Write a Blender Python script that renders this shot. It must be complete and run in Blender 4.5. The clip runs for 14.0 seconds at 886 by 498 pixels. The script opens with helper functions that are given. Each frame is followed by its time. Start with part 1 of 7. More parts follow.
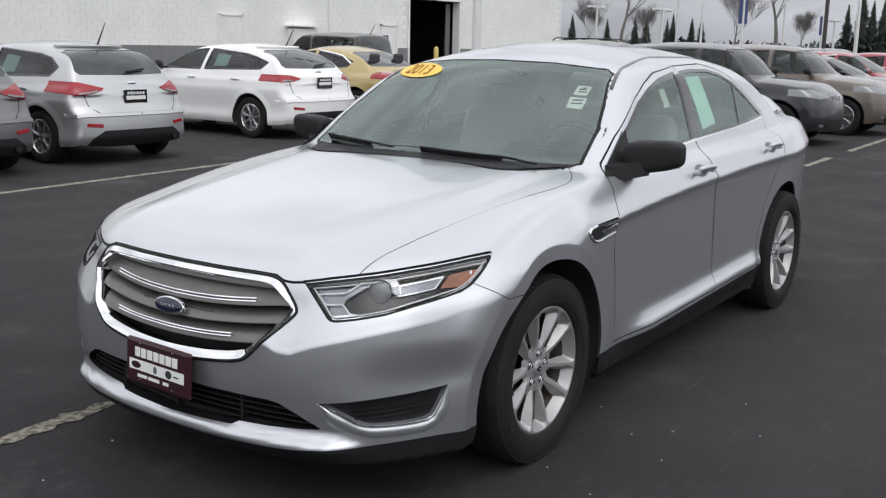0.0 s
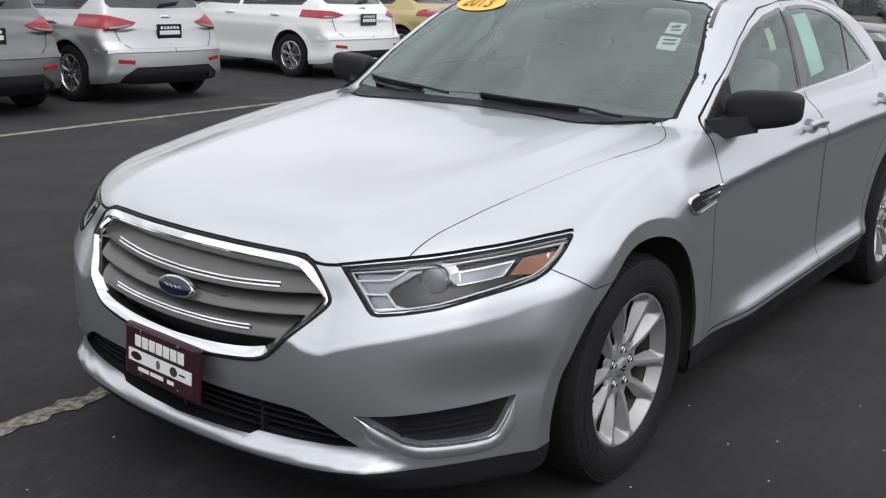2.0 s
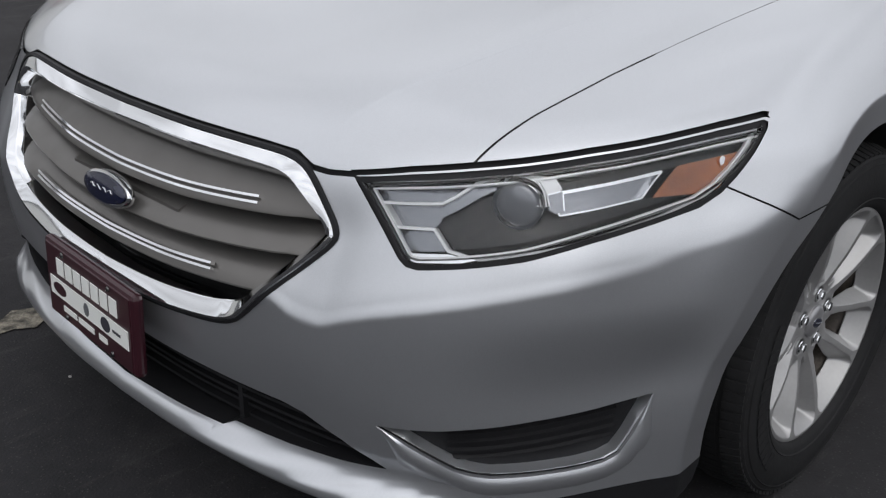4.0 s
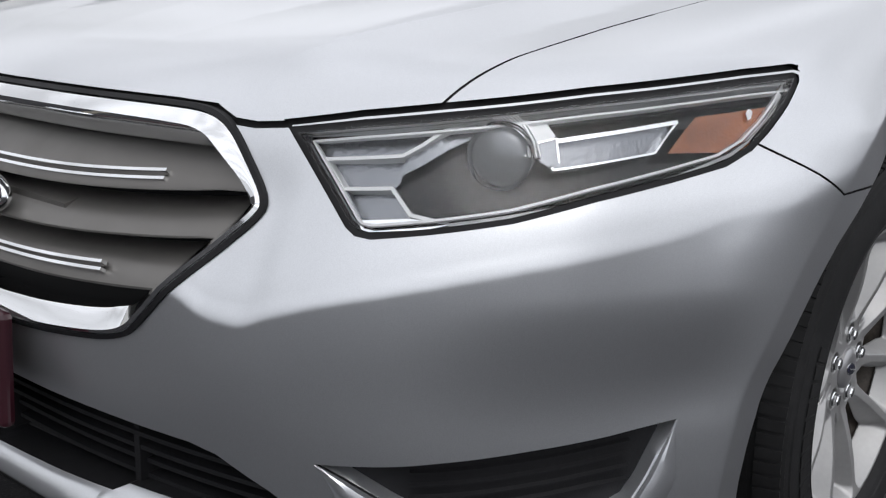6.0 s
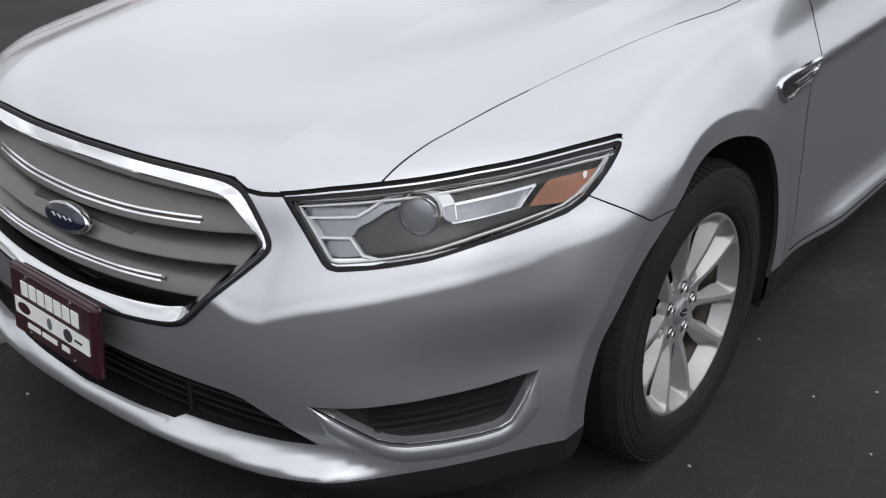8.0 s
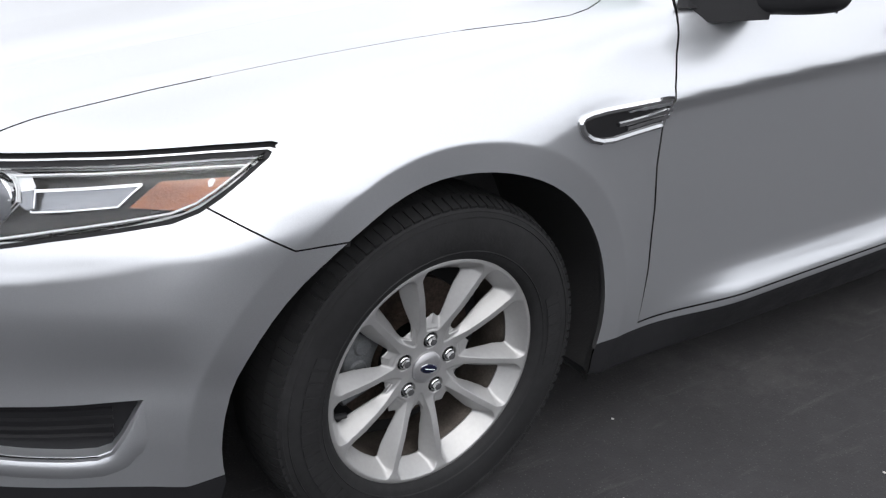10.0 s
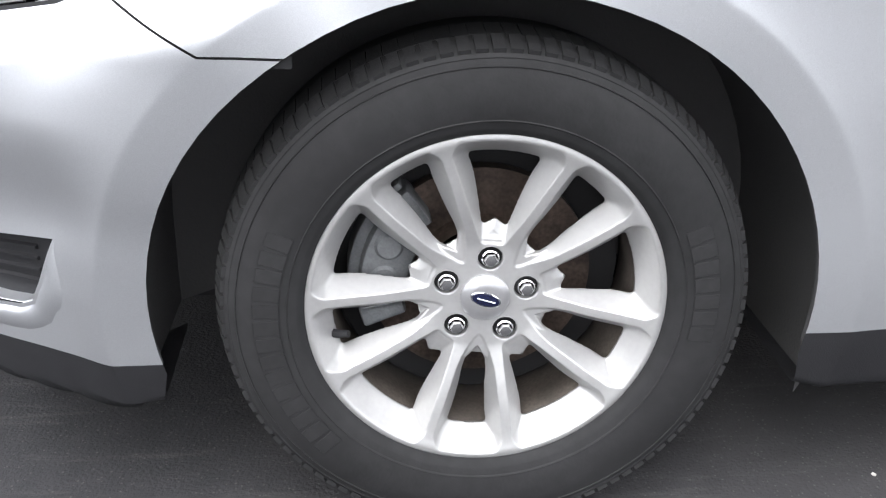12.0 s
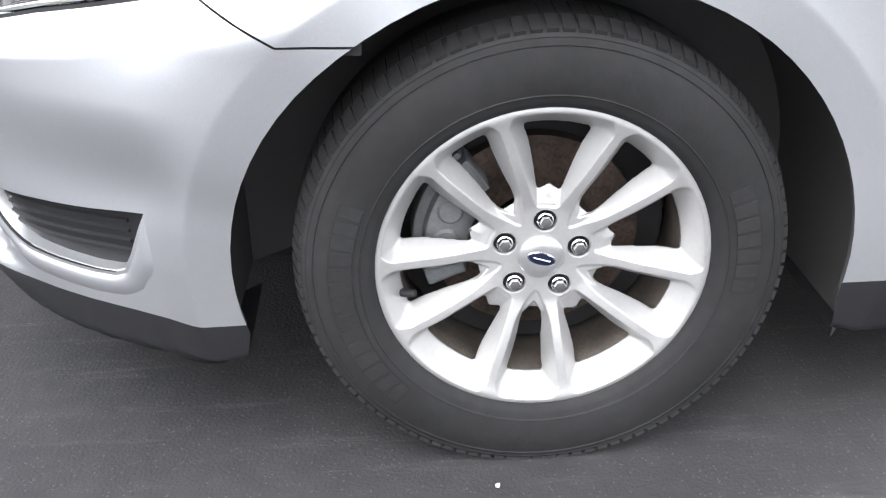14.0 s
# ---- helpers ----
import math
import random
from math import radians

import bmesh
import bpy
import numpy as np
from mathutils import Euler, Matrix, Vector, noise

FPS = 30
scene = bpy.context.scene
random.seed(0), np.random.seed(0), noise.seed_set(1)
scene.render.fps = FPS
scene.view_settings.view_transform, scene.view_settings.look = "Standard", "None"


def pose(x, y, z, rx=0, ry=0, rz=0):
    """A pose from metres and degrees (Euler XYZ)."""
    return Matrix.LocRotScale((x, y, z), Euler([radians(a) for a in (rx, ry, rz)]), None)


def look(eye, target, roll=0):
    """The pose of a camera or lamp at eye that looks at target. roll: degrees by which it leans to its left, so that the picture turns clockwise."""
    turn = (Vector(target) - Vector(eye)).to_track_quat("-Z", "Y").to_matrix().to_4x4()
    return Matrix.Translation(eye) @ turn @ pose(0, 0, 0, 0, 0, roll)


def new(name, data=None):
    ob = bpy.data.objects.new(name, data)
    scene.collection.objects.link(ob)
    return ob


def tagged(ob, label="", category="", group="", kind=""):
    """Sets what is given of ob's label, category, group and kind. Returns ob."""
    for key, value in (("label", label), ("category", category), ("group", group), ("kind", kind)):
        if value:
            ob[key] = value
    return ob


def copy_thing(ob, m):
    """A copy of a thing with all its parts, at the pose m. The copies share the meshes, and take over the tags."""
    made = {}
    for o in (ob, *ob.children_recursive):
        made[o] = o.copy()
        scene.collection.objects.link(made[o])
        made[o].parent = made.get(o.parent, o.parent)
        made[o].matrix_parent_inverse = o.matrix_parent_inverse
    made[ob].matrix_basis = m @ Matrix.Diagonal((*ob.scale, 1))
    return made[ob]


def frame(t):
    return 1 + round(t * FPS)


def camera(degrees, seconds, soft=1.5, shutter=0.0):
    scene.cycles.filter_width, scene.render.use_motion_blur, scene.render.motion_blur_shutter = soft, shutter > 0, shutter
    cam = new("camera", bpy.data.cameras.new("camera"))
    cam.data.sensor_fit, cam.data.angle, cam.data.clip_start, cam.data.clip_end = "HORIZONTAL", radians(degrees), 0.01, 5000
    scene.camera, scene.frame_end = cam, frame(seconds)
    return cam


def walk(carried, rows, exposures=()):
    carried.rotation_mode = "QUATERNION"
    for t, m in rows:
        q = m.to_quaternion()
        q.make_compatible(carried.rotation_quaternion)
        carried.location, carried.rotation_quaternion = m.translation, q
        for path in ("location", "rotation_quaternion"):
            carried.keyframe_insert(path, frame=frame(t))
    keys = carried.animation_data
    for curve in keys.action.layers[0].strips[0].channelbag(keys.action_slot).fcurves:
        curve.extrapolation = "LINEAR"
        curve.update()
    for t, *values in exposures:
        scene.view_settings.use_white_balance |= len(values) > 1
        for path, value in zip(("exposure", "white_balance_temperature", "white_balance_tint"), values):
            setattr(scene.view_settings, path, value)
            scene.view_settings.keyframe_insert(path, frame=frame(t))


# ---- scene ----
cam = camera(47.3, 14.0, soft=1.25)
PATH = [
    (0, (3.157, 2.652, 1.526), (1.549, 1.532, 1.125), 1.2),
    (0.5, (3.123, 2.607, 1.516), (1.528, 1.473, 1.106), 1.4),
    (1, (3.038, 2.462, 1.494), (1.451, 1.325, 1.059), 1.4),
    (1.5, (2.917, 2.316, 1.485), (1.336, 1.184, 1.016), 2.3),
    (2, (2.651, 2.201, 1.477), (1.111, 1.035, 0.962), 1.8),
    (2.5, (2.43, 2.075, 1.458), (0.956, 0.84, 0.907), 1.7),
    (3, (2.196, 1.893, 1.435), (0.727, 0.672, 0.842), 1.7),
    (3.5, (1.937, 1.739, 1.385), (0.499, 0.517, 0.723), 1.9),
    (4, (1.758, 1.536, 1.301), (0.433, 0.306, 0.445), 1.2),
    (4.2, (1.698, 1.459, 1.272), (0.362, 0.283, 0.36), 0.6),
    (6.3, (1.602, 1.375, 0.913), (0.111, 0.132, 0.431), 1.7),
    (6.5, (1.624, 1.39, 0.98), (0.158, 0.157, 0.406), 1.2),
    (7, (1.719, 1.509, 1.245), (0.35, 0.281, 0.458), 0.9),
    (7.5, (1.886, 1.61, 1.366), (0.512, 0.415, 0.539), 1.8),
    (8, (1.96, 1.762, 1.382), (0.525, 0.614, 0.593), 0.8),
    (8.5, (1.841, 2.046, 1.385), (0.407, 0.874, 0.631), 2.9),
    (9, (1.661, 2.194, 1.376), (0.239, 1.002, 0.628), 2.8),
    (9.2, (1.557, 2.2, 1.371), (0.134, 1.005, 0.63), 4.5),
    (11.3, (0.327, 2.227, 1.245), (0.041, 0.504, 0.271), 2.0),
    (11.5, (0.242, 2.186, 1.203), (0.057, 0.457, 0.216), 1.8),
    (12, (0.168, 2.093, 0.974), (0.003, 0.285, 0.136), 1.3),
    (12.5, (0.153, 2.032, 0.821), (-0.031, 0.179, 0.092), 2.0),
    (13, (0.148, 2.042, 0.746), (-0.007, 0.152, 0.111), 2.7),
    (13.5, (0.177, 2.048, 0.836), (0.041, 0.187, 0.118), 1.6),
    (14, (0.210, 2.165, 1.059), (0.116, 0.412, 0.102), -1.1),
]
EXPOSURES = [(0.0, 0.0), (2.2, 0.0), (3.0, -0.22), (3.5, -0.35), (4.2, -0.35), (6.3, -0.1), (7.5, -0.2), (8.0, -0.1), (9.0, 0.20), (11.3, 1.18), (12.0, 1.82), (12.5, 1.95), (13.2, 2.06), (14.0, 2.05)]
walk(cam, [(t, look(eye, target, roll)) for t, eye, target, roll in PATH], EXPOSURES)

# ---------------------------------------------------------------- sky and sun
SUN_EL, SUN_AZ = 55.0, 60.0
world = bpy.data.worlds.new("overcast")
scene.world = world
world.use_nodes = True
wn, wl = world.node_tree.nodes, world.node_tree.links
wn.clear()


def node(tree, kind, **values):
    n = tree.nodes.new(kind)
    for key, value in values.items():
        if key in n.inputs:
            n.inputs[key].default_value = value
    return n


wo = wn.new("ShaderNodeOutputWorld")
wb = wn.new("ShaderNodeBackground")
sky = wn.new("ShaderNodeTexSky")
sky.sky_type, sky.sun_disc = "NISHITA", False
sky.sun_elevation, sky.sun_rotation = radians(SUN_EL), radians(90 - SUN_AZ)
sky.air_density, sky.dust_density = 2.0, 6.0
grey = wn.new("ShaderNodeHueSaturation")
grey.inputs["Saturation"].default_value = 0.12
wl.new(sky.outputs[0], grey.inputs["Color"])
# a cloud deck: brighter overhead than at the horizon, with soft broken banks
wtc = wn.new("ShaderNodeTexCoord")
wsep = wn.new("ShaderNodeSeparateXYZ")
wl.new(wtc.outputs["Generated"], wsep.inputs[0])
deck = wn.new("ShaderNodeValToRGB")
deck.color_ramp.elements[0].position, deck.color_ramp.elements[0].color = 0.0, (0.60, 0.62, 0.675, 1)
deck.color_ramp.elements[1].position, deck.color_ramp.elements[1].color = 0.9, (1.25, 1.27, 1.35, 1)
mid = deck.color_ramp.elements.new(0.25)
mid.color = (0.91, 0.93, 0.99, 1)
wl.new(wsep.outputs["Z"], deck.inputs[0])
wmap = wn.new("ShaderNodeMapping")
wmap.inputs["Scale"].default_value = (1.6, 1.6, 6.0)
wl.new(wtc.outputs["Generated"], wmap.inputs[0])
wnoise = wn.new("ShaderNodeTexNoise")
wnoise.inputs["Scale"].default_value, wnoise.inputs["Detail"].default_value = 1.7, 5.0
wl.new(wmap.outputs[0], wnoise.inputs["Vector"])
wcl = wn.new("ShaderNodeMapRange")
for i, v in enumerate((0.36, 0.66, 0.66, 1.16)):
    wcl.inputs[1 + i].default_value = v
wl.new(wnoise.outputs[0], wcl.inputs[0])
wmul = wn.new("ShaderNodeVectorMath")
wmul.operation = "MULTIPLY"
wdot = wn.new("ShaderNodeVectorMath")
wdot.operation = "DOT_PRODUCT"
wdot.inputs[1].default_value = (math.cos(radians(SUN_AZ)), math.sin(radians(SUN_AZ)), 0.0)
wl.new(wtc.outputs["Generated"], wdot.inputs[0])
wside = wn.new("ShaderNodeMapRange")
wside.interpolation_type = "SMOOTHSTEP"
for i, v in enumerate((-0.4, 1.0, 0.95, 1.22)):
    wside.inputs[1 + i].default_value = v
wl.new(wdot.outputs["Value"], wside.inputs[0])
wtone = wn.new("ShaderNodeVectorMath")
wtone.operation = "SCALE"
wl.new(deck.outputs[0], wtone.inputs[0])
wl.new(wside.outputs[0], wtone.inputs["Scale"])
wl.new(wtone.outputs[0], wmul.inputs[0])
wl.new(wcl.outputs[0], wmul.inputs[1])
wsc = wn.new("ShaderNodeVectorMath")
wsc.operation = "SCALE"
wsc.inputs["Scale"].default_value = 0.03
wl.new(grey.outputs[0], wsc.inputs[0])
wadd = wn.new("ShaderNodeVectorMath")
wadd.operation = "ADD"
wl.new(wmul.outputs[0], wadd.inputs[0])
wl.new(wsc.outputs[0], wadd.inputs[1])
wl.new(wadd.outputs[0], wb.inputs["Color"])
wb.inputs["Strength"].default_value = 1.0
wl.new(wb.outputs[0], wo.inputs[0])

sun = new("sun", bpy.data.lights.new("sun", "SUN"))
sun.data.energy, sun.data.angle, sun.data.color = 0.32, radians(45), (1.0, 0.97, 0.93)
sun.matrix_world = look((0, 0, 30), (-math.cos(radians(SUN_AZ)) * 30 / math.tan(radians(SUN_EL)), -math.sin(radians(SUN_AZ)) * 30 / math.tan(radians(SUN_EL)), 0))

# ---------------------------------------------------------------- materials


def material(name, color, rough=0.5, metal=0.0, **more):
    """A principled material; more: noise=(scale, amount), bump=(scale, depth), coat, rough_var."""
    m = bpy.data.materials.new(name)
    m.use_nodes = True
    t = m.node_tree
    b = t.nodes["Principled BSDF"]
    b.inputs["Base Color"].default_value = (*color, 1)
    b.inputs["Roughness"].default_value, b.inputs["Metallic"].default_value = rough, metal
    b.inputs["Coat Weight"].default_value = more.get("coat", 0.0)
    b.inputs["Coat Roughness"].default_value = more.get("coat_rough", 0.03)
    tc = t.nodes.new("ShaderNodeTexCoord")
    if "noise" in more:
        scale, amount = more["noise"]
        total = None
        for s, a in ((scale, amount), (scale * 9.3, amount * 0.6)):
            n = t.nodes.new("ShaderNodeTexNoise")
            n.inputs["Scale"].default_value, n.inputs["Detail"].default_value = s, 5.0
            t.links.new(tc.outputs["Object"], n.inputs["Vector"])
            r = t.nodes.new("ShaderNodeMapRange")
            for i, v in enumerate((0.3, 0.7, 1 - a, 1 + a)):
                r.inputs[1 + i].default_value = v
            t.links.new(n.outputs[0], r.inputs[0])
            if total is None:
                total = r.outputs[0]
            else:
                mm = t.nodes.new("ShaderNodeMath")
                mm.operation = "MULTIPLY"
                t.links.new(total, mm.inputs[0])
                t.links.new(r.outputs[0], mm.inputs[1])
                total = mm.outputs[0]
        mix = t.nodes.new("ShaderNodeVectorMath")
        mix.operation = "SCALE"
        mix.inputs[0].default_value = color
        t.links.new(total, mix.inputs["Scale"])
        t.links.new(mix.outputs[0], b.inputs["Base Color"])
    if "rough_var" in more:
        scale, amount = more["rough_var"]
        n = t.nodes.new("ShaderNodeTexNoise")
        n.inputs["Scale"].default_value, n.inputs["Detail"].default_value = scale, 4.0
        t.links.new(tc.outputs["Object"], n.inputs["Vector"])
        r = t.nodes.new("ShaderNodeMapRange")
        for i, v in enumerate((0.3, 0.7, max(0.02, rough - amount), rough + amount)):
            r.inputs[1 + i].default_value = v
        t.links.new(n.outputs[0], r.inputs[0])
        t.links.new(r.outputs[0], b.inputs["Roughness"])
    if "bump" in more:
        scale, depth = more["bump"]
        n = t.nodes.new("ShaderNodeTexNoise")
        n.inputs["Scale"].default_value, n.inputs["Detail"].default_value = scale, 6.0
        t.links.new(tc.outputs["Object"], n.inputs["Vector"])
        bp = t.nodes.new("ShaderNodeBump")
        bp.inputs["Strength"].default_value, bp.inputs["Distance"].default_value = 1.0, depth
        t.links.new(n.outputs[0], bp.inputs["Height"])
        t.links.new(bp.outputs[0], b.inputs["Normal"])
    return m


def paint(name, color, metal=0.0, rough=0.35, flakes=0.06):
    """Clear-coated car paint with metallic flakes and a thin film of road dust."""
    m = material(name, color, rough, metal, coat=1.0, coat_rough=0.04)
    t = m.node_tree
    b = t.nodes["Principled BSDF"]
    tc = next(n for n in t.nodes if n.type == "TEX_COORD")
    n1 = node(t, "ShaderNodeTexNoise", Scale=900.0, Detail=1.0)
    n2 = node(t, "ShaderNodeTexNoise", Scale=2.3, Detail=6.0)
    for n in (n1, n2):
        t.links.new(tc.outputs["Object"], n.inputs["Vector"])
    r = t.nodes.new("ShaderNodeMapRange")
    for i, v in enumerate((0.3, 0.7, 1 - flakes, 1 + flakes)):
        r.inputs[1 + i].default_value = v
    t.links.new(n1.outputs[0], r.inputs[0])
    s = t.nodes.new("ShaderNodeVectorMath")
    s.operation = "SCALE"
    s.inputs[0].default_value = color
    t.links.new(r.outputs[0], s.inputs["Scale"])
    t.links.new(s.outputs[0], b.inputs["Base Color"])
    r2 = t.nodes.new("ShaderNodeMapRange")
    for i, v in enumerate((0.35, 0.7, 0.02, 0.09)):
        r2.inputs[1 + i].default_value = v
    t.links.new(n2.outputs[0], r2.inputs[0])
    t.links.new(r2.outputs[0], b.inputs["Coat Roughness"])
    return m


SILVER = paint("silver_metallic_paint", (0.62, 0.635, 0.66), 0.84, 0.32)
BLACK_PLASTIC = material("black_plastic", (0.011, 0.011, 0.0125), 0.58, bump=(420.0, 0.0004), rough_var=(9.0, 0.1))
BLACK_PLASTIC.node_tree.nodes["Principled BSDF"].inputs["Specular IOR Level"].default_value = 0.3
# near-black that stands in for shade inside openings; also real black trim
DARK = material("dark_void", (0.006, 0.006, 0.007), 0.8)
CHROME = material("chrome", (0.86, 0.87, 0.88), 0.06, 1.0, rough_var=(14.0, 0.03))
RUBBER = material("tyre_rubber", (0.0165, 0.0165, 0.0172), 0.72, noise=(5.0, 0.22), bump=(160.0, 0.0005))
RUBBER.node_tree.nodes["Principled BSDF"].inputs["Specular IOR Level"].default_value = 0.18
ALLOY = material("painted_alloy", (0.39, 0.388, 0.386), 0.44, 0.6, coat=0.35, coat_rough=0.18, noise=(14.0, 0.05))


def glass(name, tint, rough=0.0, ior=1.5, sheen=(1, 1, 1)):
    """Thin sheet glass: clear gloss over a tinted, see-through sheet."""
    m = bpy.data.materials.new(name)
    m.use_nodes = True
    t = m.node_tree
    t.nodes.clear()
    out = t.nodes.new("ShaderNodeOutputMaterial")
    mix = t.nodes.new("ShaderNodeMixShader")
    clear = t.nodes.new("ShaderNodeBsdfTransparent")
    clear.inputs[0].default_value = (*tint, 1)
    gloss = t.nodes.new("ShaderNodeBsdfGlossy")
    gloss.inputs["Roughness"].default_value = rough
    fres = t.nodes.new("ShaderNodeFresnel")
    fres.inputs[0].default_value = ior
    gloss.inputs["Color"].default_value = (*sheen, 1)
    t.links.new(fres.outputs[0], mix.inputs[0])
    t.links.new(clear.outputs[0], mix.inputs[1])
    t.links.new(gloss.outputs[0], mix.inputs[2])
    t.links.new(mix.outputs[0], out.inputs[0])
    return m


GLASS = glass("tinted_window_glass", (0.82, 0.92, 0.87), 0.0, 2.25, (0.88, 1.0, 0.96))
LENS = glass("clear_lens", (0.95, 0.955, 0.96), 0.0, 1.38)


# ---------------------------------------------------------------- mesh helpers


def mesh_ob(name, verts, faces, mat, parent=None, normals=None, smooth=True, label="", category="", group="", kind=""):
    me = bpy.data.meshes.new(name)
    me.from_pydata([tuple(v) for v in verts], [], [tuple(f) for f in faces])
    if smooth:
        me.polygons.foreach_set("use_smooth", [True] * len(me.polygons))
    if normals is not None:
        me.normals_split_custom_set_from_vertices([tuple(n) for n in normals])
    if mat:
        me.materials.append(mat)
    me.update()
    ob = new(name, me)
    if parent:
        ob.parent = parent
    return tagged(ob, label, category, group, kind)


def part(name, bm, mat, parent=None, label="", smooth=False, **tags):
    """Links a bmesh as one mesh object under a thing or a part."""
    me = bpy.data.meshes.new(name)
    bm.normal_update()
    bm.to_mesh(me)
    bm.free()
    if smooth:
        me.polygons.foreach_set("use_smooth", [True] * len(me.polygons))
        me.set_sharp_from_angle(angle=radians(38))
    me.materials.append(mat)
    ob = new(name, me)
    if parent:
        ob.parent = parent
    return tagged(ob, label, **tags)


def empty(name, m, label, category, group=""):
    ob = new(name)
    ob.empty_display_size = 0.1
    ob.matrix_world = m
    return tagged(ob, label, category, group)


def box_bm(size, at=(0, 0, 0), bevel=0.0, bm=None, turn=None, segments=2):
    bm = bm or bmesh.new()
    m = Matrix.Translation(at) @ (turn or Matrix()) @ Matrix.Diagonal((*size, 1))
    made = bmesh.ops.create_cube(bm, size=1.0, matrix=m)
    if bevel:
        edges = list({e for v in made["verts"] for e in v.link_edges})
        bmesh.ops.bevel(bm, geom=edges, offset=bevel, segments=segments, affect="EDGES", profile=0.5)
    return bm


def tube_bm(points, radius, sides=10, bm=None, closed=False):
    """A round bar along points; radius may be one number or one a point."""
    bm = bm or bmesh.new()
    pts = [Vector(p) for p in points]
    n = len(pts)
    rings = []
    for i, p in enumerate(pts):
        a = pts[(i - 1) % n] if closed or i else p
        b = pts[(i + 1) % n] if closed or i < n - 1 else p
        d = (b - a).normalized()
        side = d.cross(Vector((0, 0, 1)) if abs(d.z) < 0.95 else Vector((0, 1, 0))).normalized()
        up = side.cross(d)
        r = radius[i] if isinstance(radius, (list, tuple)) else radius
        rings.append([bm.verts.new(p + (side * math.cos(k * math.tau / sides) + up * math.sin(k * math.tau / sides)) * r) for k in range(sides)])
    for i in range(n if closed else n - 1):
        a, b = rings[i], rings[(i + 1) % n]
        for k in range(sides):
            bm.faces.new((a[k], a[(k + 1) % sides], b[(k + 1) % sides], b[k]))
    if not closed:
        bm.faces.new(rings[0][::-1])
        bm.faces.new(rings[-1])
    bmesh.ops.recalc_face_normals(bm, faces=bm.faces)
    return bm


def lathe_bm(profile, sides=48, bm=None):
    """Turns a profile of (radius, y) round the y axis."""
    bm = bm or bmesh.new()
    rings = []
    for r, y in profile:
        if r < 1e-5:
            rings.append([bm.verts.new((0, y, 0))])
        else:
            rings.append([bm.verts.new((r * math.cos(k * math.tau / sides), y, r * math.sin(k * math.tau / sides))) for k in range(sides)])
    for a, b in zip(rings, rings[1:]):
        for k in range(sides):
            j = (k + 1) % sides
            if len(a) == 1 and len(b) == 1:
                continue
            if len(a) == 1:
                bm.faces.new((a[0], b[k], b[j]))
            elif len(b) == 1:
                bm.faces.new((a[k], a[j], b[0]))
            else:
                bm.faces.new((a[k], a[j], b[j], b[k]))
    bmesh.ops.recalc_face_normals(bm, faces=bm.faces)
    return bm


# ---------------------------------------------------------------- car bodies as smooth solids
# A body is the smooth meet of a front x = F(y, z), a side y = G(x, z) and a top z = H(x, y),
# joined with a cabin. x is forward, y to the car's left, z up, the origin under the front axle.


def curve(*pairs):
    """A smooth monotone curve through (a, b) pairs, straight beyond its ends, kept as a fine table."""
    x, y = np.array(sorted(pairs), float).T
    h, d = np.diff(x), np.diff(y) / np.diff(x)
    m = np.zeros(len(x))
    m[0], m[-1] = d[0], d[-1]
    for i in range(1, len(x) - 1):
        if d[i - 1] * d[i] > 0:
            w1, w2 = 2 * h[i] + h[i - 1], h[i] + 2 * h[i - 1]
            m[i] = (w1 + w2) / (w1 / d[i - 1] + w2 / d[i])
    v = np.unique(np.concatenate([np.linspace(x[0], x[-1], 1500), x]))
    i = np.clip(np.searchsorted(x, v) - 1, 0, len(h) - 1)
    s = np.clip((v - x[i]) / h[i], 0, 1)
    t = (2 * s**3 - 3 * s**2 + 1) * y[i] + (s**3 - 2 * s**2 + s) * h[i] * m[i] + (3 * s**2 - 2 * s**3) * y[i + 1] + (s**3 - s**2) * h[i] * m[i + 1]
    v = np.concatenate([[x[0] - 10], v, [x[-1] + 10]])
    t = np.concatenate([[t[0] - 10 * m[0]], t, [t[-1] + 10 * m[-1]]])
    return lambda u: np.interp(u, v, t)


def smax(a, b, k):
    h = np.clip(k - np.abs(a - b), 0, None) / k
    return np.maximum(a, b) + h * h * k / 4


def smin(a, b, k):
    return -smax(-a, -b, k)


def step(v, a, b):
    s = np.clip((v - a) / (b - a), 0, 1)
    return s * s * (3 - 2 * s)


def gradient(f, p):
    g, e = np.zeros_like(p), 1e-3
    for i in range(3):
        d = np.zeros(3)
        d[i] = e
        g[:, i] = f(p + d) - f(p - d)
    return g / np.maximum(np.linalg.norm(g, axis=1, keepdims=True), 1e-9)


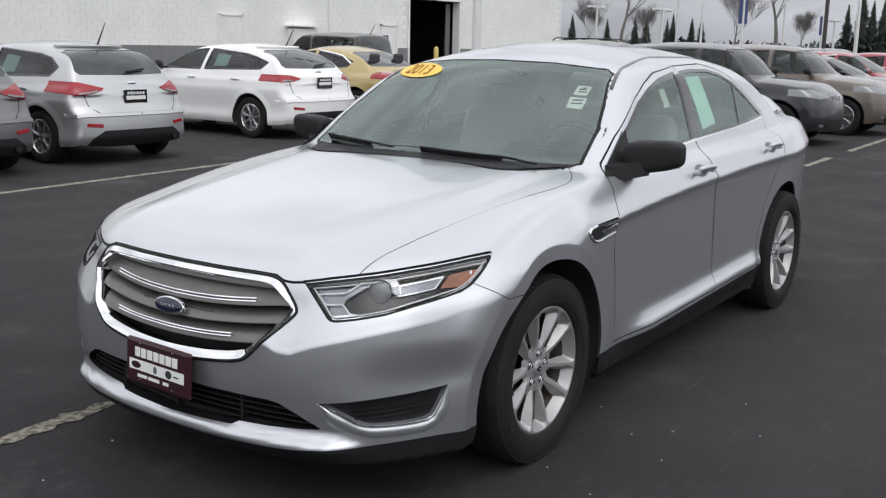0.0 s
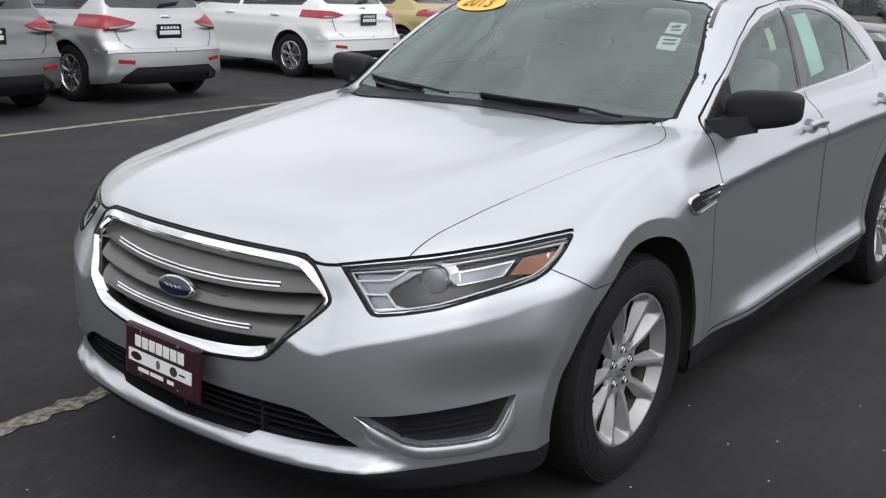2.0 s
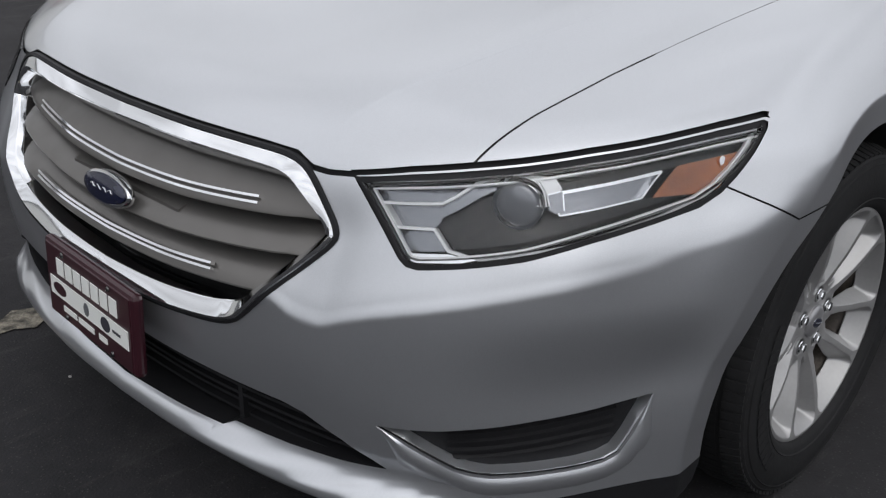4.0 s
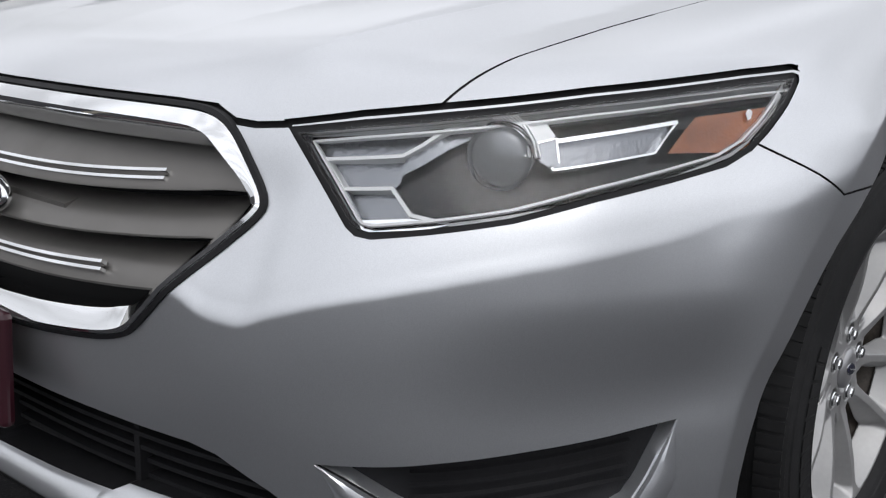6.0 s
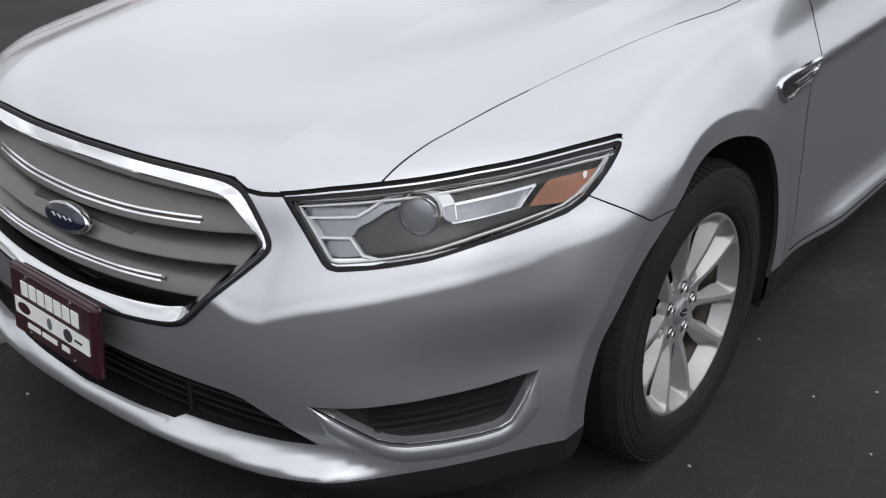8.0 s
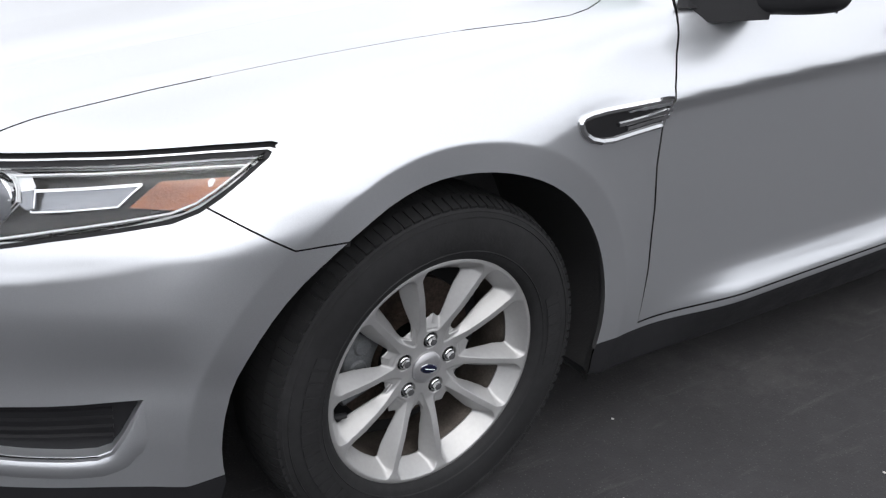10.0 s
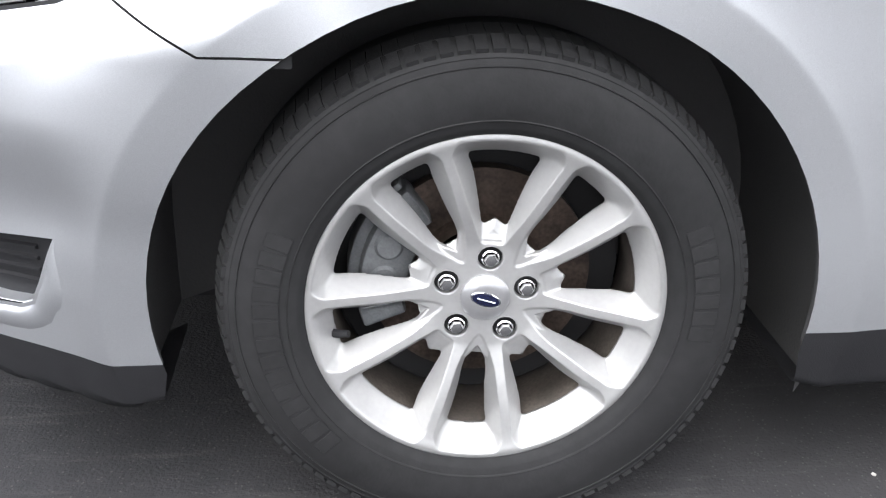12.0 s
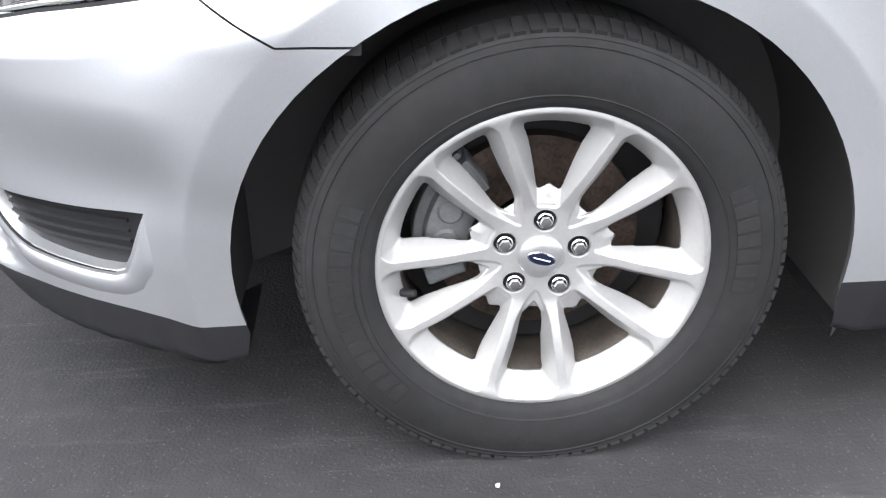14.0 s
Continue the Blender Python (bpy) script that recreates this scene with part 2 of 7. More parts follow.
def shell(f, xs, ys, zs, core):
    """The left half of the solid f < 0 as a grid of quads; xs, ys, zs are the grid lines of a box round it, core the inner box that rays aim at."""
    index, pts, faces = {}, [], []

    def vid(x, y, z):
        key = (round(x, 4), round(y, 4), round(z, 4))
        if key not in index:
            index[key] = len(pts)
            pts.append((x, y, z))
        return index[key]

    def patch(a, b, place):
        for i in range(len(a) - 1):
            for j in range(len(b) - 1):
                faces.append([vid(*place(a[i + k], b[j + l])) for k, l in ((0, 0), (1, 0), (1, 1), (0, 1))])

    patch(ys, zs, lambda y, z: (xs[-1], y, z))
    patch(zs, ys, lambda z, y: (xs[0], y, z))
    patch(zs, xs, lambda z, x: (x, ys[-1], z))
    patch(xs, ys, lambda x, y: (x, y, zs[-1]))
    p = np.array(pts)
    q = np.clip(p, [c[0] for c in core], [c[1] for c in core])
    q[:, 1] = np.where(p[:, 1] < 1e-6, 0, q[:, 1])
    lo, hi = np.zeros(len(p)), np.ones(len(p))
    found = np.zeros(len(p), bool)
    for s in np.linspace(0, 1, 40)[1:]:
        inside = f(p + (q - p) * s) < 0
        hi = np.where(inside & ~found, s, hi)
        lo = np.where(inside | found, lo, s)
        found |= inside
    for _ in range(18):
        s = (lo + hi) / 2
        inside = f(p + (q - p) * s[:, None]) < 0
        hi, lo = np.where(inside, s, hi), np.where(inside, lo, s)
    return p + (q - p) * hi[:, None], faces


SIDE = (Vector((1, 0, 0)), Vector((0, 0, 1)), Vector((0, 1, 0)))
FRONT = (Vector((0, 1, 0)), Vector((0, 0, 1)), Vector((1, 0, 0)))
ABOVE = (Vector((1, 0, 0)), Vector((0, 1, 0)), Vector((0, 0, 1)))
CORNER = (Vector((-0.70711, 0.70711, 0)), Vector((0, 0, 1)), Vector((0.70711, 0.70711, 0)))
BACK = (Vector((0, 1, 0)), Vector((0, 0, 1)), Vector((-1, 0, 0)))


def on_skin(f, points, axes, far=2.0, depth=3.2, lift=0.0):
    """The points where 2D points, seen along the axes' normal, meet the solid; and the normals there."""
    a, b, n = (np.array(v) for v in axes)
    uv = np.array(points, float)
    o = uv[:, :1] * a + uv[:, 1:] * b + n * far
    lo, hi = np.zeros(len(o)), np.full(len(o), depth)
    found = np.zeros(len(o), bool)
    for s in np.linspace(0, depth, 80)[1:]:
        ins = f(o - n * s) < 0
        hi, lo = np.where(ins & ~found, s, hi), np.where(ins | found, lo, s)
        found |= ins
        if found.all():
            break
    for _ in range(18):
        s = (lo + hi) / 2
        ins = f(o - n * s[:, None]) < 0
        hi, lo = np.where(ins, s, hi), np.where(ins, lo, s)
    p = o - n * hi[:, None]
    g = gradient(f, p)
    return p + g * lift, g


def resample(poly, spacing, closed=True):
    """The outline with points at most a spacing apart."""
    out = []
    pairs = list(zip(poly, poly[1:] + poly[:1]))
    for p, q in pairs if closed else pairs[:-1]:
        n = max(1, math.ceil(math.dist(p, q) / spacing))
        out += [(p[0] + (q[0] - p[0]) * i / n, p[1] + (q[1] - p[1]) * i / n) for i in range(n)]
    return out if closed else out + [poly[-1]]


def trim_bm(points, normals, section, closed=True, bm=None):
    """Sweeps a section of (inward, outward) pairs along points of a skin with their normals."""
    bm = bm or bmesh.new()
    n, rings = len(points), []
    for i in range(n):
        p = Vector(points[i])
        a = Vector(points[(i - 1) % n] if closed or i else points[i])
        b = Vector(points[(i + 1) % n] if closed or i < n - 1 else points[i])
        t, up = (b - a).normalized(), Vector(normals[i])
        side = up.cross(t).normalized()
        rings.append([bm.verts.new(p + side * u + up * v) for u, v in section])
    m = len(section)
    for i in range(n if closed else n - 1):
        q, r = rings[i], rings[(i + 1) % n]
        for k in range(m):
            bm.faces.new((q[k], q[(k + 1) % m], r[(k + 1) % m], r[k]))
    if not closed:
        bm.faces.new(rings[0])
        bm.faces.new(rings[-1][::-1])
    bmesh.ops.recalc_face_normals(bm, faces=bm.faces)
    return bm


def sheet_bm(f, poly, axes, lift, spacing=0.02, bm=None):
    """A sheet inside the outline, laid on the skin at the lift (minus: sunk)."""
    bm = bm or bmesh.new()
    us, vs = [p[0] for p in poly], [p[1] for p in poly]
    nu, nv = max(2, round((max(us) - min(us)) / spacing)), max(2, round((max(vs) - min(vs)) / spacing))
    gu, gv = np.linspace(min(us), max(us), nu + 1), np.linspace(min(vs), max(vs), nv + 1)
    flat = bmesh.new()
    grid = [[flat.verts.new((u, v, 0)) for v in gv] for u in gu]
    for i in range(nu):
        for j in range(nv):
            flat.faces.new((grid[i][j], grid[i + 1][j], grid[i + 1][j + 1], grid[i][j + 1]))
    score(flat, poly, (Vector((1, 0, 0)), Vector((0, 1, 0))), lambda c: True, near=spacing * 1.6)
    cs = [fc.calc_center_median() for fc in flat.faces]
    keep = inside(poly, [c.x for c in cs], [c.y for c in cs])
    bmesh.ops.delete(flat, geom=[fc for fc, k in zip(flat.faces[:], keep) if not k], context="FACES")
    flat.verts.index_update()
    p, g = on_skin(f, [(v.co.x, v.co.y) for v in flat.verts], axes, lift=lift)
    made = [bm.verts.new(q) for q in p]
    for fc in flat.faces:
        bm.faces.new([made[v.index] for v in fc.verts])
    flat.free()
    return bm


def inside(poly, a, b):
    """Which of the points (a, b) lie inside the polygon."""
    a, b = np.asarray(a), np.asarray(b)
    hit = np.zeros(a.shape, bool)
    for (x0, y0), (x1, y1) in zip(poly, poly[1:] + poly[:1]):
        if y0 != y1:
            hit ^= ((y0 > b) != (y1 > b)) & (a < (x1 - x0) * (b - y0) / (y1 - y0) + x0)
    return hit


def within(poly, a, b):
    """Whether one point lies inside the polygon."""
    hit = False
    for (x0, y0), (x1, y1) in zip(poly, poly[1:] + poly[:1]):
        if (y0 > b) != (y1 > b) and a < (x1 - x0) * (b - y0) / (y1 - y0) + x0:
            hit = not hit
    return hit


def score(bm, poly, axes, where, near=0.03, closed=True):
    """Cuts the faces for which where(centre) holds along the outline, seen along the axes' normal."""
    a, b = axes[0], axes[1]
    pairs = list(zip(poly, poly[1:] + poly[:1]))
    us, vs = [p[0] for p in poly], [p[1] for p in poly]
    u0, u1, v0, v1 = min(us) - near, max(us) + near, min(vs) - near, max(vs) + near
    pool = {}

    def offer(face):
        c = face.calc_center_median()
        u, v = c.dot(a), c.dot(b)
        if u0 < u < u1 and v0 < v < v1 and where(c):
            pool[face] = (u, v)

    for face in bm.faces:
        offer(face)
    for (x0, y0), (x1, y1) in pairs if closed else pairs[:-1]:
        d = Vector((x1 - x0, y1 - y0))
        length = d.length
        if length < 1e-6:
            continue
        d /= length
        geom = []
        for face, (u, v) in pool.items():
            u, v = u - x0, v - y0
            if abs(-u * d.y + v * d.x) < near and -near < u * d.x + v * d.y < length + near:
                geom.append(face)
        if not geom:
            continue
        for face in geom:
            del pool[face]
        geom = geom + list({e for face in geom for e in face.edges}) + list({v for face in geom for v in face.verts})
        made = bmesh.ops.bisect_plane(bm, geom=geom, plane_co=a * x0 + b * y0, plane_no=a * -d.y + b * d.x, dist=1e-5)
        for g in made["geom"]:
            if isinstance(g, bmesh.types.BMFace):
                offer(g)


def skin_of(verts, faces):
    """A skin to carve: points, faces and the faces' centres."""
    v = [tuple(p) for p in verts]
    return {"v": v, "f": list(faces), "c": np.array([np.mean([v[i] for i in fc], axis=0) for fc in faces])}


def carve(skin, lines, axes, where, near=0.03, gap=()):
    """Cuts the skin along lines of (points, closed) where where(x, y, z) holds; takes away the faces inside the gap's quads."""
    a, b = np.array(axes[0]), np.array(axes[1])
    pts = np.array([p for line, _ in lines for p in line])
    c = skin["c"]
    u, v = c @ a, c @ b
    lo, hi = pts.min(0) - 3 * near, pts.max(0) + 3 * near
    mask = (u > lo[0]) & (u < hi[0]) & (v > lo[1]) & (v < hi[1]) & where(c[:, 0], c[:, 1], c[:, 2])
    near_any = np.zeros(len(c), bool)
    for line, closed in lines:
        pairs = list(zip(line, line[1:] + line[:1]))
        for p, q in pairs if closed else pairs[:-1]:
            d = np.subtract(q, p)
            n = np.linalg.norm(d)
            if n > 1e-6:
                d = d / n
                al, off = (u - p[0]) * d[0] + (v - p[1]) * d[1], np.abs(-(u - p[0]) * d[1] + (v - p[1]) * d[0])
                near_any |= (off < near) & (al > -near) & (al < n + near)
    mask &= near_any
    ids = np.nonzero(mask)[0]
    if not len(ids):
        return
    small, to = bmesh.new(), {}
    for i in ids:
        for k in skin["f"][i]:
            if k not in to:
                to[k] = small.verts.new(skin["v"][k])
    for i in ids:
        small.faces.new([to[k] for k in skin["f"][i]])
    for line, closed in lines:
        score(small, line, axes, lambda q: True, near, closed)
    keep = np.nonzero(~mask)[0]
    faces, centres = [skin["f"][i] for i in keep], [c[keep]]
    back = {vert: k for k, vert in to.items()}
    fresh = []
    for face in small.faces:
        m = face.calc_center_median()
        if gap and any(within(quad, m.dot(axes[0]), m.dot(axes[1])) for quad in gap):
            continue
        loop = []
        for vert in face.verts:
            if vert not in back:
                back[vert] = len(skin["v"])
                skin["v"].append(tuple(vert.co))
            loop.append(back[vert])
        faces.append(loop)
        fresh.append(tuple(m))
    skin["f"] = faces
    skin["c"] = np.vstack(centres + [np.array(fresh).reshape(-1, 3)])
    small.free()


def groove(skin, path, axes, where, width=0.0045, closed=False, near=0.03):
    """Cuts a panel gap along a path."""
    left, right = [], []
    n = len(path)
    for i in range(n):
        a = Vector(path[i - 1] if closed or i else path[i])
        b = Vector(path[(i + 1) % n] if closed or i < n - 1 else path[i])
        d = (b - a).normalized()
        off = Vector((-d.y, d.x)) * width / 2
        left.append(tuple(Vector(path[i]) + off))
        right.append(tuple(Vector(path[i]) - off))
    quads = [[left[k], left[(k + 1) % n], right[(k + 1) % n], right[k]] for k in range(n if closed else n - 1)]
    carve(skin, [(left, closed), (right, closed)], axes, where, near, quads)


def settle_on(f, verts):
    """Moves points that lie near the solid's surface onto it; returns points and normals."""
    v = np.array(verts, float)
    for _ in range(2):
        g, e = np.zeros_like(v), 5e-4
        for i in range(3):
            d = np.zeros(3)
            d[i] = e
            g[:, i] = (f(v + d) - f(v - d)) / (2 * e)
        v = v - np.clip(f(v) / np.maximum((g * g).sum(1), 0.04), -0.01, 0.01)[:, None] * g
    return v, gradient(f, v)


def arc(cx, cy, r, a0, a1, n):
    return [(cx + r * math.cos(radians(a0 + (a1 - a0) * i / n)), cy + r * math.sin(radians(a0 + (a1 - a0) * i / n))) for i in range(n + 1)]


def grow(poly, d):
    """The polygon with each side moved outwards by d (counterclockwise or not)."""
    n = len(poly)
    area = sum(poly[i][0] * poly[(i + 1) % n][1] - poly[(i + 1) % n][0] * poly[i][1] for i in range(n))
    d = d if area > 0 else -d
    out = []
    for i in range(n):
        p, q, r = Vector(poly[i - 1]), Vector(poly[i]), Vector(poly[(i + 1) % n])
        n1, n2 = (q - p).normalized(), (r - q).normalized()
        n1, n2 = Vector((n1.y, -n1.x)), Vector((n2.y, -n2.x))
        m = (n1 + n2) / max(0.4, 1 + n1.dot(n2))
        out.append(tuple(q + m * d))
    return out


# ---------------------------------------------------------------- the silver sedan
HUB_Z, WHEELBASE, TRACK_Y = 0.345, 2.868, 0.83

nose_x = curve((0.14, 0.935), (0.19, 0.960), (0.220, 0.981), (0.237, 0.992), (0.250, 0.990), (0.275, 0.962), (0.30, 0.955), (0.34, 0.968), (0.45, 0.988), (0.545, 0.9940), (0.575, 0.9942), (0.605, 0.9845), (0.65, 0.966), (0.70, 0.946), (0.77, 0.917), (0.84, 0.868))
nose_drop = curve((0, 0), (0.15, 0.005), (0.30, 0.022), (0.50, 0.066), (0.60, 0.108), (0.70, 0.172), (0.80, 0.275), (0.87, 0.39), (0.90, 0.445), (0.93, 0.50), (0.955, 0.55), (0.975, 0.61), (1.0, 0.70))
side_y = curve((-4.2, 0.66), (-3.9, 0.745), (-3.6, 0.825), (-3.2, 0.905), (-2.868, 0.936), (-1.5, 0.942), (-0.6, 0.948), (0.0, 0.957), (0.4, 0.957), (0.8, 0.945), (1.1, 0.915))
side_in = curve((0.14, -0.046), (0.20, -0.036), (0.30, -0.026), (0.40, -0.023), (0.50, -0.023), (0.60, -0.020), (0.70, -0.017), (0.750, -0.0145), (0.772, -0.007), (0.785, -0.002), (0.794, -0.004), (0.815, -0.014), (0.86, -0.040), (0.93, -0.083), (1.0, -0.128), (1.1, -0.22))
sill_flare = curve((0.14, 0.0), (0.20, 0.004), (0.25, 0.018), (0.285, 0.030), (0.305, 0.034), (0.325, 0.031), (0.360, 0.014), (0.395, 0.002), (0.42, 0.0), (0.6, 0.0), (0.7, 0.0))
side_mid = curve((0.14, -0.044), (0.20, -0.034), (0.30, -0.024), (0.40, -0.021), (0.50, -0.021), (0.60, -0.017), (0.68, -0.012), (0.74, -0.009), (0.785, -0.008), (0.815, -0.013), (0.86, -0.032), (0.93, -0.072), (1.0, -0.116), (1.1, -0.21))
side_nose = curve((0.14, -0.074), (0.20, -0.066), (0.30, -0.052), (0.40, -0.038), (0.50, -0.025), (0.60, -0.014), (0.70, -0.004), (0.785, 0.008), (0.80, 0.007), (0.815, 0.001), (0.86, -0.022), (0.93, -0.058), (1.0, -0.10), (1.1, -0.20))
deck_z = curve((-4.25, 1.02), (-4.05, 1.085), (-3.6, 1.10), (-3.0, 1.09), (-0.8, 1.06), (-0.45, 1.035), (-0.2, 1.008), (0.2, 0.958), (0.5, 0.909), (0.75, 0.856), (0.88, 0.816), (0.95, 0.785), (1.05, 0.70))
deck_fall = curve((0, 0), (0.3, 0.003), (0.46, 0.008), (0.54, 0.018), (0.62, 0.031), (0.70, 0.042), (0.80, 0.062), (0.88, 0.095), (0.97, 0.16))
fender_z = curve((0.40, 0.0), (0.43, -0.008), (0.47, -0.026), (0.51, -0.029), (0.55, -0.014), (0.60, 0.004), (0.67, 0.024), (0.75, 0.046), (0.82, 0.064), (0.86, 0.076), (0.89, 0.090), (0.92, 0.108), (0.97, 0.125))
nose_soft = curve((0.14, 0.925), (0.20, 0.948), (0.25, 0.958), (0.30, 0.963), (0.34, 0.968), (0.40, 0.979), (0.47, 0.987), (0.52, 0.988), (0.57, 0.984), (0.62, 0.973), (0.67, 0.956), (0.70, 0.945), (0.77, 0.917), (0.84, 0.868))
tail_x = curve((0.14, -3.75), (0.22, -3.98), (0.30, -4.10), (0.60, -4.14), (0.80, -4.12), (1.0, -4.10), (1.12, -4.02))
screen_x = curve((0.95, -0.28), (1.03, -0.40), (1.25, -0.74), (1.46, -1.13), (1.54, -1.42))
rear_x = curve((1.0, -3.65), (1.12, -3.42), (1.30, -3.06), (1.45, -2.70), (1.53, -2.38))
glass_y = curve((0.9, 0.895), (1.0, 0.850), (1.2, 0.772), (1.4, 0.675), (1.5, 0.595))
glass_in = curve((-3.5, 0.13), (-2.9, 0.05), (-2.0, 0.005), (-1.2, 0.0), (-0.6, 0.02))
roof_z = curve((-3.0, 1.42), (-2.6, 1.50), (-2.1, 1.538), (-1.7, 1.54), (-1.3, 1.505), (-1.0, 1.45))
crease_up = curve((0.6, -0.05), (0.4, -0.05), (0.2, -0.030), (0.0, -0.012), (-0.18, 0.010), (-0.285, 0.037), (-0.50, 0.058), (-0.76, 0.076), (-1.1, 0.096), (-1.48, 0.111), (-1.87, 0.123), (-2.35, 0.134), (-2.8, 0.138), (-4.0, 0.14))
sill_up = curve((-0.4, 0.0), (-0.7, 0.004), (-1.2, 0.012), (-2.3, 0.042), (-2.6, 0.045), (-4.0, 0.045))
hood_ridge = curve((0.95, 0.42), (0.80, 0.450), (0.70, 0.478), (0.52, 0.515), (0.33, 0.542), (0.10, 0.560), (-0.22, 0.585), (-0.6, 0.60))
ARCH_R, LIP_R, ARCH_Z = 0.418, 0.474, 0.345
ARCH_WIDE, LIP_WIDE = 1.055, 1.065


def sedan_solid(p):
    x, y, z = p[:, 0], np.abs(p[:, 1]), p[:, 2]
    r = np.minimum(np.hypot(x / LIP_WIDE, z - ARCH_Z), np.hypot((x + WHEELBASE) / LIP_WIDE, z - ARCH_Z))
    far = r + np.where(r < LIP_R + 0.02, smax(np.full(len(r), LIP_R), r, 0.004) - r, 0.0)
    push = np.where(y > 0.6, far / np.maximum(r, 0.05), 1.0)
    cx = np.where(x < -WHEELBASE / 2, -WHEELBASE, 0.0)
    x, z = cx + (x - cx) * push, ARCH_Z + (z - ARCH_Z) * push
    zc, near, ahead = z - crease_up(x) * step(z, 0.45, 0.75) - sill_up(x) * (1 - step(z, 0.42, 0.60)), step(x, -0.50, -0.26), step(x, 0.05, 0.40)
    flank = side_y(x) + side_in(zc) * (1 - near) + side_mid(zc) * (near - ahead) + side_nose(zc) * ahead + sill_flare(zc) * step(-x, 0.60, 0.95) * (1 - step(-x, 2.30, 2.45))
    flare = np.where(y > 0.6, np.exp(-np.clip(far - LIP_R, 0, 1) / 0.055), 0.0) * 0.009 * (1 - 0.6 * step(-cx, 1, 2))
    swell = fender_z(np.clip(y, 0.40, 1.0)) * step(z, 0.40, 0.50) * (1 - step(z, 0.675, 0.775))
    low_y = 0.20 * (1 - step(z, 0.30, 0.42))
    soft = step(y + low_y, 0.82, 0.95)
    tuck = step(y, 0.66, 0.86) * (1 - step(z, 0.44, 0.60)) * step(x, 0.43, 0.56) * 0.19
    front = x - (nose_x(z - swell) * (1 - soft) + nose_soft(z - swell) * soft - nose_drop(y) * (0.86 + 0.55 * np.clip(z - 0.40, -0.05, 0.5) + tuck))
    side = y - flank - flare
    front = front - 0.9 * flare
    wide = y - 0.05 * np.clip(0.5 - x, 0, 1)
    fold = np.sqrt((y - hood_ridge(x)) ** 2 + 0.006**2)
    ridge = 0.0065 * np.clip(1 - fold / np.where(y > hood_ridge(x), 0.10, 0.26), 0, 1) * step(x, -0.75, -0.35) * (1 - step(x, 0.78, 0.92))
    top = z - (deck_z(x) + ridge - deck_fall(wide) * (1 - 0.30 * step(-x, -0.5, 0.3)))
    tail = tail_x(z) + 0.22 * (y / 0.9) ** 2.5 - x
    low = smax(smax(smax(front * 0.6, side, 0.04), top, 0.05), tail, 0.08)
    low = smax(low, 0.180 + 0.020 * step(-x, 0.1, 0.4) - z, 0.016)
    cab = smax(x - (screen_x(z) - 0.34 * y * y), rear_x(z) + 0.30 * y * y - x, 0.05)
    cab = smax(cab, (y - glass_y(z) + glass_in(x)) * 0.9, 0.06)
    cab = smax(cab, z - (roof_z(x) - 0.085 * (y / 0.6) ** 2), 0.06)
    cab = smax(cab, 0.86 - z, 0.02)
    return smin(low, cab, 0.025)


def grid_lines(*spans):
    """Grid lines from (start, end, step) spans."""
    out = []
    for a, b, d in spans:
        n = max(1, round((b - a) / d))
        out += [a + (b - a) * i / n for i in range(n)]
    return out + [spans[-1][1]]


SEDAN_CORE = ((-3.5, 0.42), (0.0, 0.42), (0.42, 0.75))
sv, sf = shell(sedan_solid, grid_lines((-4.25, -0.75, 0.035), (-0.75, 1.1, 0.013)), grid_lines((0, 1.0, 0.013)), grid_lines((-0.12, 0.15, 0.03), (0.15, 0.9, 0.013), (0.9, 1.6, 0.028)), SEDAN_CORE)

# outlines of the openings and panels; y or the corner's width first, then z
GRILLE = [(-0.05, 0.774), (0.20, 0.774), (0.34, 0.774), (0.405, 0.772), (0.440, 0.756), (0.470, 0.720), (0.497, 0.684), (0.494, 0.670), (0.460, 0.633), (0.370, 0.535), (0.345, 0.516), (0.30, 0.504), (0.20, 0.492), (0.10, 0.485), (-0.05, 0.482)]
HEADLIGHT = [(-0.237, 0.767), (-0.172, 0.668), (-0.162, 0.660), (-0.145, 0.658), (-0.081, 0.667), (0.008, 0.681), (0.099, 0.702), (0.194, 0.719), (0.264, 0.733), (0.300, 0.749), (0.325, 0.768), (0.356, 0.797), (0.382, 0.824), (0.384, 0.831), (0.376, 0.834), (0.303, 0.829), (0.196, 0.819), (0.100, 0.810), (0.008, 0.799), (-0.062, 0.791), (-0.151, 0.780)]
FOG = [(-0.205, 0.397), (-0.176, 0.384), (-0.124, 0.356), (-0.085, 0.333), (-0.060, 0.325), (-0.030, 0.320), (0.031, 0.318), (0.112, 0.318), (0.150, 0.321), (0.172, 0.331), (0.190, 0.362), (0.223, 0.432), (0.134, 0.424), (0.035, 0.419), (-0.066, 0.412), (-0.174, 0.400)]
INTAKE = [(-0.05, 0.392), (0.30, 0.388), (0.43, 0.387), (0.47, 0.380), (0.535, 0.348), (0.597, 0.303), (0.54, 0.297), (0.42, 0.289), (0.30, 0.285), (0.275, 0.271), (-0.05, 0.264)]
ARCH = [(0.462, 0.05)] + [(x * ARCH_WIDE, z) for x, z in arc(0, ARCH_Z, ARCH_R, -14, 190, 40)] + [(-0.455, 0.05)]
ARCH_REAR = [(x - WHEELBASE, z) for x, z in ARCH]
FRONT_WINDOW = [(-0.70, 1.030), (-0.82, 1.118), (-1.10, 1.270), (-1.25, 1.325), (-1.42, 1.368), (-1.640, 1.398), (-1.640, 1.36), (-1.575, 1.086), (-1.06, 1.058)]
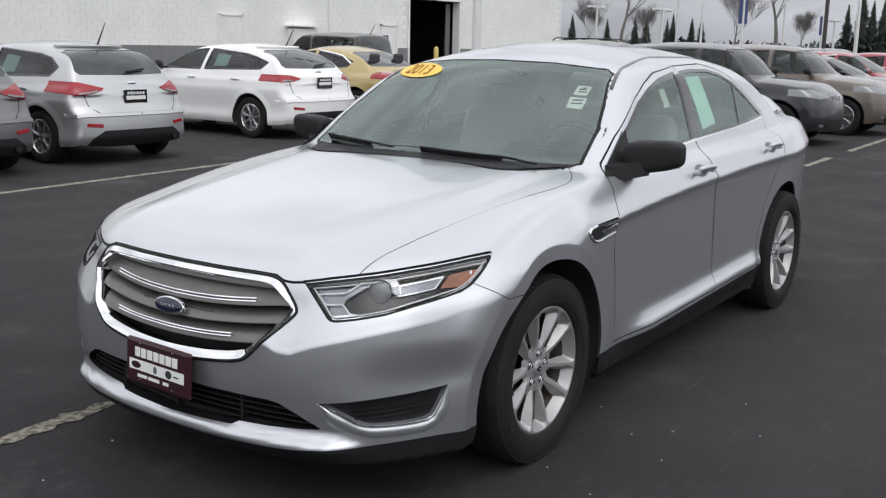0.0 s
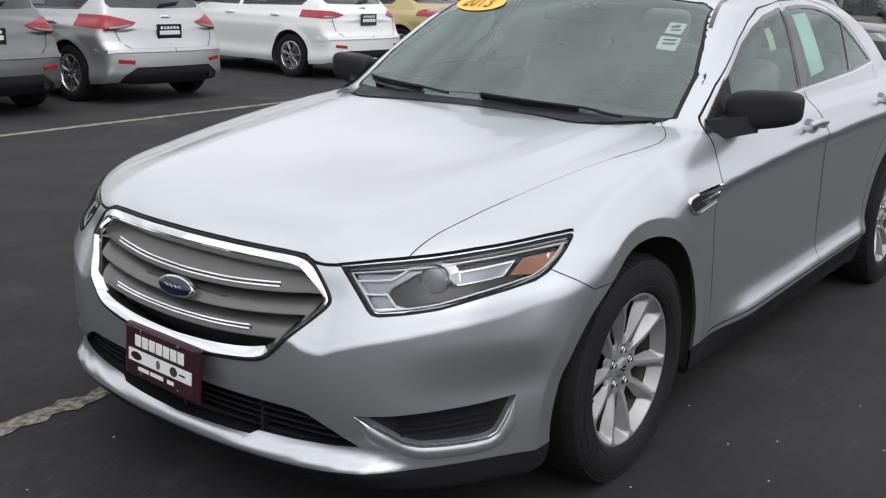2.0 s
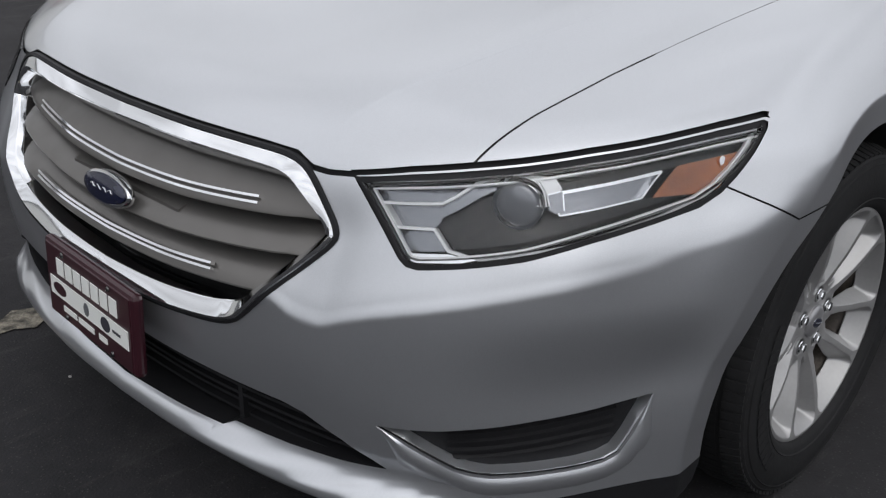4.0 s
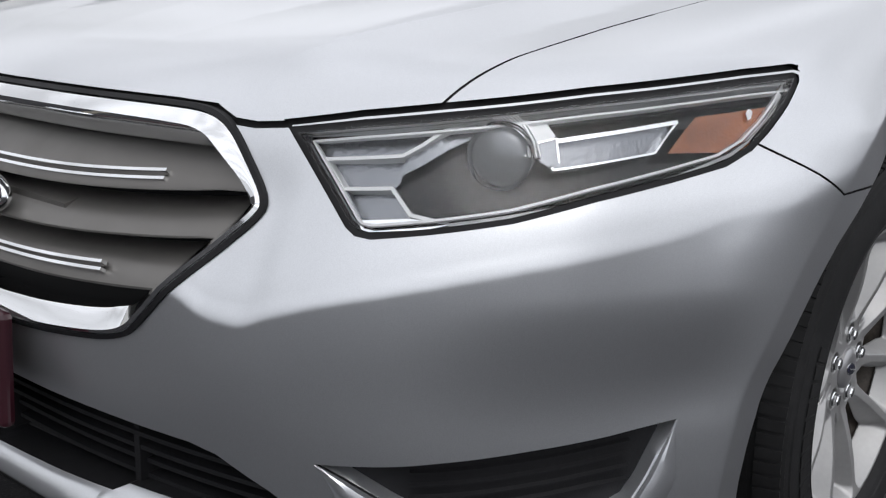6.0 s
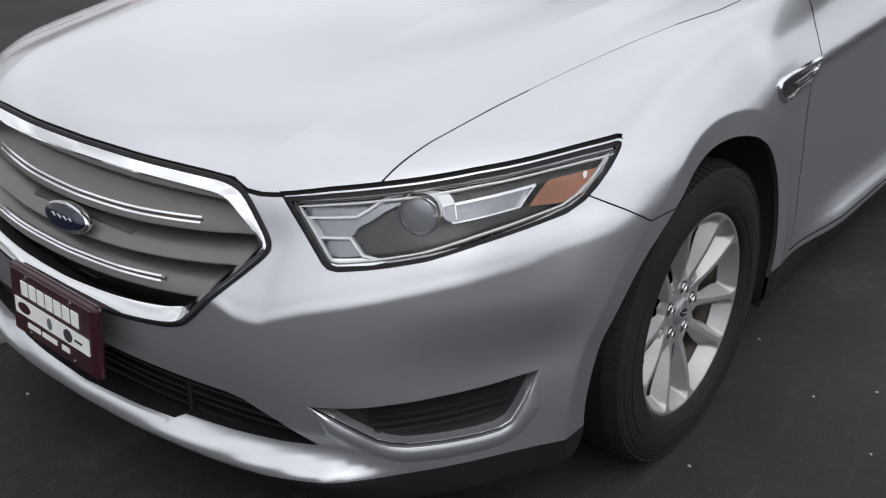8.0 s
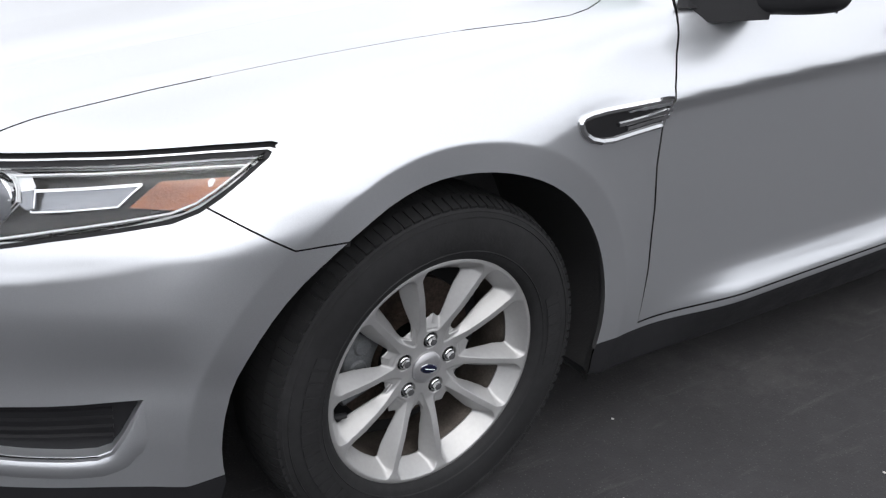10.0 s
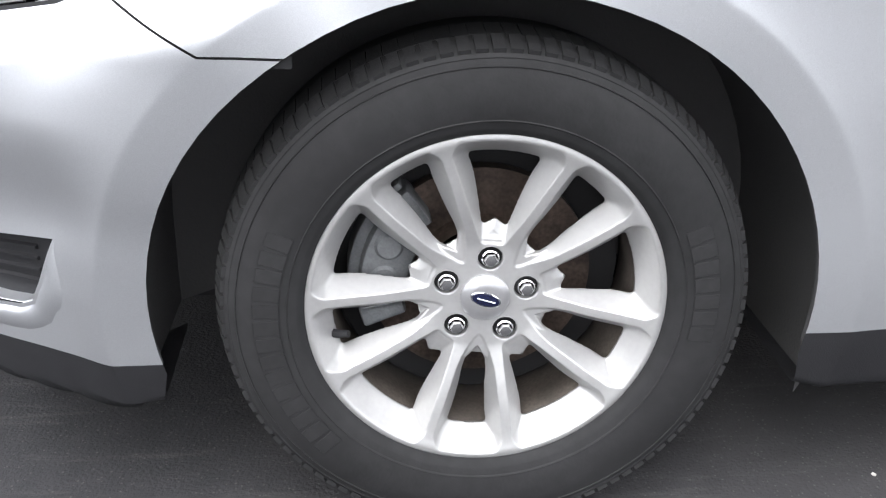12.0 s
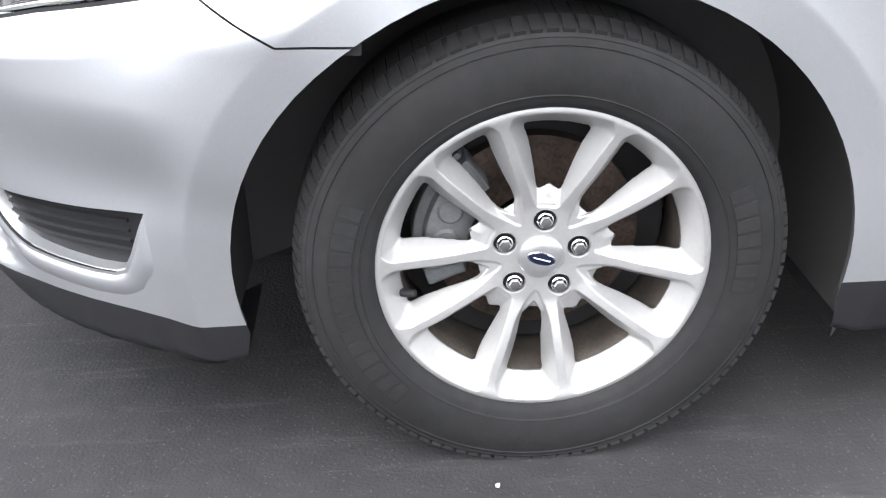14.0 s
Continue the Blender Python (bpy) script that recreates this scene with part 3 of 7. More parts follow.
REAR_WINDOW = [(-1.735, 1.400), (-1.90, 1.408), (-2.10, 1.404), (-2.28, 1.380), (-2.44, 1.330), (-2.62, 1.240), (-2.79, 1.145), (-2.77, 1.138), (-2.40, 1.118), (-1.665, 1.090)]
SCREEN = [(-0.05, 1.035), (0.45, 1.022), (0.66, 1.022), (0.725, 1.040), (0.705, 1.17), (0.645, 1.30), (0.590, 1.395), (0.545, 1.416), (0.30, 1.440), (-0.05, 1.447)]
BACKLIGHT = [(-0.05, 1.15), (0.50, 1.15), (0.58, 1.17), (0.50, 1.38), (0.42, 1.43), (-0.05, 1.455)]
FRONT_DOOR = [(-0.645, 1.045), (-0.590, 0.985), (-0.555, 0.930), (-0.530, 0.870), (-0.518, 0.800), (-0.528, 0.70), (-0.550, 0.60), (-0.570, 0.45), (-0.572, 0.318), (-1.70, 0.340), (-1.68, 0.60), (-1.635, 0.95), (-1.620, 1.08), (-1.705, 1.430), (-1.42, 1.402), (-1.24, 1.355), (-1.08, 1.295), (-0.80, 1.145)]
REAR_DOOR = [(-1.709, 0.340), (-1.689, 0.60), (-1.644, 0.95), (-1.629, 1.08), (-1.713, 1.432), (-2.10, 1.440), (-2.30, 1.412), (-2.47, 1.355), (-2.65, 1.262), (-2.84, 1.150), (-2.80, 1.0), (-2.62, 0.83), (-2.47, 0.68), (-2.38, 0.50), (-2.365, 0.358)]
HOOD_FRONT = [(0.760, 0.630), (0.747, 0.650), (0.66, 0.662), (0.54, 0.672), (0.46, 0.678), (0.36, 0.690)]
HOOD_FADE = [(0.358, 0.690), (0.25, 0.703), (0.15, 0.716), (0.02, 0.734), (-0.113, 0.7547)]
HOOD_REAR = [(-0.115, 0.755), (-0.26, 0.785), (-0.35, 0.792), (-0.41, 0.780), (-0.46, 0.758), (-0.51, 0.728), (-0.555, 0.690), (-0.50, 0.55), (-0.46, 0.30), (-0.455, -0.05)]
HOOD_NOSE = [(-0.05, 0.783), (0.34, 0.783), (0.405, 0.781), (0.440, 0.768), (0.470, 0.766), (0.512, 0.770)]
HOOD_LAMP = [(-0.242, 0.771), (-0.151, 0.786), (-0.062, 0.797), (0.008, 0.805), (0.10, 0.816), (0.196, 0.825), (0.303, 0.835), (0.378, 0.840), (0.389, 0.838)]
BUMPER_SEAM = [(0.463, 0.757), (0.345, 0.690), (0.30, 0.690), (0.24, 0.688)]


skin = skin_of(sv, sf)
VALANCE = [(w, 0.224 + 0.036 * float(step(w, -0.55, 0.12))) for w in np.linspace(-0.72, 0.45, 40)]
for cx in (0.0, -WHEELBASE):
    rings = [([(cx + x * LIP_WIDE, z) for x, z in arc(0, ARCH_Z, r, -14, 194, 44)], False) for r in (LIP_R + 0.008, LIP_R + 0.0018, LIP_R - 0.0018, LIP_R - 0.008)]
    for ring in rings:
        carve(skin, [ring], SIDE, lambda x, y, z: (y > 0.72) & (z > 0.2), 0.03)
for z0 in (0.558, 0.567, 0.576, 0.585, 0.594, 0.604):
    carve(skin, [([(y, z0 + float(fender_z(np.array([y]))[0])) for y in np.linspace(0.40, 0.93, 60)], False)], FRONT, lambda x, y, z: (x > 0.42) & (y > 0.38) & (z > 0.45) & (z < 0.74), 0.022)
for dz in (-0.030, -0.013, 0.0, 0.012):
    carve(skin, [([(x, 0.785 + dz + float(crease_up(x))) for x in np.linspace(-0.40, -3.6, 60)], False)], SIDE, lambda x, y, z: (y > 0.6) & (z > 0.74) & (z < 1.0), 0.03)
outer = lambda x, y, z: y > 0.5
lamp_at = lambda x, y, z: (x > 0.28) & (y > 0.4)
for outline, axes, where in ((ARCH, SIDE, outer), (ARCH_REAR, SIDE, outer), (HEADLIGHT, CORNER, lamp_at), (grow(HEADLIGHT, -0.007), CORNER, lamp_at), (FOG, CORNER, lambda x, y, z: x > 0.3), (GRILLE, FRONT, lambda x, y, z: x > 0.6), (INTAKE, FRONT, lambda x, y, z: x > 0.6)):
    carve(skin, [(outline, True)], axes, where, 0.03 if axes is SIDE else 0.022)
for dz in (0.0, 0.012, -0.012):
    carve(skin, [([(w, z + dz) for w, z in VALANCE], False)], CORNER, lambda x, y, z: (x > 0.28) & (z < 0.36), 0.022)
for dy in (-0.010, 0.0, 0.010):
    carve(skin, [([(x, float(hood_ridge(x)) + dy) for x in np.linspace(0.86, -0.5, 40)], False)], ABOVE, lambda x, y, z: (z > 0.76) & (x > -0.5) & (x < 0.9), 0.02)
carve(skin, [([(-0.38, 0.300), (-0.8, 0.302), (-2.45, 0.345), (-4.2, 0.345)], False)], SIDE, lambda x, y, z: (y > 0.4) & (z < 0.42), 0.03)
for outline, axes, where in ((FRONT_WINDOW, SIDE, lambda x, y, z: (y > 0.3) & (z > 0.95)), (REAR_WINDOW, SIDE, lambda x, y, z: (y > 0.3) & (z > 0.95)), (SCREEN, FRONT, lambda x, y, z: (x > -1.5) & (x < -0.35) & (z > 0.98)), (BACKLIGHT, BACK, lambda x, y, z: x < -2.3)):
    carve(skin, [(outline, True)], axes, where, 0.05)
flank_of = lambda x, y, z: y > 0.45
groove(skin, FRONT_DOOR, SIDE, flank_of, 0.005, True, 0.05)
groove(skin, REAR_DOOR, SIDE, flank_of, 0.005, True, 0.05)
for seam, wide in ((HOOD_FRONT, 0.0034), (HOOD_FADE, 0.0014), (HOOD_REAR, 0.0034)):
    groove(skin, seam, ABOVE, lambda x, y, z: (z > 0.72) & (x > -0.62) & (y < 0.90), wide)
groove(skin, HOOD_NOSE, FRONT, lambda x, y, z: (x > 0.72) & (z > 0.74), 0.008)
groove(skin, HOOD_LAMP, CORNER, lambda x, y, z: (x > 0.28) & (y > 0.4) & (z > 0.72), 0.007)
groove(skin, BUMPER_SEAM, SIDE, lambda x, y, z: (y > 0.7) & (x > 0.2), 0.0032)

cs = skin["c"]
cw = (cs[:, 1] - cs[:, 0]) * 0.70711
kinds = np.full(len(cs), "body", dtype=object)
front_part = cs[:, 0] > 0.24
seam_z = curve((-0.2, 0.69), (0.24, 0.676), (0.34, 0.690), (0.449, 0.742), (0.47, 0.752), (0.58, 0.80), (0.83, 0.782), (1.1, 0.782))(cs[:, 0])
kinds[front_part & (cs[:, 2] < seam_z) & (cs[:, 1] < 2)] = "bumper"
hood_y = curve(*(HOOD_FRONT[1:] + HOOD_FADE[1:] + HOOD_REAR[1:5]))(cs[:, 0])
kinds[(cs[:, 2] > 0.785) & (cs[:, 0] > -0.56) & (cs[:, 1] < np.where(cs[:, 0] > 0.745, 2.0, hood_y)) & ~((cs[:, 0] < -0.45) & (cs[:, 1] < 0.5)) & (cw < 0.0 + 2 * (cs[:, 0] < 0.745))] = "hood"
kinds[inside(FRONT_DOOR, cs[:, 0], cs[:, 2]) & (cs[:, 1] > 0.45)] = "front_door"
kinds[inside(REAR_DOOR, cs[:, 0], cs[:, 2]) & (cs[:, 1] > 0.45)] = "rear_door"
kinds[cs[:, 2] < np.where(cs[:, 0] > 0.3, 0.224 + 0.036 * step(cw, -0.55, 0.12), np.interp(-cs[:, 0], [0.38, 0.8, 2.45], [0.300, 0.302, 0.345]))] = "valance"
kinds[inside(SCREEN, cs[:, 1], cs[:, 2]) & (cs[:, 0] < -0.35) & (cs[:, 0] > -1.5)] = "windshield"
kinds[inside(BACKLIGHT, cs[:, 1], cs[:, 2]) & (cs[:, 0] < -2.3)] = "rear_glass"
kinds[inside(FRONT_WINDOW, cs[:, 0], cs[:, 2]) & (cs[:, 1] > 0.45) & (cs[:, 2] > 0.95)] = "front_window"
kinds[inside(REAR_WINDOW, cs[:, 0], cs[:, 2]) & (cs[:, 1] > 0.45) & (cs[:, 2] > 0.95)] = "rear_window"
nose = (cs[:, 0] > 0.28) & (cs[:, 1] > 0.4)
kinds[inside(HEADLIGHT, cw, cs[:, 2]) & nose] = "gasket"
kinds[inside(grow(HEADLIGHT, -0.007), cw, cs[:, 2]) & nose] = "lens"
kinds[inside(FOG, cw, cs[:, 2]) & (cs[:, 0] > 0.4)] = "fog_hole"
kinds[inside(GRILLE, cs[:, 1], cs[:, 2]) & (cs[:, 0] > 0.6)] = "hole"
kinds[inside(INTAKE, cs[:, 1], cs[:, 2]) & (cs[:, 0] > 0.6)] = "hole"
for arch in (ARCH, ARCH_REAR):
    kinds[inside(arch, cs[:, 0], cs[:, 2]) & (cs[:, 1] > 0.5)] = "hole"
all_v, all_n = settle_on(sedan_solid, skin["v"])
all_f = skin["f"]


def pick(kind):
    """The points, faces and normals of one kind of panel, of the left half."""
    faces = [fc for fc, k in zip(all_f, kinds) if k == kind]
    used = sorted({i for fc in faces for i in fc})
    to = {i: n for n, i in enumerate(used)}
    v = all_v[used]
    return v, [[to[i] for i in fc] for fc in faces], all_n[used]


def panels(kind, name, mat, parent, both=False, label="", lift=0.0):
    """Links a kind of panel: as one mesh over both halves, or one for each side."""
    v, fs, n = pick(kind)
    v = v + n * lift
    flip = [fc[::-1] for fc in fs]
    if both:
        vv, nn = np.vstack([v, v * (1, -1, 1)]), np.vstack([n, n * (1, -1, 1)])
        return [mesh_ob(name, vv, fs + [[i + len(v) for i in fc] for fc in flip], mat, parent, nn, label=label)]
    return [mesh_ob(name, v, fs, mat, parent, n, label=label), mesh_ob(name, v * (1, -1, 1), flip, mat, parent, n * (1, -1, 1), label=label)]


car = empty("sedan", Matrix(), "silver metallic four-door sedan with black mirrors and alloy wheels", "car")
body = panels("body", "body", SILVER, car, True)[0]
bumper = panels("bumper", "front_bumper", SILVER, car, True)[0]
hood = panels("hood", "hood", SILVER, car, True, "silver hood with a faint centre dome")[0]
front_doors = panels("front_door", "front_door", SILVER, car)
rear_doors = panels("rear_door", "rear_door", SILVER, car)
kinds[(kinds == "valance") & (cs[:, 0] < 0.2)] = "sill"
panels("valance", "lower_valance", BLACK_PLASTIC, car, True, "black plastic lower valance")
panels("sill", "sill", BLACK_PLASTIC, car, False, "black plastic sill")
windshield = panels("windshield", "windshield", GLASS, car, True, "raked windshield with a dark edge band")[0]
rear_glass = panels("rear_glass", "rear_window_glass", GLASS, car, True)[0]
front_panes = panels("front_window", "window_pane", GLASS, car)
rear_panes = panels("rear_window", "window_pane", GLASS, car)
for pane in (windshield, rear_glass, *front_panes, *rear_panes):
    pane.visible_shadow = False


# ---------------------------------------------------------------- the sedan's parts
GRILLE_GREY = material("satin_grey_grille", (0.165, 0.158, 0.150), 0.38, 0.55, rough_var=(20.0, 0.08))
LAMP_DARK = material("smoked_lamp_bezel", (0.011, 0.011, 0.012), 0.22, 0.0, rough_var=(30.0, 0.06))
LAMP_GREY = material("grey_lamp_reflector", (0.26, 0.27, 0.29), 0.20, 0.9, bump=(140.0, 0.0012))
# also whitens ribs and cell frames, painting in the shine of chrome
GUIDE_SHINE = material("frosted_guide_and_shine", (0.88, 0.89, 0.90), 0.35, 0.0, coat=0.8)
AMBER = material("amber_reflector", (0.30, 0.085, 0.018), 0.16, coat=1.0, noise=(24.0, 0.25), bump=(220.0, 0.0012))
RUBBER_BAR = material("greyed_tyre_rubber", (0.0178, 0.0178, 0.0185), 0.8, noise=(9.0, 0.2))
RUBBER_BAR.node_tree.nodes["Principled BSDF"].inputs["Specular IOR Level"].default_value = 0.15
LINER = material("wheel_arch_liner", (0.050, 0.049, 0.050), 0.85, bump=(200.0, 0.001))
RUST = material("rusty_brake_disc", (0.080, 0.060, 0.050), 0.42, 0.7, noise=(18.0, 0.5))
CAST = material("cast_grey_iron", (0.20, 0.21, 0.22), 0.55, 0.5, noise=(30.0, 0.2))
BADGE_BLUE = material("dark_blue_badge", (0.006, 0.009, 0.035), 0.15, 0.2, coat=1.0)
SEAT_CLOTH = material("light_grey_seat_cloth", (0.55, 0.55, 0.52), 0.9, noise=(40.0, 0.04), bump=(300.0, 0.0006))
DASH = material("charcoal_dashboard", (0.035, 0.036, 0.037), 0.7, bump=(300.0, 0.0008))
TRIM_BLACK = material("gloss_black_trim", (0.012, 0.012, 0.013), 0.18, coat=0.6)
PAPER = material("white_paper", (0.78, 0.79, 0.76), 0.7)
MINT = material("mint_price_sheet", (0.66, 0.86, 0.80), 0.7)
INK = material("dark_ink", (0.03, 0.03, 0.04), 0.7)
YELLOW = material("yellow_vinyl", (0.90, 0.58, 0.10), 0.5)
YELLOW_INK = material("brown_ink", (0.42, 0.20, 0.01), 0.6)
MAROON = material("maroon_plate", (0.032, 0.0045, 0.010), 0.4, coat=0.25)
S = sedan_solid


def line_part(name, path, axes, lift, width, height, mat, parent, label="", both=True, closed=False, spacing=0.015):
    """A raised or sunk strip along a path on the skin, for one or both sides."""
    p, g = on_skin(S, resample(path, spacing, closed), axes, lift=lift)
    sec = [(-width / 2, -height), (-width / 2 * 0.8, 0), (width / 2 * 0.8, 0), (width / 2, -height)]
    out = []
    for sign in (1, -1) if both else (1,):
        m = np.array((1, sign, 1))
        out.append(part(name, trim_bm(p * m, g * m, sec, closed), mat, parent, label, smooth=True))
    return out


def sheet_part(name, poly, axes, lift, mat, parent, label="", both=True, spacing=0.02):
    out = []
    for sign in (1, -1) if both else (1,):
        b = sheet_bm(S, poly, axes, lift, spacing)
        for v in b.verts:
            v.co.y *= sign
        bmesh.ops.recalc_face_normals(b, faces=b.faces)
        out.append(part(name, b, mat, parent, label, smooth=True))
    return out


def wall_bm(path, axes, depth, closed=True, way=None, spacing=0.015):
    """The side walls of a recess: from the outline on the skin straight inwards."""
    p, g = on_skin(S, resample(path, spacing, closed), axes)
    b = bmesh.new()
    way = np.array(way or axes[2])
    top = [b.verts.new(q) for q in p]
    low = [b.verts.new(q - way * depth) for q in p]
    n = len(top)
    for i in range(n if closed else n - 1):
        b.faces.new((top[i], top[(i + 1) % n], low[(i + 1) % n], low[i]))
    bmesh.ops.recalc_face_normals(b, faces=b.faces)
    return b


def both_halves(half):
    """A symmetrical outline from its left half, whose ends lie past the middle."""
    left = [(max(u, 0.0), v) for u, v in half]
    return left + [(-u, v) for u, v in reversed(left) if u > 1e-6]


# backing behind the panel gaps
for path, axes, far in ((HOOD_FRONT, ABOVE, 2.0), (HOOD_FADE, ABOVE, 2.0), (HOOD_REAR, ABOVE, 2.0), (HOOD_NOSE, FRONT, 2.0), (HOOD_LAMP, CORNER, 2.0), (BUMPER_SEAM, SIDE, 2.0), (FRONT_DOOR + FRONT_DOOR[:1], SIDE, 2.0), (REAR_DOOR + REAR_DOOR[:1], SIDE, 2.0)):
    p, g = on_skin(S, resample(path, 0.02, False), axes)
    for sign in (1, -1):
        m = np.array((1, sign, 1))
        part("gap_seal", trim_bm(p * m, g * m, [(-0.012, -0.009), (0.012, -0.009), (0.012, -0.014), (-0.012, -0.014)], False), DARK, car)

# wheel arch liners and an engine bay floor, so that no opening looks through the car
for cx in (0.0, -WHEELBASE):
    for sign in (1, -1):
        b = bmesh.new()
        rows = []
        hoop = [(1.0, -0.36), (1.0, -0.18)] + [(math.cos(radians(a)), math.sin(radians(a))) for a in range(0, 181, 6)] + [(-1.0, -0.18), (-1.0, -0.36)]
        edge, _ = on_skin(S, [(cx + (ARCH_R + 0.004) * ARCH_WIDE * c, max(0.24, ARCH_Z + (ARCH_R + 0.004) * s_)) for c, s_ in hoop], SIDE)
        for (c, s_), lip_y in zip(hoop, edge[:, 1]):
            rows.append([b.verts.new((cx + r * ARCH_WIDE * c, sign * y, ARCH_Z + r * s_)) for r, y in ((ARCH_R + 0.004, lip_y - 0.012), (ARCH_R + 0.03, lip_y - 0.05), (ARCH_R + 0.02, 0.58), (0.02, 0.56))])
        for q, r in zip(rows, rows[1:]):
            for k in range(3):
                b.faces.new((q[k], q[k + 1], r[k + 1], r[k]))
        bmesh.ops.recalc_face_normals(b, faces=b.faces)
        part("arch_liner", b, LINER, car, smooth=True)
        # rolled edge of the arch
        p, g = on_skin(S, [(cx + ARCH_R * ARCH_WIDE * math.cos(radians(a)), ARCH_Z + ARCH_R * math.sin(radians(a))) for a in np.linspace(-12, 188, 60)], SIDE)
        m = np.array((1, sign, 1))
        ring = bmesh.new()
        q0 = [ring.verts.new(v) for v in p * m]
        q1 = [ring.verts.new((v[0] * 1.0, v[1], v[2])) for v in (p + np.column_stack([(p[:, 0] - cx) * 0.004, np.full(len(p), -0.012), np.zeros(len(p))])) * m]
        q2 = [ring.verts.new(v) for v in (p + np.column_stack([(p[:, 0] - cx) * 0.03, np.full(len(p), -0.022), (p[:, 2] - ARCH_Z) * 0.03])) * m]
        for r0, r1 in ((q0, q1), (q1, q2)):
            for k in range(len(p) - 1):
                ring.faces.new((r0[k], r0[k + 1], r1[k + 1], r1[k]))
        part("arch_edge", ring, LINER, car)
part("bay_floor", box_bm((4.6, 1.1, 0.02), (-1.6, 0, 0.19)), DARK, car)
part("bay_wall", box_bm((0.02, 1.5, 0.50), (0.56, 0, 0.45)), DARK, car)
part("bay_wall", box_bm((0.03, 1.55, 0.70), (-0.52, 0, 0.60)), DARK, car)

# grille: chrome surround, dark throat, three louvres with chrome strips, oval badge
G = both_halves(GRILLE)
grille = part("grille", wall_bm(G, FRONT, 0.075), DARK, car, "hexagonal grille with satin grey louvres")
rounded = G
for _ in range(3):
    rounded = [q for a, b in zip(rounded, rounded[1:] + rounded[:1]) for q in ((0.75 * a[0] + 0.25 * b[0], 0.75 * a[1] + 0.25 * b[1]), (0.25 * a[0] + 0.75 * b[0], 0.25 * a[1] + 0.75 * b[1]))]
p, g = on_skin(S, resample(rounded, 0.02), FRONT)
n_ = np.array([(0.75, 0, 0.0)]) + g * 0.5
n_ /= np.linalg.norm(n_, axis=1, keepdims=True)
b, rings = bmesh.new(), []
for i in range(len(p)):
    t_ = Vector(p[(i + 1) % len(p)] - p[i - 1]).normalized()
    up = Vector(g[i])
    inward = up.cross(t_).normalized()
    if inward.y * p[i][1] + inward.z * (p[i][2] - 0.63) > 0:
        inward = -inward
    tilt = float(step(p[i][2], 0.60, 0.75))
    slim = 1 - 0.50 * float(step(abs(p[i][1]), 0.33, 0.40)) * (1 - float(step(p[i][2], 0.70, 0.76)))
    sec = [(-0.004, -0.012), (-0.003, 0.004), (0.002, 0.006), (0.021 * slim, -0.008 + 0.017 * tilt), (0.025 * slim, -0.012 + 0.014 * tilt), (0.024 * slim, -0.040)]
    rings.append([b.verts.new(Vector(p[i]) + inward * u + up * v) for u, v in sec])
for i in range(len(p)):
    q, r = rings[i], rings[(i + 1) % len(p)]
    for k in range(5):
        b.faces.new((q[k], q[k + 1], r[k + 1], r[k]))
bmesh.ops.recalc_face_normals(b, faces=b.faces)
part("chrome_surround", b, CHROME, grille, "polished chrome frame", smooth=True)
part("rubber_seal", trim_bm(p, n_, [(0.012, -0.006), (0.011, 0.003), (0.005, 0.005), (0.004, -0.01)]), BLACK_PLASTIC, grille, smooth=True)
part("throat", sheet_bm(S, G, FRONT, -0.072, 0.04), DARK, grille, smooth=True)


def grille_half(z):
    """Half the width of the grille's opening at a height."""
    pts = [q for q in GRILLE if q[0] > 0.3]
    zs, ys = [q[1] for q in pts][::-1], [q[0] for q in pts][::-1]
    return float(np.interp(z, zs, ys))


def sag(y):
    """How far the louvres drop towards the middle."""
    return -0.027 * (1 - min(1.0, (y / 0.43) ** 2))


def louvre(z0, z1, drop0, drop1, sunk):
    """A bowed louvre between two heights: its face rolls forward towards a crisp lower lip."""
    b = bmesh.new()
    rows = []
    sec = [(0.0, -0.052), (0.10, -0.040), (0.28, -0.025), (0.50, -0.013), (0.74, -0.004), (0.92, 0.0), (0.985, -0.001), (1.0, -0.006), (0.97, -0.045)]
    us = np.linspace(-1, 1, 61)
    for u in us:
        ring = []
        for k, x in sec:
            z = z1 + (z0 - z1) * k
            y = u * (grille_half(z) - 0.020)
            ring.append((y, z + sag(y) * (drop1 + (drop0 - drop1) * k), x))
        rows.append(ring)
    flat = [(q[0], q[1]) for r in rows for q in r]
    pos, _ = on_skin(S, flat, FRONT)
    vs = [b.verts.new((q[0] - sunk + flat_x, q[1], q[2])) for q, flat_x in zip(pos, [q[2] for r in rows for q in r])]
    m = len(sec)
    for i in range(len(us) - 1):
        for k in range(m - 1):
            b.faces.new((vs[i * m + k], vs[(i + 1) * m + k], vs[(i + 1) * m + k + 1], vs[i * m + k + 1]))
    bmesh.ops.recalc_face_normals(b, faces=b.faces)
    return part("louvre", b, GRILLE_GREY, grille, smooth=True)


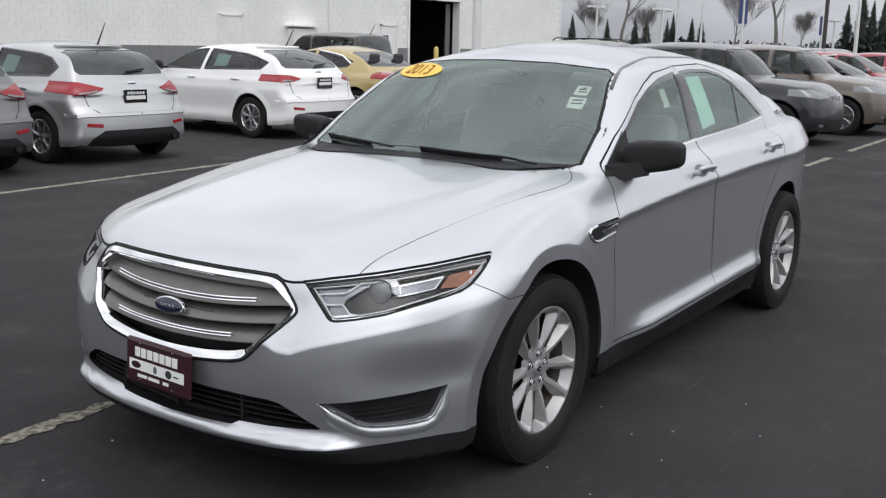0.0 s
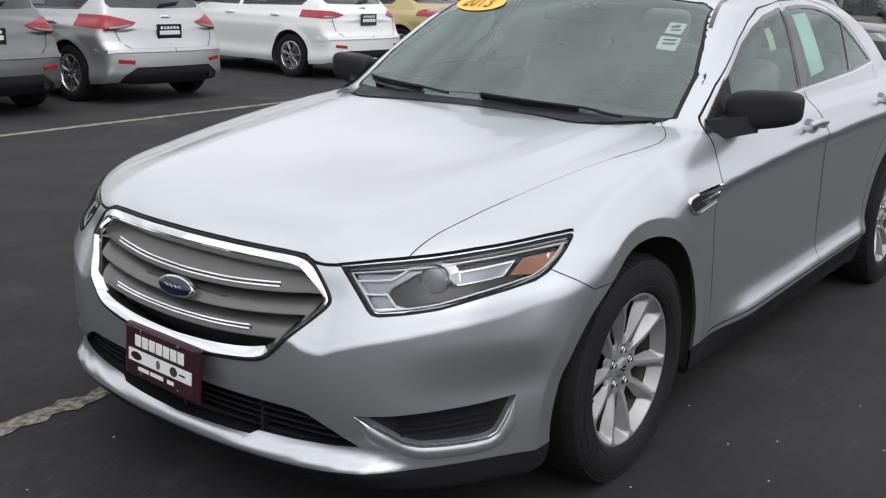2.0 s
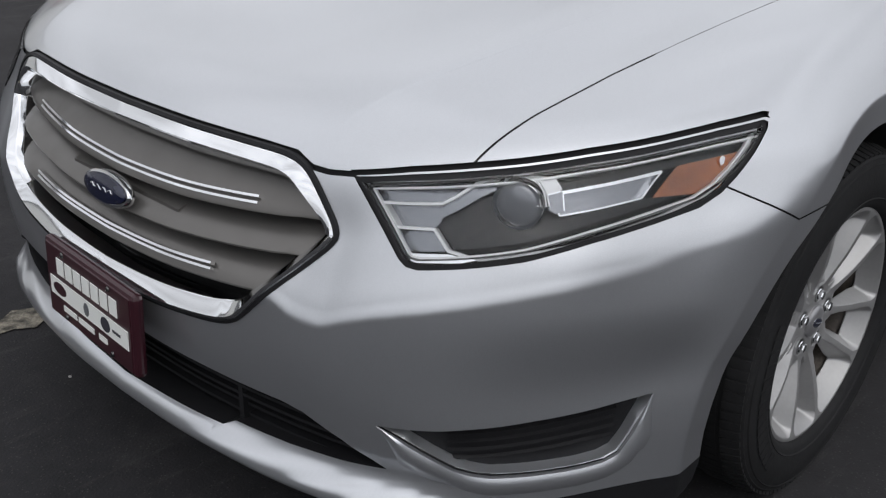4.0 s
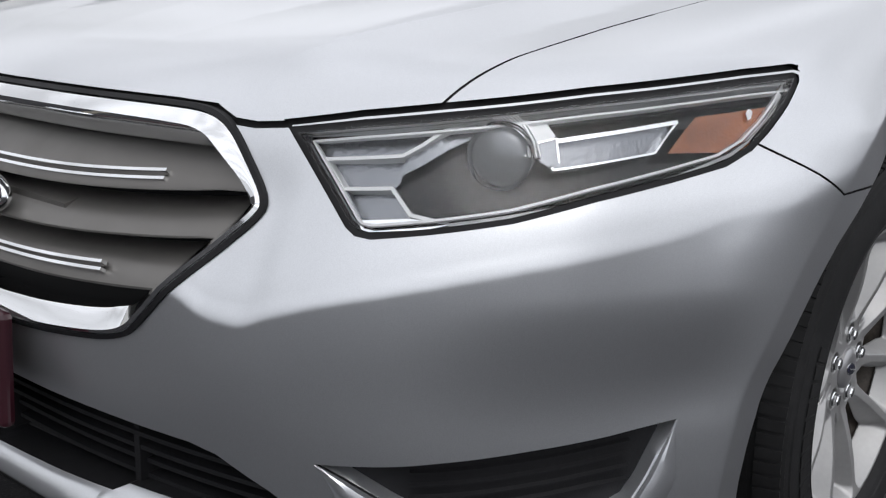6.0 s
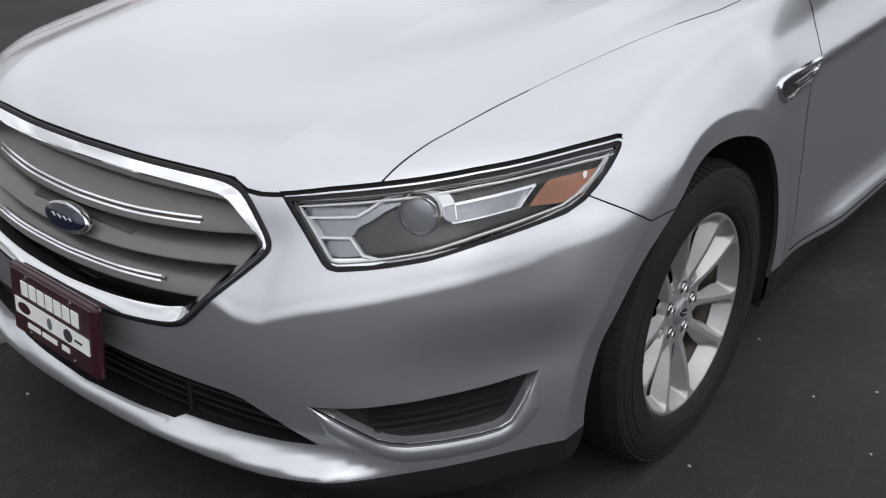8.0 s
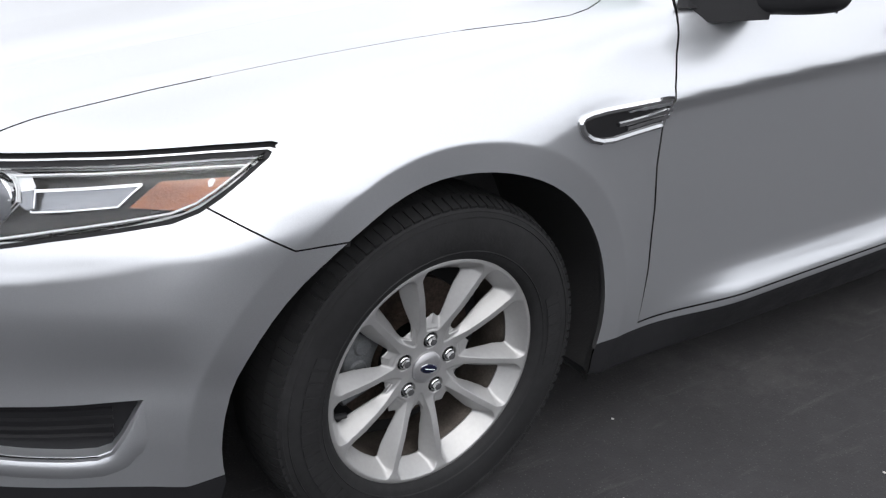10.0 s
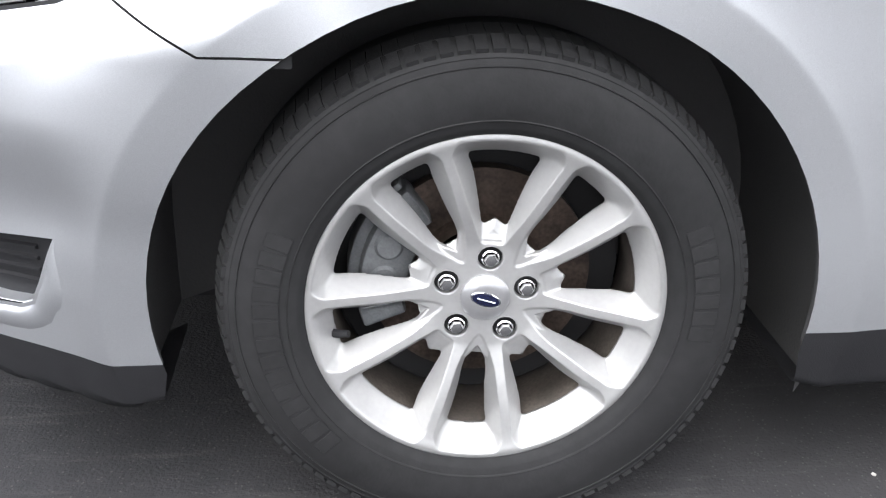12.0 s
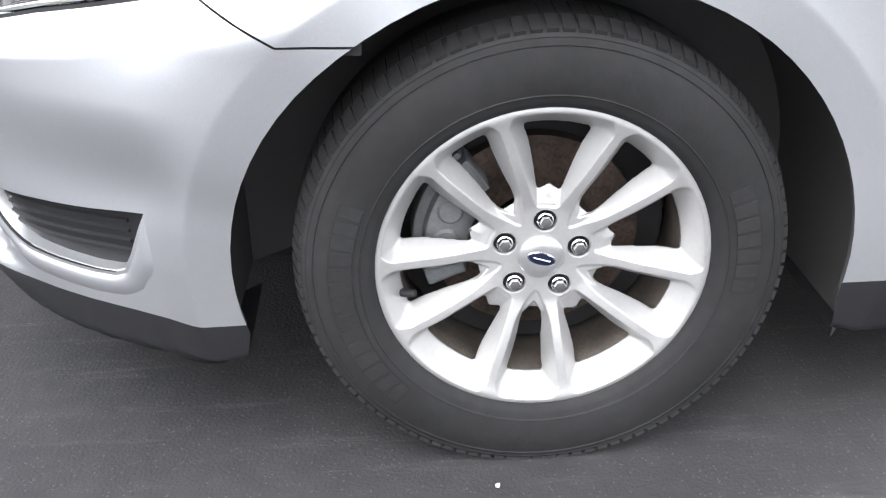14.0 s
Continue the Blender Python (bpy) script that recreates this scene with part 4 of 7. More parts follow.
for z0, z1, d0, d1, strip, zs in ((0.686, 0.750, 1.0, 0.2, 0.345, 0.706), (0.632, 0.674, 1.0, 1.0, 0, 0), (0.570, 0.620, 1.0, 1.0, 0.285, 0.596)):
    bar = louvre(z0, z1, d0, d1, 0.022)
    if strip:
        ys = np.linspace(-strip, strip, 60)
        for off, mat in ((0.0048, CHROME), (-0.0048, CHROME), (0.0, GRILLE_GREY)):
            q, h = on_skin(S, [(y, zs + off + sag(y)) for y in ys], FRONT)
            q[:, 0] -= 0.0215 if mat is CHROME else 0.0235
            part("chrome_strip" if mat is CHROME else "strip_groove", trim_bm(q, np.tile((0.80, 0, 0.60) if mat is CHROME else (1.0, 0, 0.1), (60, 1)), [(-0.0026, -0.008), (-0.0021, 0.001), (0.0021, 0.001), (0.0026, -0.008)], False), mat, bar, smooth=True)


def oval_bm(a, b_, thick, bulge, sides=40, bm=None):
    """An oval button facing +x."""
    bm = bm or bmesh.new()
    rings = []
    for k, x in ((1.0, 0.0), (1.0, thick * 0.6), (0.96, thick), (0.6, thick + bulge * 0.7), (0.0, thick + bulge)):
        if k == 0:
            rings.append([bm.verts.new((x, 0, 0))])
        else:
            rings.append([bm.verts.new((x, a * k * math.cos(i * math.tau / sides), b_ * k * math.sin(i * math.tau / sides))) for i in range(sides)])
    for q, r in zip(rings, rings[1:]):
        for i in range(sides):
            j = (i + 1) % sides
            bm.faces.new((q[i], q[j], r[j], r[i]) if len(r) > 1 else (q[i], q[j], r[0]))
    bmesh.ops.recalc_face_normals(bm, faces=bm.faces)
    return bm


badge = part("badge", oval_bm(0.074, 0.0305, 0.012, 0.004), CHROME, grille, "chrome-rimmed dark blue oval badge", smooth=True)
badge.location, badge.rotation_euler = (0.955, 0, 0.632), (0, radians(-16), 0)
face = part("badge_face", oval_bm(0.066, 0.0245, 0.004, 0.003), BADGE_BLUE, badge, smooth=True)
face.location = (0.0135, 0, 0)
script = part("badge_stroke", tube_bm([(0.0205, -0.035 + 0.07 * i / 12, 0.0035 * math.sin(i * 1.9)) for i in range(13)], 0.0012, 6), CHROME, badge)
part("badge_mount", trim_bm(np.array([(0.922, y, 0.626 - 0.02 * abs(y)) for y in np.linspace(-0.17, 0.17, 13)]), np.tile((1.0, 0, 0.0), (13, 1)), [(-0.022, -0.02), (-0.014, 0.010), (0.014, 0.010), (0.022, -0.02)], False), GRILLE_GREY, grille, smooth=True)

# lower intake with slats, fog recesses with bevelled ledges
I2 = both_halves(INTAKE)
intake = part("lower_intake", wall_bm(I2, FRONT, 0.07), BLACK_PLASTIC, bumper, "black lower intake with thin slats")
part("intake_back", sheet_bm(S, I2, FRONT, -0.065, 0.04), DARK, intake)
for z in (0.290, 0.312, 0.334, 0.356, 0.376):
    half = 0.585 - max(0, (z - 0.303)) * 1.5
    q, _ = on_skin(S, [(y, z) for y in np.linspace(-half, half, 30)], FRONT)
    q[:, 0] -= 0.022
    part("slat", trim_bm(q, np.tile((1.0, 0, 0), (30, 1)), [(-0.004, -0.03), (-0.003, 0.0), (0.003, 0.0), (0.004, -0.03)], False), BLACK_PLASTIC, intake, smooth=True)
for y in (-0.30, 0.0, 0.30):
    q, _ = on_skin(S, [(y, 0.33)], FRONT)
    part("upright", box_bm((0.03, 0.012, 0.115), (q[0][0] - 0.035, y, 0.33)), BLACK_PLASTIC, intake)
LEDGE = FOG[:12]
for sign in (1, -1):
    m = np.array((1, sign, 1))
    b = wall_bm(FOG, CORNER, 0.045, way=(0.94, 0.34, 0))
    for v in b.verts:
        v.co.y *= sign
    pocket = part("fog_pocket", b, BLACK_PLASTIC, bumper, "black fog lamp blank")
    b = sheet_bm(S, FOG, CORNER, -0.024, 0.02)
    for v in b.verts:
        v.co.y *= sign
    bmesh.ops.recalc_face_normals(b, faces=b.faces)
    part("blank_panel", b, BLACK_PLASTIC, pocket, smooth=True)
    for zz in (0.338, 0.355, 0.372, 0.389):
        path = [(w, zz + 0.06 * (w + 0.05)) for w in np.linspace(-0.10, 0.175, 14)]
        q, h = on_skin(S, path, CORNER, lift=-0.019)
        part("rib", trim_bm(q * m, h * m, [(-0.004, -0.006), (-0.0015, 0), (0.0015, 0), (0.004, -0.006)], False), BLACK_PLASTIC, pocket, smooth=True)
    q, h = on_skin(S, resample(LEDGE, 0.012, False), CORNER)
    taper = np.clip(np.arange(len(q)) / 5, 0.15, 1) * np.clip((len(q) - 1 - np.arange(len(q))) / 6, 0.1, 1)
    b = bmesh.new()
    rings = []
    for i in range(len(q)):
        t = Vector(q[min(i + 1, len(q) - 1)] - q[max(i - 1, 0)]).normalized()
        up = Vector(h[i])
        side = up.cross(t).normalized()
        if side.z < 0 and i < 12:
            side = -side
        ring = []
        for u, v in ((-0.052, -0.005), (-0.036, 0.002), (-0.023, 0.0052), (-0.011, 0.0040), (0.000, -0.005), (0.003, -0.030)):
            ring.append(b.verts.new(Vector(q[i]) + side * u * (taper[i] if u < 0 else 1) + up * v * (taper[i] if v > 0 else 1)))
        rings.append(ring)
    for r0, r1 in zip(rings, rings[1:]):
        for k in range(5):
            b.faces.new((r0[k], r1[k], r1[k + 1], r0[k + 1]))
    for v in b.verts:
        v.co.y *= sign
    bmesh.ops.recalc_face_normals(b, faces=b.faces)
    part("fog_bezel", b, SILVER, pocket, "silver bevelled ledge", smooth=True)

# headlights
INNER = grow(HEADLIGHT, -0.012)
lens_v, lens_f, lens_n = pick("lens")
gas_v, gas_f, gas_n = pick("gasket")
for sign in (1, -1):
    m = np.array((1, sign, 1))
    fl = (lambda fs: fs) if sign > 0 else (lambda fs: [fc[::-1] for fc in fs])
    lamp = mesh_ob("headlight", (gas_v - gas_n * 0.004) * m, fl(gas_f), BLACK_PLASTIC, car, gas_n * m, label="long clear headlight with amber corner")
    lens = mesh_ob("lens", (lens_v + lens_n * 0.001) * m, fl(lens_f), LENS, lamp, lens_n * m)
    lens.visible_shadow = False
    b = wall_bm(INNER, CORNER, 0.07, way=(0.9, 0.43, 0.05))
    for v in b.verts:
        v.co.y *= sign
    part("housing", b, LAMP_DARK, lamp, smooth=True)
    b = sheet_bm(S, INNER, CORNER, -0.040, 0.02)
    for v in b.verts:
        v.co.y *= sign
    bmesh.ops.recalc_face_normals(b, faces=b.faces)
    part("bowl", b, LAMP_DARK, lamp, smooth=True)

    def strip(path, lift, width, height, mat, name, closed=False):
        q, h = on_skin(S, resample(path, 0.01, closed), CORNER, lift=lift)
        sec = [(-width / 2, -height), (-width / 2 * 0.8, 0), (width / 2 * 0.8, 0), (width / 2, -height)]
        return part(name, trim_bm(q * m, h * m, sec, closed), mat, lamp, smooth=True)

    def plate(poly, lift, mat, name, label=""):
        b = sheet_bm(S, poly, CORNER, lift, 0.014)
        for v in b.verts:
            v.co.y *= sign
        bmesh.ops.recalc_face_normals(b, faces=b.faces)
        return part(name, b, mat, lamp, label, smooth=True)

    # thin white line just inside the outline
    strip(grow(HEADLIGHT, -0.0155), -0.007, 0.0036, 0.008, GUIDE_SHINE, "rim_light", True)
    # light guide round the rim, cell frames, amber corner, side bar
    strip([(-0.221, 0.765), (-0.06, 0.787), (0.071, 0.802), (0.216, 0.815), (0.366, 0.827)], -0.008, 0.0055, 0.012, GUIDE_SHINE, "light_guide")
    strip([(0.366, 0.827), (0.342, 0.796), (0.300, 0.760), (0.278, 0.748), (0.207, 0.728), (0.066, 0.700), (-0.062, 0.680)], -0.010, 0.0045, 0.010, GUIDE_SHINE, "light_guide")
    strip([(-0.06, 0.778), (0.071, 0.793), (0.216, 0.806), (0.352, 0.817)], -0.014, 0.005, 0.010, LAMP_GREY, "light_guide")
    plate([(-0.226, 0.763), (-0.070, 0.784), (-0.088, 0.762), (-0.112, 0.748), (-0.200, 0.738)], -0.030, LAMP_GREY, "reflector_cell")
    plate([(-0.197, 0.735), (-0.112, 0.746), (-0.118, 0.724), (-0.131, 0.713), (-0.180, 0.708)], -0.032, LAMP_GREY, "reflector_cell")
    plate([(-0.177, 0.705), (-0.124, 0.712), (-0.104, 0.688), (-0.160, 0.680)], -0.030, LAMP_GREY, "reflector_cell")
    strip([(-0.200, 0.738), (-0.112, 0.748), (-0.090, 0.760), (-0.062, 0.779), (-0.03, 0.788)], -0.012, 0.005, 0.02, GUIDE_SHINE, "cell_frame")
    strip([(-0.200, 0.738), (-0.179, 0.709), (-0.124, 0.714), (-0.104, 0.688), (-0.062, 0.681)], -0.012, 0.0055, 0.02, GUIDE_SHINE, "cell_frame")
    strip([(-0.226, 0.765), (-0.200, 0.738)], -0.014, 0.006, 0.02, LAMP_GREY, "cell_frame")
    strip([(-0.179, 0.709), (-0.161, 0.680)], -0.014, 0.006, 0.02, LAMP_GREY, "cell_frame")
    plate([(-0.162, 0.678), (-0.104, 0.684), (-0.062, 0.680), (-0.085, 0.674), (-0.150, 0.667), (-0.158, 0.669)], -0.010, CHROME, "foot_reflector")
    plate([(0.199, 0.753), (0.238, 0.793), (0.338, 0.803), (0.308, 0.757), (0.290, 0.752)], -0.016, AMBER, "amber_reflector", "amber corner reflector")
    plate([(0.042, 0.766), (0.213, 0.786), (0.183, 0.754), (0.058, 0.739)], -0.026, LAMP_GREY, "side_reflector")
    strip([(0.030, 0.764), (0.213, 0.787)], -0.014, 0.006, 0.014, CHROME, "bar_frame")
    strip([(0.213, 0.787), (0.183, 0.754), (0.058, 0.739), (0.042, 0.764)], -0.016, 0.003, 0.012, CHROME, "bar_frame")
    plate([(0.010, 0.793), (0.050, 0.789), (0.061, 0.773), (0.050, 0.765), (0.034, 0.757), (0.026, 0.776)], -0.013, GUIDE_SHINE, "side_mirror", "pale reflector beside the projector")
    plate([(0.038, 0.765), (0.061, 0.770), (0.063, 0.745), (0.052, 0.741), (0.041, 0.746)], -0.012, LAMP_GREY, "marker_bulb_cap")
    strip([(0.038, 0.765), (0.061, 0.770), (0.063, 0.745)], -0.010, 0.0025, 0.004, CHROME, "cap_rim")
    plate([(-0.118, 0.728), (-0.108, 0.751), (-0.052, 0.780), (-0.028, 0.786), (-0.034, 0.772), (-0.060, 0.760), (-0.090, 0.742)], -0.022, LAMP_GREY, "reflector_wedge")
    # small white dot painted in for a bulb's reflection
    plate([(0.304, 0.795), (0.309, 0.800), (0.314, 0.797), (0.311, 0.788), (0.306, 0.786)], -0.012, GUIDE_SHINE, "marker_bulb")
    # projector
    q, h = on_skin(S, [(-0.001, 0.755)], CORNER, lift=-0.026)
    way = Vector((0.93, 0.36 * sign, 0.0)).normalized()
    turn = Vector((0, 1, 0)).rotation_difference(way).to_matrix().to_4x4()
    spot = Matrix.Translation(Vector(q[0] * m)) @ turn
    ob = part("projector_ring", lathe_bm([(0.040, -0.03), (0.040, 0.004), (0.037, 0.008), (0.0345, 0.004), (0.034, -0.02)], 40), CHROME, lamp, smooth=True)
    ob.matrix_world = spot
    ob = part("projector_lens", lathe_bm([(0.034, -0.01)] + [(0.034 * math.cos(radians(a)), 0.016 * math.sin(radians(a))) for a in range(0, 90, 12)] + [(0.0, 0.016)], 36), material("lens_glass", (0.20, 0.21, 0.23), 0.04, 0.2, coat=1.0), lamp, smooth=True)
    ob.matrix_world = spot
    # ribs over the projector, their glint put into a white colour
    for k in range(8):
        u = -0.014 + 0.0042 * k
        strip([(u, 0.794), (u + 0.013, 0.783), (u + 0.022, 0.768), (u + 0.026, 0.750)], -0.007, 0.0023, 0.004, GUIDE_SHINE, "lens_rib")

# side vents behind the front wheels
VENT = [(-0.266, 0.827), (-0.270, 0.815), (-0.280, 0.804), (-0.300, 0.793), (-0.330, 0.785), (-0.365, 0.783), (-0.512, 0.795), (-0.514, 0.848), (-0.42, 0.844), (-0.33, 0.840), (-0.290, 0.836), (-0.272, 0.832)]
for sign in (1, -1):
    m = np.array((1, sign, 1))
    q, h = on_skin(S, resample(VENT, 0.012), SIDE)
    vent = part("side_vent", trim_bm(q * m, h * m, [(0.004, -0.004), (0.003, 0.005), (-0.003, 0.007), (-0.009, 0.003), (-0.010, -0.004)] if sign > 0 else [(-0.004, -0.004), (-0.003, 0.005), (0.003, 0.007), (0.009, 0.003), (0.010, -0.004)]), CHROME, car, "chrome-framed side vent", smooth=True)
    b = sheet_bm(S, VENT, SIDE, 0.0015, 0.02)
    for v in b.verts:
        v.co.y *= sign
    bmesh.ops.recalc_face_normals(b, faces=b.faces)
    part("vent_insert", b, TRIM_BLACK, vent, smooth=True)
    for path in ([(-0.37, 0.812), (-0.45, 0.818), (-0.525, 0.828)], [(-0.40, 0.800), (-0.46, 0.806), (-0.525, 0.812)]):
        q, h = on_skin(S, resample(path, 0.01, False), SIDE, lift=0.006)
        part("vent_bar", trim_bm(q * m, h * m, [(-0.005, -0.006), (-0.004, 0), (0.004, 0), (0.005, -0.006)], False), CHROME, vent, smooth=True)

# window surrounds, bright belt line, roof ditch, sill
for outline in (FRONT_WINDOW, REAR_WINDOW):
    line_part("window_frame", outline, SIDE, 0.003, 0.026, 0.012, TRIM_BLACK, car, closed=True, spacing=0.03)
sheet_part("b_pillar", [(-1.652, 1.392), (-1.725, 1.394), (-1.657, 1.092), (-1.585, 1.088)], SIDE, 0.004, TRIM_BLACK, car, "gloss black pillar between the side windows")
line_part("belt_trim", [(-0.68, 1.026), (-1.06, 1.053), (-1.66, 1.083), (-2.40, 1.112), (-2.80, 1.136)], SIDE, 0.006, 0.014, 0.012, CHROME, car, "bright belt moulding", spacing=0.03)
line_part("window_divider", [(-2.32, 1.115), (-2.42, 1.335)], SIDE, 0.004, 0.022, 0.012, TRIM_BLACK, car)
line_part("roof_ditch", [(-1.02, 0.640), (-1.25, 0.575), (-1.6, 0.535), (-2.2, 0.525), (-2.6, 0.545)], ABOVE, 0.002, 0.020, 0.008, TRIM_BLACK, car, spacing=0.03)
FRIT = both_halves(SCREEN)
q, h = on_skin(S, resample(FRIT, 0.03), FRONT)
part("frit_band", trim_bm(q, h, [(0.010, -0.001), (0.008, 0.001), (-0.034, -0.002), (-0.036, -0.003)]), DARK, windshield, "black edge band of the glass", smooth=True)

# wipers and cowl
part("cowl", sheet_bm(S, both_halves([(-0.05, 1.030), (0.50, 1.022), (0.70, 1.028), (0.70, 1.036), (0.45, 1.038), (-0.05, 1.047)]), FRONT, 0.004, 0.04), BLACK_PLASTIC, car, "black plastic cowl at the foot of the windshield", smooth=True)
for pivot, tip, elbow in (((0.60, 1.026), (0.02, 1.056), (0.42, 1.040)), ((-0.12, 1.046), (-0.64, 1.062), (-0.28, 1.055))):
    q, h = on_skin(S, resample([pivot, elbow, tip], 0.03, False), FRONT, lift=0.020)
    wiper = part("wiper", tube_bm([tuple(v) for v in q], 0.0055, 6), BLACK_PLASTIC, car, smooth=True)
    q, h = on_skin(S, resample([elbow, tip], 0.03, False), FRONT, lift=0.010)
    part("wiper_blade", trim_bm(q, h, [(-0.006, -0.008), (-0.003, 0.006), (0.003, 0.006), (0.006, -0.008)], False), TRIM_BLACK, wiper)

# door mirrors and handles
for sign in (1, -1):
    b = bmesh.new()
    bmesh.ops.create_uvsphere(b, u_segments=28, v_segments=18, radius=1.0)
    for v in b.verts:
        e = [math.copysign(abs(c) ** 0.45, c) for c in v.co]
        x, y, z = e
        v.co = (-0.820 + 0.075 * x * (1.0 if x > 0 else 0.45) - 0.02 * y, sign * (0.955 + 0.122 * y), 1.074 + 0.066 * z * (1 - 0.14 * y) + 0.014 * y)
    if sign < 0:
        bmesh.ops.reverse_faces(b, faces=b.faces)
    mirror = part("door_mirror", b, BLACK_PLASTIC, car, "matt black door mirror", smooth=True)
    part("mirror_foot", trim_bm(np.array([(-0.665, sign * 0.795, 1.006), (-0.720, sign * 0.84, 1.010), (-0.800, sign * 0.92, 1.030)]), np.tile((0, 0, 1.0), (3, 1)), [(-0.055, -0.030), (-0.045, 0.034), (0.040, 0.034), (0.052, -0.030)], False), BLACK_PLASTIC, mirror, smooth=True)
    part("mirror_sail", sheet_bm(S, [(-0.600, 1.000), (-0.70, 1.000), (-0.86, 1.045), (-0.885, 1.175), (-0.76, 1.100)], SIDE, 0.008, 0.03), BLACK_PLASTIC, mirror)
    if sign < 0:
        sail = mirror.children[-1]
        for v in sail.data.vertices:
            v.co.y *= -1
    b = box_bm((0.006, 0.19, 0.095), (-0.857, sign * 0.955, 1.075), 0.002)
    part("mirror_glass", b, CHROME, mirror)
    for (x, z), door in (((-1.47, 0.952), front_doors), ((-2.54, 0.985), rear_doors)):
        owner = door[0 if sign > 0 else 1]
        q, h = on_skin(S, [(x + 0.10 * k, z - 0.004 * k * k) for k in np.linspace(-1, 1, 9)], SIDE, lift=0.034)
        handle = part("handle", tube_bm([tuple(v * (1, sign, 1)) for v in q], [0.010, 0.013, 0.0145, 0.015, 0.015, 0.015, 0.0145, 0.013, 0.010], 10), SILVER, owner, "body-coloured pull handle", smooth=True)
        for k in (-0.8, 0.8):
            q0, _ = on_skin(S, [(x + 0.10 * k, z)], SIDE)
            part("handle_mount", box_bm((0.03, 0.05, 0.022), (q0[0][0], sign * (q0[0][1] + 0.012), z), 0.006), SILVER, handle)
        q0, _ = on_skin(S, [(x, z)], SIDE)
        # flat grey oval on the skin stands in for the shaded hollow
        cup = sheet_bm(S, [(x + 0.065 * math.cos(a), z + 0.028 * math.sin(a)) for a in np.linspace(0, math.tau, 20, endpoint=False)], SIDE, 0.001, 0.015)
        for v in cup.verts:
            v.co.y *= sign
        bmesh.ops.recalc_face_normals(cup, faces=cup.faces)
        part("handle_cup", cup, CAST, handle, smooth=True)

# dealer plate with its frame; what is written on it stands as bars
plate_at = Matrix.Translation((1.016, -0.002, 0.428)) @ Euler((0, radians(-3), radians(-3))).to_matrix().to_4x4()
holder = part("plate_frame", box_bm((0.022, 0.340, 0.158), (0, 0, 0), 0.009), MAROON, car, "maroon dealer plate in a maroon frame")
holder.matrix_world = plate_at
part("dealer_plate", box_bm((0.006, 0.318, 0.142), (0.010, 0, 0), 0.002), MAROON, holder)
part("logo_band", box_bm((0.002, 0.295, 0.036), (0.0145, 0.004, -0.010)), PAPER, holder)
for k in range(7):
    part("letter_bar", box_bm((0.002, 0.028, 0.033), (0.0145, -0.098 + 0.0335 * k, 0.036), 0.0008), PAPER, holder)
for y, a, b_, mat in ((-0.105, 0.026, 0.012, MAROON), (0.0, 0.010, 0.013, CAST), (0.072, 0.017, 0.014, INK)):
    o = part("logo_oval", oval_bm(a, b_, 0.0008, 0.0004, 24), mat, holder)
    o.location = (0.0156, y, -0.010)
part("word_bar", box_bm((0.0012, 0.028, 0.005), (0.0158, 0.112, -0.011)), INK, holder)
for k, wd in enumerate((0.052, 0.060, 0.030)):
    part("address_bar", box_bm((0.0015, wd, 0.011), (0.0142, -0.072 + 0.064 * k, -0.046)), PAPER, holder)
for y, z in ((-0.088, -0.062), (0.088, -0.062), (-0.088, 0.064), (0.088, 0.064)):
    o = part("screw", lathe_bm([(0.0, 0.004), (0.004, 0.003), (0.0055, 0.0)], 12), TRIM_BLACK, holder)
    o.matrix_parent_inverse.identity()
    o.location, o.rotation_euler = (0.0135, y, z), (0, 0, radians(-90))

# stickers on and inside the glass
def glass_sheet(name, outline, axes, mat, lift=-0.004, label="", kind=""):
    b = sheet_bm(S, outline, axes, lift, 0.03)
    return part(name, b, mat, car, label, smooth=True)


glass_sheet("sticker", [(0.494, 1.350), (0.555, 1.346), (0.560, 1.308), (0.500, 1.312)], FRONT, PAPER, -0.005, "small white windshield sticker")
glass_sheet("sticker", [(0.497, 1.302), (0.572, 1.297), (0.580, 1.252), (0.510, 1.258)], FRONT, PAPER, -0.005, "small white windshield sticker")
for y0, z0, w_, h_ in ((0.510, 1.330, 0.03, 0.006), (0.515, 1.320, 0.035, 0.005), (0.515, 1.285, 0.045, 0.006), (0.520, 1.272, 0.045, 0.006), (0.520, 1.337, 0.02, 0.004)):
    glass_sheet("print_bar", [(y0, z0), (y0 + w_, z0), (y0 + w_, z0 + h_), (y0, z0 + h_)], FRONT, INK, -0.0035)
glass_sheet("price_sheet", [(-1.79, 1.380), (-1.985, 1.390), (-1.990, 1.145), (-1.79, 1.125)], SIDE, MINT, -0.012, "pale mint price sheet behind the glass")
glass_sheet("paper_sheet", [(-1.40, 1.33), (-1.47, 1.335), (-1.47, 1.25), (-1.40, 1.245)], SIDE, PAPER, -0.012)
OVAL = [(-0.425 + 0.16 * math.cos(a), 1.382 + 0.034 * math.sin(a)) for a in np.linspace(0, math.tau, 36, endpoint=False)]
glass_sheet("year_sticker", OVAL, FRONT, YELLOW, 0.004, "yellow oval sticker with the year in brown")
font = bpy.data.curves.new("year", "FONT")
font.body, font.size, font.align_x, font.align_y = "2013", 0.072, "CENTER", "CENTER"
font.extrude = 0.0006
txt = new("year_numbers", font)
me = bpy.data.meshes.new_from_object(txt)
bpy.data.objects.remove(txt)
tm = bmesh.new()
tm.from_mesh(me)
flat = [(-0.425 + v.co.x * 1.35, 1.382 + v.co.y * 0.85) for v in tm.verts]
q, h = on_skin(S, flat, FRONT, lift=0.006)
for v, a in zip(tm.verts, q):
    v.co = a
